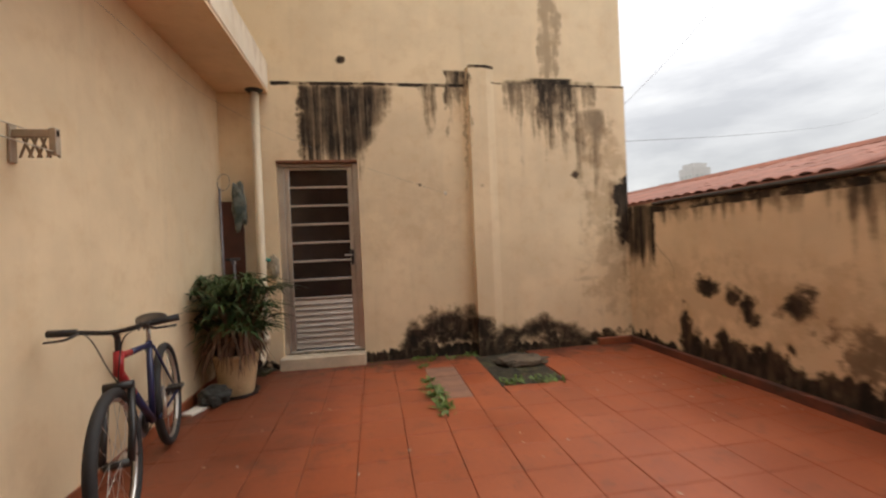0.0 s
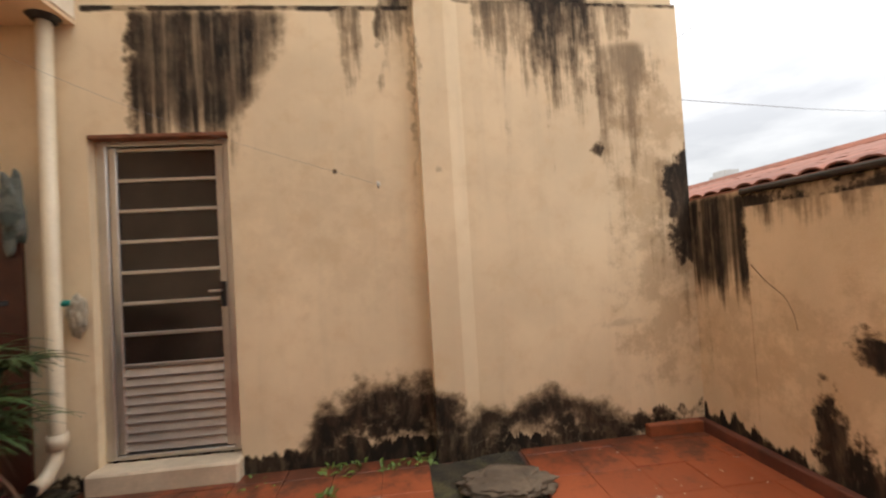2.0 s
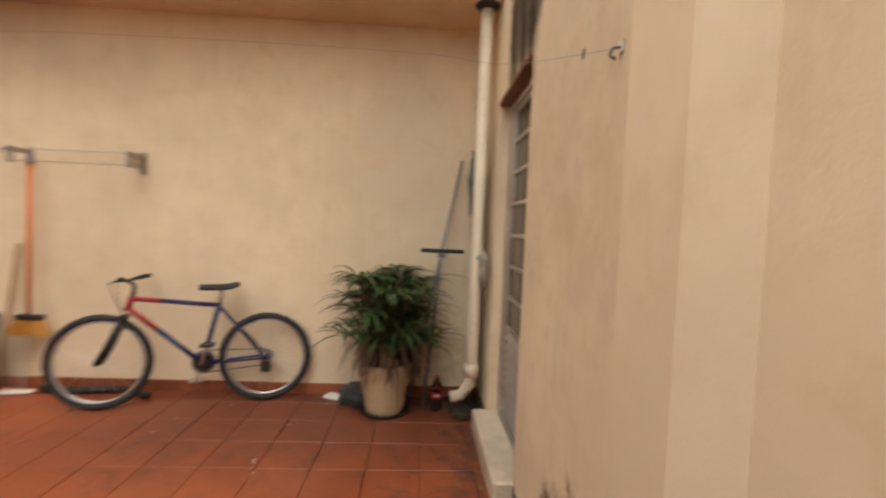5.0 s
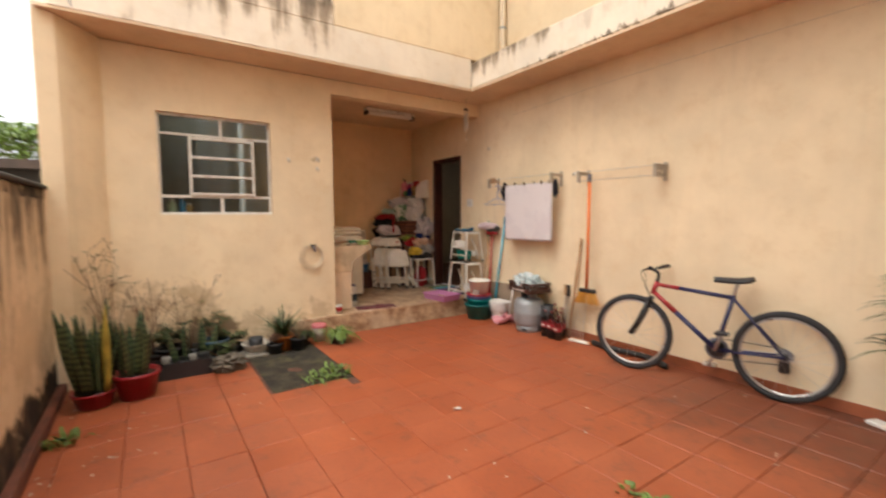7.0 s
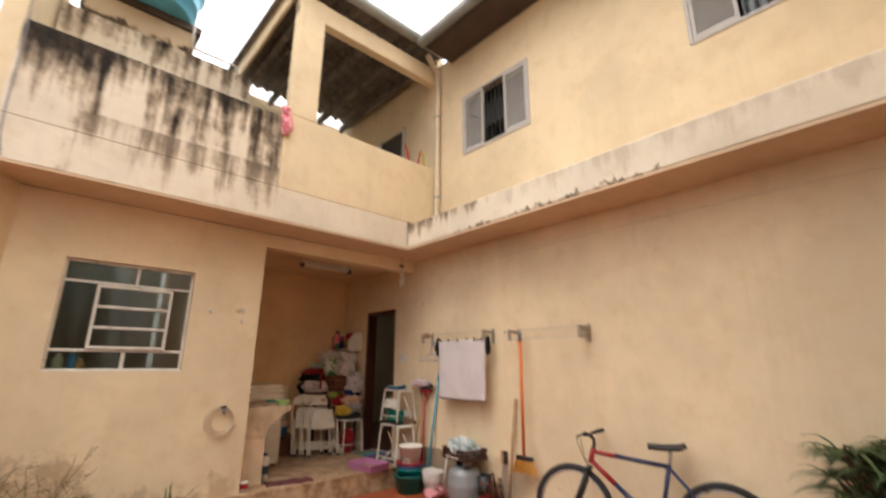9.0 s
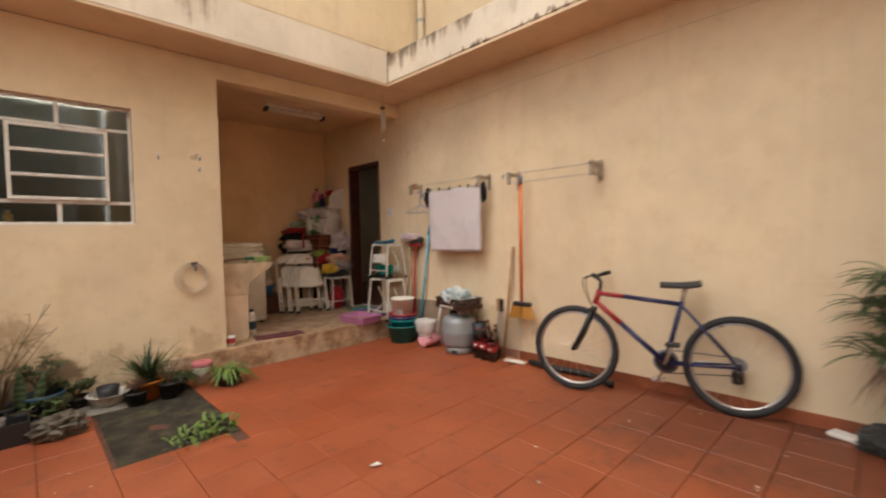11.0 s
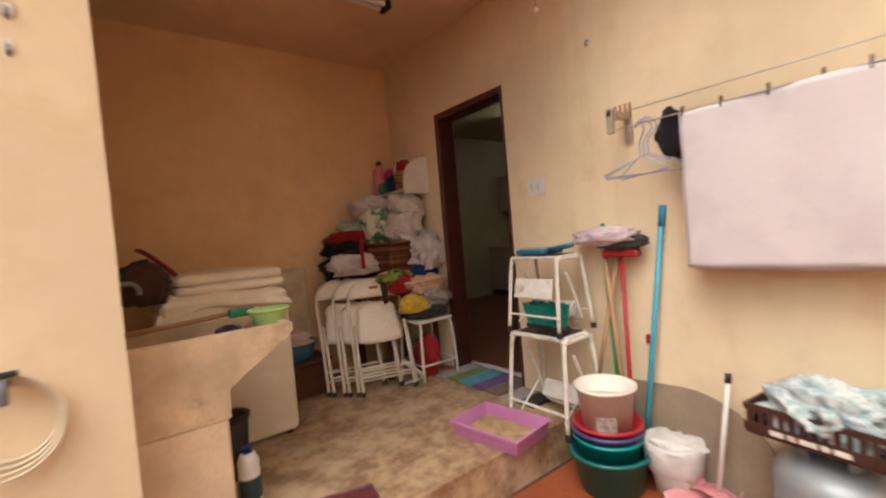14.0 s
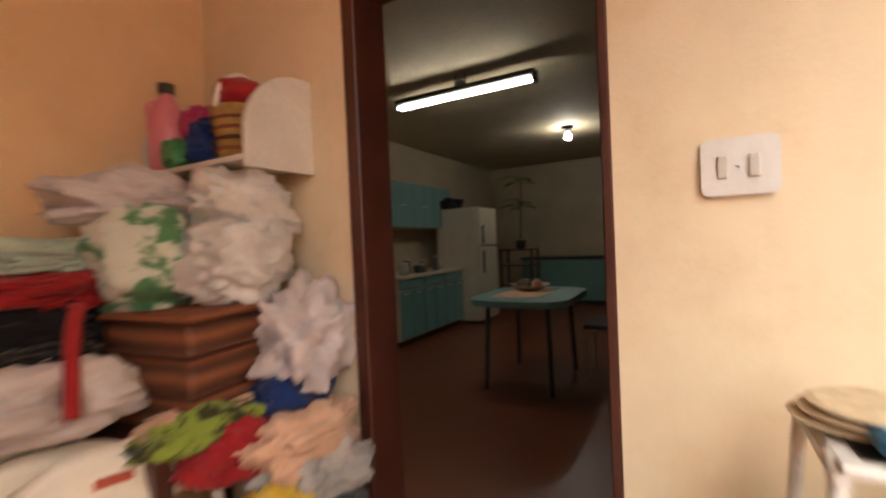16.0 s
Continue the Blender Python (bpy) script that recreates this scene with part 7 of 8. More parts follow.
part("valve", lathe([(0, 0.41), (0.022, 0.41), (0.022, 0.44), (0.012, 0.445), (0.012, 0.465), (0, 0.465)], seg=12), plain("brass", (0.45, 0.28, 0.08), 0.35, metal=0.9), b, "", True)
b = thing("fruit_crate", "dark brown slatted plastic crate on the gas cylinder", "crate", -2.30, 0.36, F + 0.476, rz=-8)
M_crate = plain("dark_brown_plastic", (0.055, 0.022, 0.014), 0.45, 0.25, 6, 50, 0.1)
part("base", box(-0.15, 0.15, -0.21, 0.21, 0, 0.012), M_crate, b)
for z0, z1 in ((0.012, 0.045), (0.095, 0.115)):
    for a0, a1, c0, c1 in ((-0.155, 0.155, -0.215, -0.205), (-0.155, 0.155, 0.205, 0.215), (-0.155, -0.145, -0.205, 0.205), (0.145, 0.155, -0.205, 0.205)):
        part("rail", box(a0, a1, c0, c1, z0, z1), M_crate, b)
for k in range(13):
    y = -0.19 + 0.38 * k / 12
    for x in (-0.15, 0.15):
        part("slat", box(x - 0.004, x + 0.004, y - 0.007, y + 0.007, 0.045, 0.095), M_crate, b)
for k in range(9):
    x = -0.13 + 0.26 * k / 8
    for y in (-0.21, 0.21):
        part("slat", box(x - 0.007, x + 0.007, y - 0.004, y + 0.004, 0.045, 0.095), M_crate, b)
for k, (y0_, y1_) in enumerate(((-0.13, -0.085), (-0.075, -0.05), (-0.04, 0.01), (0.02, 0.045), (0.055, 0.10))):
    part("mark", box(0.1555, 0.157, y0_, y1_, 0.017, 0.036), M_rust_white, b, "worn white lettering")
pile("cloth_heap", "pale printed cloth crumpled in the crate", "cloth", -2.29, 0.34, F + 0.49, (0.13, 0.16), 0.17, cloth("pale_print_cloth", (0.55, 0.57, 0.56), (0.33, 0.42, 0.42), 10, 30), 150, rough=0.5, freq=5)
b = thing("dark_pot", "black plastic pot behind the gas cylinder", "pot", -2.39, 0.57, 0.0)
part("body", lathe([(0, 0), (0.065, 0), (0.085, 0.33), (0.077, 0.33), (0.075, 0.01), (0, 0.01)], seg=22), M_blackpot, b, "", True)
M_cola = glass("dark_soda_glass", (0.10, 0.035, 0.02), 0.05)
M_clear = glass("clear_plastic_bottle", (0.92, 0.90, 0.86), 0.08)
M_lab = plain("red_bottle_label", (0.30, 0.012, 0.018), 0.4, 0.1)
M_cola2 = plain("dark_soda", (0.018, 0.010, 0.008), 0.15, 0.1)


def soda(x, y, full, h=0.31, cap=None):
    g = thing("soda_bottle", "plastic soda bottle with a red label" if full else "empty clear plastic bottle", "bottle", x, y, 0.0, "bottles by the wall")
    r = 0.048
    pr = [(0, 0), (r * 0.85, 0), (r, 0.02), (r * 0.96, h * 0.3), (r, h * 0.55), (r * 0.85, h * 0.68), (r * 0.36, h * 0.9), (r * 0.33, h * 0.96), (0, h * 0.96)]
    part("body", lathe(pr, seg=20), M_clear, g, "clear bottle", True)
    if full:
        part("drink", lathe([(0, 0.004), (r * 0.82, 0.004), (r * 0.95, 0.022), (r * 0.91, h * 0.3), (r * 0.94, h * 0.5), (0, h * 0.5)], seg=16), M_cola2, g, "dark drink", True)
    if full:
        part("label", lathe([(r * 1.0, h * 0.36), (r * 1.03, h * 0.37), (r * 1.03, h * 0.55), (r * 1.0, h * 0.56)], seg=20), M_lab, g, "red label", True)
        part("mark", sheet(lambda u, v: Vector((r * 1.035 * math.cos(-0.5 + u), r * 1.035 * math.sin(-0.5 + u), h * (0.43 + 0.06 * v))), 8, 2, thick=0.001), M_white, g, "", True)
    part("cap", lathe([(r * 0.38, h * 0.95), (r * 0.38, h), (0, h)], seg=12), cap or M_yelp, g)


M_yelp = plain("dull_red_cap", (0.22, 0.03, 0.02), 0.45)
for x, y, f_, h in ((-2.36, 0.72, True, 0.31), (-2.26, 0.66, True, 0.30), (-2.24, 0.77, True, 0.31), (-2.34, 0.82, True, 0.30), (-2.25, 0.86, True, 0.27), (-2.42, 0.66, False, 0.36), (-2.40, 0.78, False, 0.33)):
    soda(x, y, f_, h)
for k, (y, c) in enumerate(((0.765, M_wood), (0.805, M_dark))):
    g = thing("skewer", "barbecue skewer with a flat handle leaning on the wall", "skewer", -2.40, y, 0.0, "skewers")
    part("blade", rod((0, 0, 0), (-0.075, 0.0, 0.47), 0.004), M_alu, g)
    part("handle", moved(box(-0.012, 0.012, -0.02, 0.02, 0, 0.13, bevel=0.006), pose(-0.075, 0, 0.46)), c, g)
g = thing("grill_grate", "wire grill grate leaning on the wall", "grate", -2.44, 0.92, 0.0)
for k in range(17):
    z = 0.03 + 0.0256 * k
    part("wire", rod((0.03 - 0.14 * (z - 0.03), -0.14, z), (0.03 - 0.14 * (z - 0.03), 0.14, z), 0.0028, seg=5), M_alu, g)
for y in (-0.14, 0.14):
    part("side_rod", rod((0.034, y, 0.0), (-0.031, y, 0.47), 0.0035, seg=6), M_alu, g)
stick("stick", "plain wooden stick leaning on the wall", (-2.40, 0.88, 0.0), (-2.47, 0.97, 1.13), 0.014, M_wood)
g = thing("dustpan", "white plastic scoop lying on the floor", "scoop", -2.36, 1.05, 0.0)
part("scoop", moved(box(-0.035, 0.035, -0.12, 0.12, 0, 0.022, bevel=0.009), pose(0, 0, 0, 0, 0, 8)), M_rust_white, g)
g = thing("black_tube", "black plastic tube and torn strip along the wall", "tube", -2.40, 1.2, F + 0.03)
part("tube", tube(smooth_line([(0, 0, 0), (0.03, 0.25, 0), (-0.01, 0.6, 0), (0.10, 0.85, 0.0)]), 0.028), M_dark, g, "", True)
g = thing("orange_strip", "orange and white plastic strip on the floor", "strip", -2.42, 0.97, F + 0.012)
part("strip", tube([(0.02, -0.06, 0), (0.03, 0.25, 0)], 0.012), M_terra, g, "", True)

# wall racks
M_rack = plain("weathered_rack_wood", (0.40, 0.33, 0.25), 0.7, 0.2, 8)


def rack(y0, y1, z, label, lattice=False):
    g = thing("drying_rack", label, "drying rack", -2.5, (y0 + y1) / 2, z)
    L = (y1 - y0) / 2
    for s in (-1, 1):
        part("plate", box(0.002, 0.014, s * L - 0.02, s * L + 0.02, -0.08, 0.09, bevel=0.003), M_rack, g)
        part("arm", box(0.014, 0.19, s * L - 0.012, s * L + 0.012, 0.03, 0.065, bevel=0.003), M_rack, g)
        part("end_plate", box(0.16, 0.19, s * L - 0.016, s * L + 0.016, -0.05, 0.07, bevel=0.003), M_rack, g)
    if lattice:
        for k in range(4):
            x = 0.022 + 0.036 * k
            part("lattice_slat", sheet(lambda u, v: Vector((x + 0.046 * v - 0.006 + 0.012 * u, L + 0.022, -0.055 + 0.12 * v)), 2, 4, thick=0.003), M_rack, g)
            part("lattice_slat", sheet(lambda u, v: Vector((x + 0.046 * (1 - v) - 0.006 + 0.012 * u, L + 0.027, -0.055 + 0.12 * v)), 2, 4, thick=0.003), M_rack, g)
    for x in (0.06, 0.175):
        part("line", rod((x, -L, 0.068 if x < 0.1 else -0.035), (x, L, 0.068 if x < 0.1 else -0.035), 0.0035, seg=6), M_alu, g)
    return g


rack(1.04, 1.88, 1.73, "empty wall drying rack with two wires and a folding lattice", True)
rack(-0.42, 0.66, 1.75, "wall drying rack carrying a towel and shirts")
M_crate_peg = plain("dark_peg_wood", (0.10, 0.06, 0.035), 0.7)
M_towel = cloth("lilac_white_towel", (0.66, 0.60, 0.59), (0.61, 0.55, 0.55), 3)
g = thing("towel", "pale lilac towel pegged on the drying rack", "towel", -2.33, 0.285, 1.04)
part("towel", sheet(lambda u, v: Vector((0.012 * noise.noise((u * 4, v * 2, 5)) + 0.01 * math.sin(u * 9) * (1 - v), -0.385 + 0.77 * u + 0.008 * noise.noise((v * 5, u, 2)), 0.675 * v + 0.01 * noise.noise((u * 3, 0, 8)) * (1 - v))), 40, 30, thick=0.006), M_towel, g, "", True)
part("hem", sheet(lambda u, v: Vector((-0.015 + 0.01 * noise.noise((u * 4, v * 2, 15)), -0.37 + 0.75 * u, -0.012 + 0.5 * v)), 30, 6, thick=0.004), M_towel, g, "", True)
for y in (-0.37, -0.22, -0.06, 0.1, 0.22, 0.34):
    part("peg", box(-0.011, 0.011, y - 0.004, y + 0.004, 0.655, 0.70, bevel=0.002), M_crate_peg, g, "dark wooden clothes peg")
for y, s in ((-0.15, 0.065), (0.69, 0.034)):
    g = thing("dark_garment", "small black garment hanging on the rack", "garment", -2.36, y, 1.56)
    part("cloth", lump(0.025, s, 0.105, int(200 + y * 10), 0.3, 3, 4, at=(0, 0, 0.08)), M_blackc, g, "", True)
M_wire = plain("blue_hanger_wire", (0.36, 0.38, 0.50), 0.4)
for k in range(3):
    g = thing("coat_hanger", "thin blue wire coat hanger on the rack", "hanger", -2.36 + 0.02 * k, -0.30 + 0.03 * k, 1.51, "coat hangers", rz=[-30, 5, 25][k])
    part("wire", tube([(0, -0.20, -0.02), (0, 0.0, 0.06), (0, 0.20, -0.02), (0, 0.19, -0.03), (0, -0.19, -0.03)], 0.0032, seg=6, closed=True), M_wire, g, "", True)
    part("hook", tube(smooth_line([(0, 0, 0.06), (0, 0, 0.12), (0, 0.03, 0.16), (0, 0.04, 0.19), (0, 0.0, 0.225), (0, -0.03, 0.20)]), 0.0035, seg=6), M_wire, g, "", True)
for k in range(4):
    g = thing("clothes_peg", "spare wooden clothes peg on the rack", "peg", -2.34, -0.40 + 0.025 * k, 1.76, "spare pegs")
    part("peg", box(-0.008, 0.008, -0.004, 0.004, 0, 0.07, bevel=0.002), M_wood, g)

# orange broom hanging from the rack
g = thing("broom", "broom with an orange handle and yellow bristles hung on the rack", "broom", -2.36, 1.15, 0.40)
M_orange = plain("orange_pole", (0.72, 0.17, 0.03), 0.38, 0.06)
part("handle", rod((0, -0.01, 0.14), (0.0, 0.0, 1.28), 0.0165), M_orange, g, "", True)
part("cap", rod((0, 0.0, 1.28), (0, 0, 1.36), 0.021), M_bgrey, g, "", True)
part("block", box(-0.028, 0.028, -0.10, 0.10, 0.11, 0.155, bevel=0.012), M_dark, g, "black broom block")
bm = bmesh.new()
rgb = random.Random(5)
for k in range(150):
    y, x = rgb.uniform(-0.1, 0.1), rgb.uniform(-0.025, 0.025)
    rod((x, y, 0.115), (x * 1.6, y * 1.5, rgb.uniform(-0.01, 0.01)), 0.0035, 0.003, bm, 4)
part("bristles", bm, plain("yellow_bristle", (0.62, 0.30, 0.05), 0.6, 0.2, 60), g, "yellow orange bristles")

# wind chime at the porch corner
g = thing("wind_chime", "metal wind chime hanging under the balcony slab", "wind chime", -2.12, -0.66, 2.35)
part("cord", rod((0, 0, 0.40), (0, 0, 0.555), 0.002, seg=4), M_dark, g)
part("disc", lathe([(0, 0.39), (0.028, 0.39), (0.03, 0.41), (0, 0.415)], seg=14), M_darkwood, g)
for k in range(5):
    a = k * 1.257
    part("tube", rod((0.02 * math.cos(a), 0.02 * math.sin(a), 0.11 + 0.02 * k), (0.02 * math.cos(a), 0.02 * math.sin(a), 0.36), 0.009, seg=8), M_alu, g)
part("clapper_line", rod((0, 0, 0.02), (0, 0, 0.39), 0.0015, seg=4), M_dark, g)
part("sail", lathe([(0, 0), (0.016, 0.015), (0, 0.03)], seg=10), M_white, g)


# hooks, nails and the clothes line
def hook(x, y, z, facing):
    g = thing("wall_hook", "small rusty metal hook screwed in the wall", "hook", x, y, z, "wall hooks", rz=facing)
    part("plate", box(-0.012, 0.012, 0.0, 0.006, -0.015, 0.02, bevel=0.002), M_rust_white, g)
    part("bend", tube(smooth_line([(0, 0.004, 0), (0, 0.025, -0.003), (0, 0.032, -0.022), (0, 0.018, -0.03)]), 0.004, seg=6), M_bgrey, g, "", True)


hook(-0.155, -0.87, 1.98, 0)
hook(-0.15, -0.87, 1.88, 0)
hook(0.17, -0.87, 1.96, 0)
hook(-2.5, -0.62, 2.27, -90)
hook(-2.5, 0.85, 1.80, -90)
hook(-0.11, 4.56, 1.80, 180)
g = thing("clothes_line", "thin wire strung along the wall to the north hook", "wire", -2.46, 2.4, 2.66)
part("wire", tube(smooth_line([(0, -2.5, -0.04), (0.0, -1.2, 0.02), (0.0, 0.3, 0.04), (0.08, 1.6, 0.0), (1.0, 2.05, -0.4), (2.33, 2.13, -0.86)]), 0.0009, seg=5), M_bgrey, g)
for z in (0.99,):
    g = thing("hose", "coiled clear garden hose on a tap", "hose", -0.07, -0.87, z)
    part("tap", tube(smooth_line([(0, 0, 0), (0, 0.05, 0.0), (0, 0.08, -0.01), (0, 0.085, -0.05)]), 0.012), M_bgrey, g, "dull metal tap", True)
    part("tap_handle", box(-0.03, 0.03, 0.04, 0.055, 0.012, 0.028, bevel=0.004), M_dark, g)
    for k in range(4):
        part("coil", tube([((0.095 + 0.014 * k) * math.cos(t) + 0.008 * k, 0.012 + 0.01 * k, -0.115 + (0.10 + 0.013 * k) * math.sin(t)) for t in [i * 6.283 / 28 for i in range(28)]], 0.0045, closed=True), plain("pale_hose", (0.66, 0.54, 0.38), 0.35), g, "", True)

# bare cement patch leaning board by the brooms
g = thing("cement_board", "rounded grey board leaning on the wall", "board", -2.44, -0.22, 0.0)
own = bmesh.new()
ol = [(-0.42, 0.0), (0.40, 0.0), (0.40, 0.10)] + [(-0.02 + 0.42 * math.cos(a), 0.12 + 0.36 * math.sin(a)) for a in [k * math.pi / 20 for k in range(1, 12)]] + [(-0.42, 0.46)]
f = [own.verts.new((0.0, y, z)) for y, z in ol]
own.faces.new(f)
solid(own, 0.012)
part("board", moved(own, pose(0, 0, 0, 0, -4, 0)), plain("grey_brown_board", (0.30, 0.22, 0.15), 0.85, 0.2, 5, 50, 0.15), g)

# corner by the steel door: squeegees, mop, dark panel, bottles


def squeegee_head(g, v):
    part("blade", moved(box(-0.03, 0.015, -0.16, 0.17, 0.0, 0.03, bevel=0.006), Matrix.Translation(v)), M_rub, g, "wide black rubber blade")
    part("clamp", moved(box(-0.02, 0.012, -0.03, 0.03, -0.035, 0.0, bevel=0.004), Matrix.Translation(v)), M_bgrey, g)


stick("squeegee", "black squeegee turned up on a grey pole", (-2.26, 4.12, 0.0), (-2.30, 4.22, 1.19), 0.011, M_bgrey, squeegee_head)
stick("pole", "long grey pole leaning in the corner", (-2.32, 4.0, 0.0), (-2.45, 4.36, 1.92), 0.011, M_bgrey)
g = thing("wooden_panel", "narrow dark brown wooden panel leaning in the corner", "panel", -2.36, 4.50, 0.0)
part("panel", moved(box(-0.11, 0.10, -0.012, 0.012, 0, 1.80), pose(0, -0.01, 0, 1, 0, 0)), M_darkwood, g)
g = thing("rag", "grey green rag hanging on the dark panel", "cloth", -2.29, 4.44, 1.50)
part("fold", lump(0.07, 0.035, 0.22, 160, 0.4, 3, 4, at=(0, 0, 0.20)), cloth("grey_green_rag", (0.07, 0.085, 0.075), (0.14, 0.15, 0.13), 9), g, "", True)
g = thing("hanging_rag", "pale floor cloth with a teal tie hanging behind the downpipe", "cloth", -2.02, 4.50, 0.93)
part("fold", lump(0.05, 0.035, 0.11, 161, 0.4, 4, 4, at=(0.03, 0, 0.12)), cloth("pale_floor_cloth", (0.40, 0.34, 0.25), (0.28, 0.24, 0.18), 14), g, "", True)
part("tie", lump(0.035, 0.02, 0.018, 162, 0.3, 3, 3, at=(-0.03, -0.02, 0.20)), M_teal, g, "teal plastic tie", True)
g = thing("wire_coil", "thin coil of old wire hanging in the corner", "wire", -2.44, 4.46, 1.95)
part("loop", tube([(0.06 * math.cos(t), 0.03 * math.sin(t), 0.09 * math.sin(t)) for t in [i * 6.283 / 18 for i in range(18)]], 0.003, seg=5, closed=True), M_bgrey, g)
soda(-2.24, 4.22, True, 0.26, M_redp)
pile("rag", "dark rags and rubbish behind the palm pot", "cloth", -2.34, 3.62, 0.0, (0.12, 0.16), 0.13, M_char, 170)
g = thing("white_board", "white plastic strip lying beside the palm pot", "strip", -2.38, 3.52, 0.0, rz=-20)
part("strip", box(-0.05, 0.05, -0.18, 0.18, 0.0, 0.025, bevel=0.006), M_white, g)
pile("dead_leaves", "black wet leaf litter in the corner", "litter", -2.28, 4.42, 0.0, (0.20, 0.10), 0.05, M_dirt, 171, rough=0.6, freq=6)

# ---- soil openings, weeds and rubble ----
def soil_bed(name, x0, x1, y0, y1, label):
    g = thing(name, label, "soil bed", (x0 + x1) / 2, (y0 + y1) / 2, F - 0.012, kind="stuff")
    W, L = (x1 - x0) / 2, (y1 - y0) / 2
    part("soil", sheet(lambda u, v: Vector((-W + 2 * W * u, -L + 2 * L * v, 0.006 + 0.014 * noise.noise((u * 5, v * 7, x0)) * math.sin(math.pi * u) ** 0.5)), 30, 36, thick=0.004), M_dirt, g, "", True)
    return g


soil_bed("soil_bed", 0.05, 0.715, -0.82, 0.58, "square opening of dark mossy soil in the tiles")
soil_bed("soil_bed", 0.12, 0.72, 3.36, 4.54, "opening of dark wet soil against the wall")
rgw = random.Random(17)
for x, y, n, L, s in ((0.20, 0.42, 60, 0.13, 0.16), (0.30, 0.52, 40, 0.11, 0.14), (0.12, 0.30, 30, 0.12, 0.10), (0.24, 3.46, 40, 0.12, 0.10), (0.56, 3.42, 46, 0.11, 0.14), (-0.47, 3.30, 50, 0.15, 0.05), (-0.46, 3.02, 46, 0.14, 0.05), (-0.47, 3.16, 26, 0.11, 0.05), (-0.48, 3.48, 30, 0.11, 0.05), (-0.50, 3.68, 26, 0.11, 0.05), (-0.46, 2.86, 18, 0.09, 0.04), (-0.50, 4.15, 20, 0.11, 0.05), (-0.42, 4.46, 26, 0.12, 0.12), (0.05, 4.48, 26, 0.12, 0.14), (-0.15, 4.40, 14, 0.10, 0.06), (2.0, 0.62, 36, 0.2, 0.10), (2.0, 3.0, 16, 0.08, 0.10), (-1.05, 4.46, 16, 0.07, 0.2)):
    g = thing("weed", "small green weed growing in a gap", "weed", x, y, 0.0, kind="stuff")
    bm = bmesh.new()
    for k in range(n):
        blades(1, rgw.randrange(10 ** 6), L, 0.022, 0.6, 0.5, bm, (rgw.uniform(-s, s), rgw.uniform(-s, s) * 0.7, -0.005), 0.7, 3)
    part("leaves", bm, M_leaf2, g)
pile("rubble", "dark grey lump of broken concrete on the soil", "stone", 0.55, 4.05, F - 0.01, (0.25, 0.18), 0.06, plain("damp_stone", (0.13, 0.095, 0.065), 0.95, 0.35, 6, 60, 0.5), 180, rough=0.35, freq=4)
g = thing("paper_scrap", "small white scrap of paper on the tiles", "paper", -0.30, 1.62, 0.0)
part("paper", sheet(lambda u, v: Vector((-0.03 + 0.06 * u, -0.02 + 0.04 * v, 0.004 + 0.012 * u * v)), 4, 4, thick=0.001), M_white, g)
g = thing("leaf_litter", "tiny fallen petals and leaf bits on the tiles", "litter", 0, 0, 0.0, kind="stuff")
bm = bmesh.new()
for k in range(130):
    if k % 3 == 0:
        x, y = rgw.uniform(1.2, 2.05), rgw.uniform(2.2, 4.4)
    elif k % 3 == 1:
        x, y = rgw.uniform(1.5, 2.05), rgw.uniform(-0.2, 1.2)
    else:
        x, y = rgw.uniform(-2.3, 2.0), rgw.uniform(0, 4.4)
    s, a = rgw.uniform(0.004, 0.012), rgw.uniform(0, 6.28)
    vs = [bm.verts.new((x + s * math.cos(a + q) * (1.6 if q in (0, 3.14) else 0.7), y + s * math.sin(a + q) * (1.6 if q in (0, 3.14) else 0.7), 0.003 + 0.003 * (q > 3))) for q in (0, 1.57, 3.14, 4.71)]
    bm.faces.new(vs)
solid(bm, 0.001)
part("bits", bm, plain("pale_petals", (0.55, 0.42, 0.34), 0.9, 0.3, 2), g)

# cables and distance
for k, (p0, p1, sag) in enumerate((((2.12, 4.7, 2.78), (16.0, 15.0, 15.0), 0.6), ((2.12, 4.75, 2.42), (60.0, 40.0, 17.0), 1.2))):
    g = thing("overhead_cable", "thin dark cable crossing the sky", "cable", *p0)
    v = Vector(p1) - Vector(p0)
    part("cable", tube([v * t + Vector((0, 0, -4 * sag * t * (1 - t))) for t in [i / 16 for i in range(17)]], 0.004, seg=5), M_bgrey, g)
g = thing("hanging_cable", "thin dark cable hanging down the front of the parapet", "cable", 1.72, -0.35, 2.0)
part("cable", tube(smooth_line([(0.35, -1.4, 5.2), (0.28, -0.2, 3.0), (0.22, 0.0, 2.0), (0.20, 0.02, 1.2), (0.16, 0.03, 0.93)]), 0.006, seg=5), M_bgrey, g)

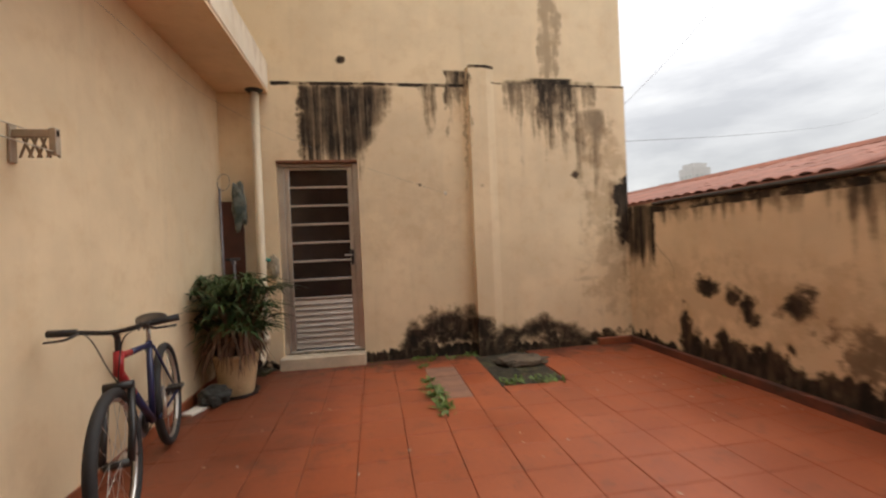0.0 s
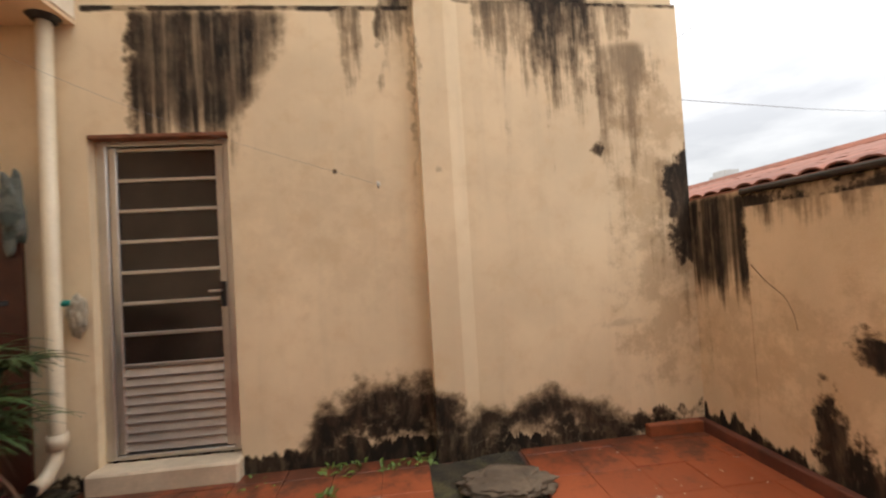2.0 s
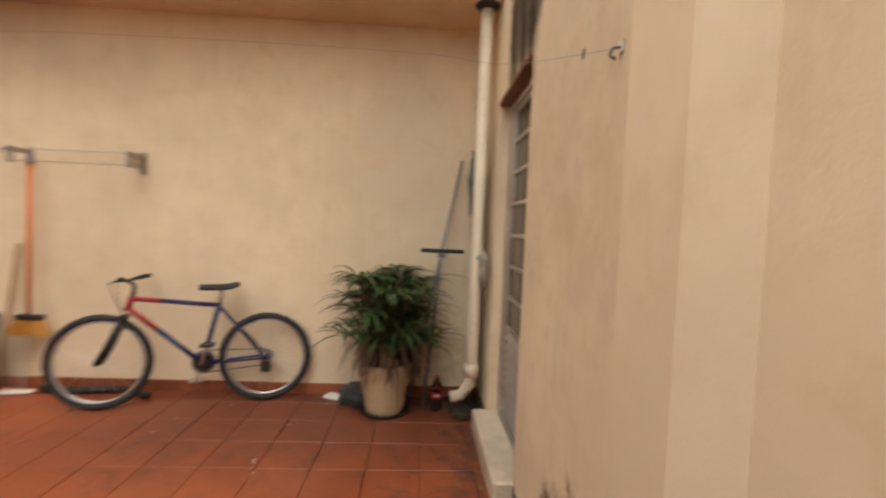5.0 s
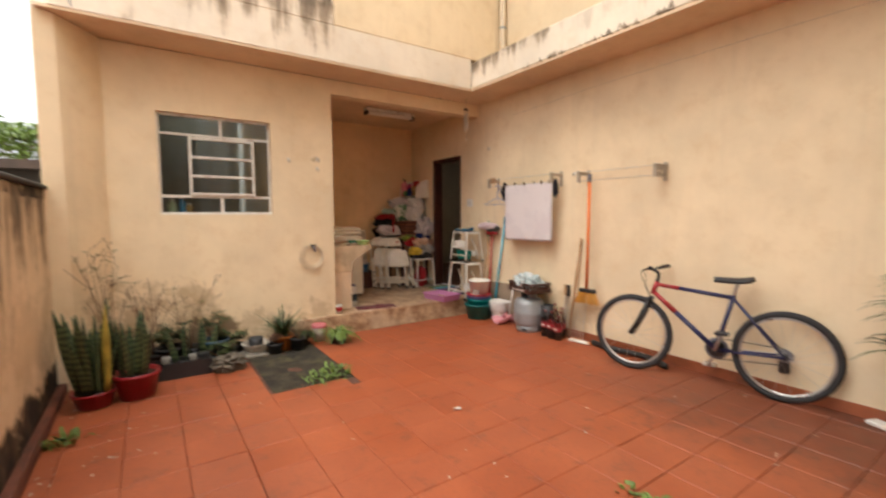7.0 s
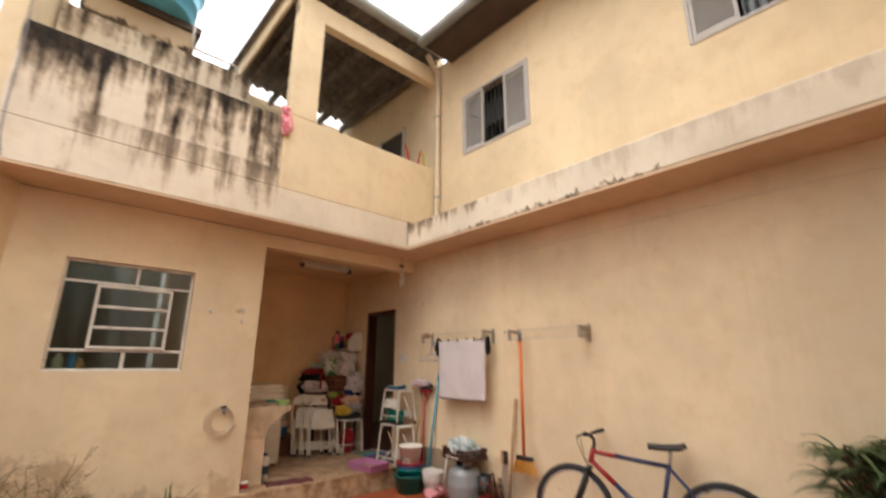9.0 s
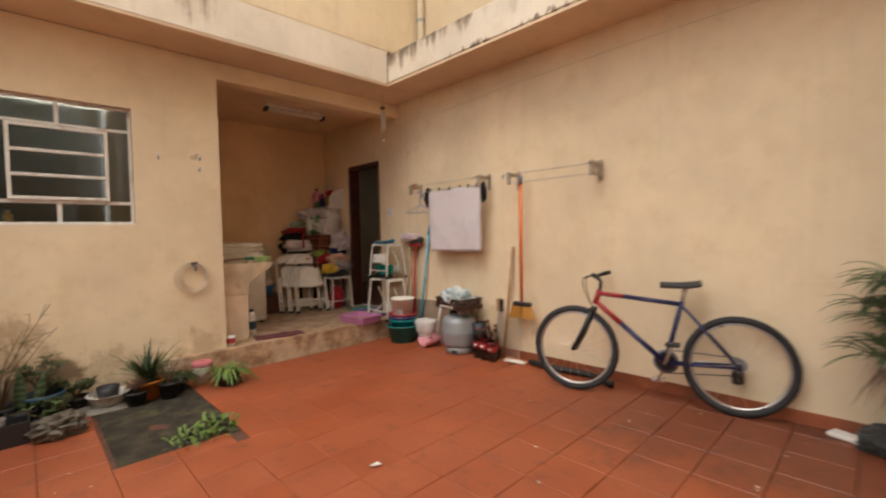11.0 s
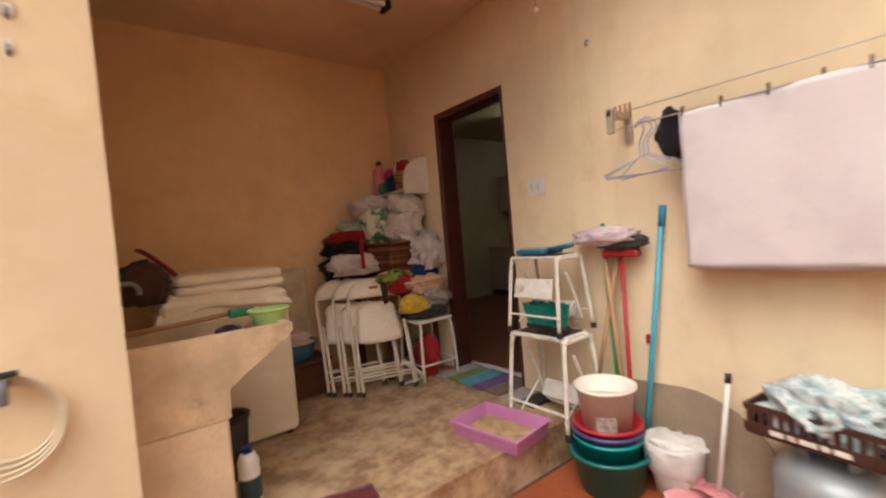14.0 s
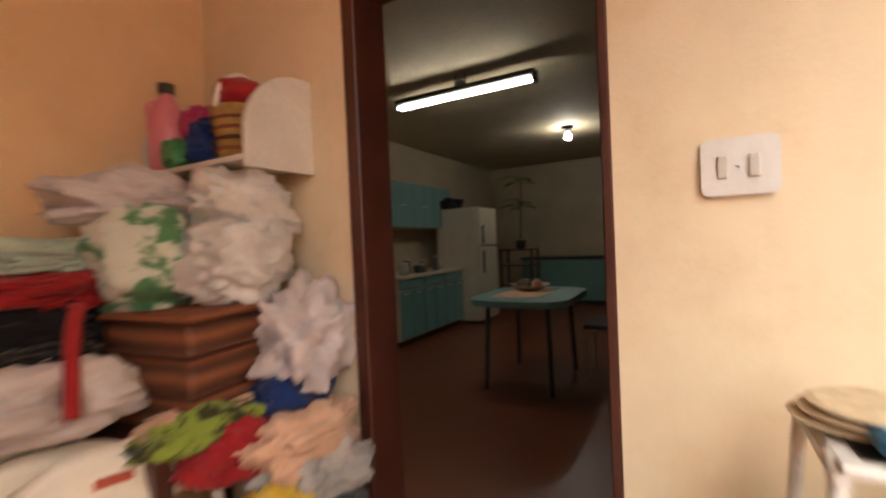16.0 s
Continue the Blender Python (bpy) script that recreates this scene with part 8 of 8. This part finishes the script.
M_tower = plain("hazy_tower", (0.52, 0.50, 0.48), 0.9, 0.1, 0.05, 0.5, 0.0)
for x, y, w, h in ((131, 160, 8.0, 29.0), (120, 162, 6.0, 21.5), (108, 168, 4.5, 17.0), (186, 160, 7.0, 24.0), (176, 170, 5.0, 20.0), (205, 150, 6.0, 22.0)):
    g = thing("tower_block", "pale apartment tower in the far distance", "building", x, y, -0.45)
    part("wall", box(-w / 2, w / 2, -w / 2, w / 2, 0, h), M_tower, g)
    part("roof", box(-w / 2.6, w / 2.6, -w / 2.6, w / 2.6, h, h + 1.8), M_tower, g)
    nf = int(h / 3)
    for j in range(2, nf):
        for i in range(3):
            for face in (0, 1):
                u = (i - 1) * w * 0.28
                bb_ = box(u - w * 0.07, u + w * 0.07, -w / 2 - 0.06, -w / 2 + 0.02, j * 3 + 0.8, j * 3 + 2.1) if face == 0 else box(-w / 2 - 0.06, -w / 2 + 0.02, u - w * 0.07, u + w * 0.07, j * 3 + 0.8, j * 3 + 2.1)
                part("window", bb_, M_zinc, g)


def palm(x, y, h, size, fronds, seed, low, label):
    g = thing("palm_tree", label, "tree", x, y, -0.45)
    part("trunk", tube(smooth_line([(0, 0, 0), (0.15, 0, h * 0.5), (0, 0, h)]), 0.16, taper=0.10, seg=8), M_deadleaf, g)
    rg = random.Random(seed)
    for k in range(fronds):
        a, L, up = k * 2.4 + rg.uniform(-0.3, 0.3), size * rg.uniform(0.75, 1.1), rg.uniform(low, 1.3)
        d = Vector((math.cos(a), math.sin(a), 0))
        s = Vector((-math.sin(a), math.cos(a), 0))
        pts = [Vector((0, 0, h)) + d * L * t * (1 - 0.25 * t) + Vector((0, 0, L * (up * t - (0.55 + 0.55 * up) * t * t))) for t in [i / 14 for i in range(15)]]
        bm = tube(pts, 0.025, seg=4, taper=0.006)
        for i, (p, q) in enumerate(zip(pts[1:], pts[2:])):
            reach = size * 0.24 * math.sin(math.pi * (0.15 + 0.75 * i / 13))
            for w in (-1, 1):
                for f_ in (0, 0.13, 0.26, 0.4, 0.53, 0.66, 0.8, 0.9):
                    c = p.lerp(q, f_)
                    m_ = c + s * w * reach * 0.55 + d * 0.10 + Vector((0, 0, -0.03))
                    e = c + s * w * reach * rg.uniform(0.75, 1.05) + d * 0.22 + Vector((0, 0, -reach * rg.uniform(0.35, 0.9)))
                    n = (q - p).normalized() * 0.017
                    va, vb, vc, vd, ve = (bm.verts.new(v) for v in (c - n, c + n, m_ + n, m_ - n, e))
                    bm.faces.new((va, vb, vc, vd))
                    bm.faces.new((vd, vc, ve))
        part("frond", bm, M_leaf_far, g)


def leafy(x, y, h, r, m):
    g = thing("leafy_tree", "broad bright green tree crown beyond the roofs", "tree", x, y, -0.45)
    part("trunk", tube([(0, 0, 0), (0.1, 0.1, h * 0.55)], 0.25, taper=0.15, seg=8), M_deadleaf, g)
    rg = random.Random(9)
    lf, br = bmesh.new(), bmesh.new()
    for k in range(70):
        a, b_ = rg.uniform(0, 6.283), rg.uniform(-0.2, 1.2)
        rr = r * rg.uniform(0.6, 1.0)
        c = Vector((rr * math.cos(a) * math.cos(b_), rr * math.sin(a) * math.cos(b_), h * 0.7 + 0.35 * h * math.sin(b_)))
        tube([(0.1, 0.1, h * 0.5), c], 0.05, br, 4, taper=0.01)
        for j in range(7):
            q = c + Vector((rg.gauss(0, 0.35), rg.gauss(0, 0.35), rg.gauss(0, 0.2)))
            blades(12, rg.randrange(10 ** 6), 0.42, 0.16, 0.9, 0.6, lf, tuple(q), 0.4, 2)
    part("limbs", br, M_deadleaf, g)
    part("crown", lf, m, g)


M_leaf_far = plain("dark_far_leaf", (0.035, 0.05, 0.025), 0.6, 0.4, 2, 20, 0.0)
M_leaf_far.node_tree.nodes["Principled BSDF"].inputs["Specular IOR Level"].default_value = 0.1
palm(6.75, -12.5, 5.85, 2.3, 18, 6, 0.1, "palm tree with drooping dark fronds beyond the roofs")
palm(9.5, -12.9, 10.6, 3.8, 40, 8, -0.7, "tall palm tree with hanging feathery fronds")
leafy(6.0, -21.0, 5.5, 2.8, plain("bright_far_leaf", (0.22, 0.32, 0.05), 0.6, 0.4, 2, 20, 0.0))
g = thing("dark_shed", "dark neighbouring roof beyond the boundary wall", "building", 5.0, -9.0, -0.45, kind="structure")
part("wall", box(-2.2, 2.5, -3, 3, 0, 2.6), M_black, g)
part("roof", box(-2.4, 2.7, -3.2, 3.2, 2.6, 2.75), M_board, g)


# ---- floor tiles, one by one ----
M_tile = Net("terracotta_tile")
_p = M_tile.t.nodes.new("ShaderNodeNewGeometry").outputs["Position"]
_r = M_tile.t.nodes.new("ShaderNodeObjectInfo").outputs["Random"]
_a = M_tile.noise(_p, 2.2, 5, 0.6)
_f = M_tile.noise(_p, 45, 4, 0.6)
_d = M_tile.noise(_p, 6.5, 7, 0.7)
_col = M_tile.mix(M_tile.step(_a, 0.3, 0.7), (0.275, 0.060, 0.019), (0.37, 0.093, 0.032))
_col = M_tile.mix(M_tile.math("MULTIPLY", _r, 0.35), _col, (0.29, 0.082, 0.038))
_col = M_tile.mix(M_tile.math("MULTIPLY", M_tile.step(_f, 0.45, 0.75), 0.35), _col, (0.19, 0.055, 0.026))
_col = M_tile.mix(M_tile.math("MULTIPLY", M_tile.step(_d, 0.52, 0.72), 0.55), _col, (0.13, 0.05, 0.028))
# damp black grime along the north wall and in the corner by the palm
_s = M_tile.t.nodes.new("ShaderNodeSeparateXYZ")
M_tile.link(_p, _s.inputs[0])
_e = M_tile.math("ADD", _s.outputs["Y"], M_tile.math("MULTIPLY", M_tile.math("SUBTRACT", _d, 0.5), 1.5))
_g = M_tile.step(_e, 4.05, 4.55)
_e2 = M_tile.math("ADD", M_tile.math("MULTIPLY", _s.outputs["X"], -1.0), M_tile.math("MULTIPLY", M_tile.math("SUBTRACT", _d, 0.5), 1.3))
_g2 = M_tile.math("MULTIPLY", M_tile.step(_e2, 2.02, 2.45), M_tile.step(_s.outputs["Y"], 2.6, 3.3))
# tiles also turn darker towards the west wall, from about y 1.2 northwards
_g3 = M_tile.math("MULTIPLY", M_tile.math("MULTIPLY", M_tile.step(_e2, 0.9, 1.9), M_tile.step(_s.outputs["Y"], 1.2, 2.6)), 0.62)
_col = M_tile.mix(M_tile.math("MULTIPLY", M_tile.math("MAXIMUM", M_tile.math("MAXIMUM", _g, _g2), _g3), 0.8), _col, (0.05, 0.022, 0.014))
M_tile.color(_col)
M_tile.rough(M_tile.math("ADD", M_tile.math("MULTIPLY", _a, 0.4), 0.30))
M_tile.bump(M_tile.math("ADD", M_tile.math("MULTIPLY", _f, 0.4), _d), 0.25, 0.004)
M_tile = M_tile.m
M_pale_tile = plain("cement_filled_tile", (0.27, 0.135, 0.085), 0.8, 0.25, 6, 60, 0.3)


def tile_mesh(w, l, material):
    bm = box(-w / 2, w / 2, -l / 2, l / 2, -0.02, 0.0, bevel=0.003)
    me = bpy.data.meshes.new("tile")
    bm.to_mesh(me)
    bm.free()
    me.materials.append(material)
    return me


PITCH, X0, Y0 = 0.3045, -1.085, 1.97
rgt = random.Random(12)
shared = {}
BEDS = ((0.05, 0.715, -0.84, 0.58), (0.12, 0.72, 3.36, 4.56))
xs = [X0 + PITCH * k for k in range(-5, 12)]
ys = [Y0 + PITCH * k for k in range(-10, 10)]
for i in range(len(xs) - 1):
    for j in range(len(ys) - 1):
        x0, x1, y0, y1 = max(xs[i], -2.488), min(xs[i + 1], 2.065), max(ys[j], -0.80 if xs[i] < -0.4 else -0.868), min(ys[j + 1], 4.555)
        for bx0, bx1, by0, by1 in BEDS:
            if x0 < bx1 and x1 > bx0 and y0 < by1 and y1 > by0:
                if (x0 + x1) / 2 < bx0:
                    x1 = min(x1, bx0)
                elif (x0 + x1) / 2 > bx1:
                    x0 = max(x0, bx1)
                elif (y0 + y1) / 2 > by1:
                    y0 = max(y0, by1)
                elif (y0 + y1) / 2 < by0:
                    y1 = min(y1, by0)
                else:
                    x1 = x0
        if x1 - x0 < 0.03 or y1 - y0 < 0.03:
            continue
        gap = 0.0035 if xs[i] < -0.5 else 0.002
        pale = xs[i] > -0.5 and xs[i] < -0.2 and y0 > 3.0 and y0 < 3.9
        key = (round(x1 - x0 - gap, 3), round(y1 - y0 - gap, 3), pale)
        if key not in shared:
            shared[key] = tile_mesh(key[0], key[1], M_pale_tile if pale else M_tile)
        o = new("tile", shared[key])
        o.parent = floor
        o.matrix_world = pose((x0 + x1) / 2, (y0 + y1) / 2, F + rgt.uniform(-0.0015, 0.0015), rgt.uniform(-0.25, 0.25), rgt.uniform(-0.25, 0.25), 0)
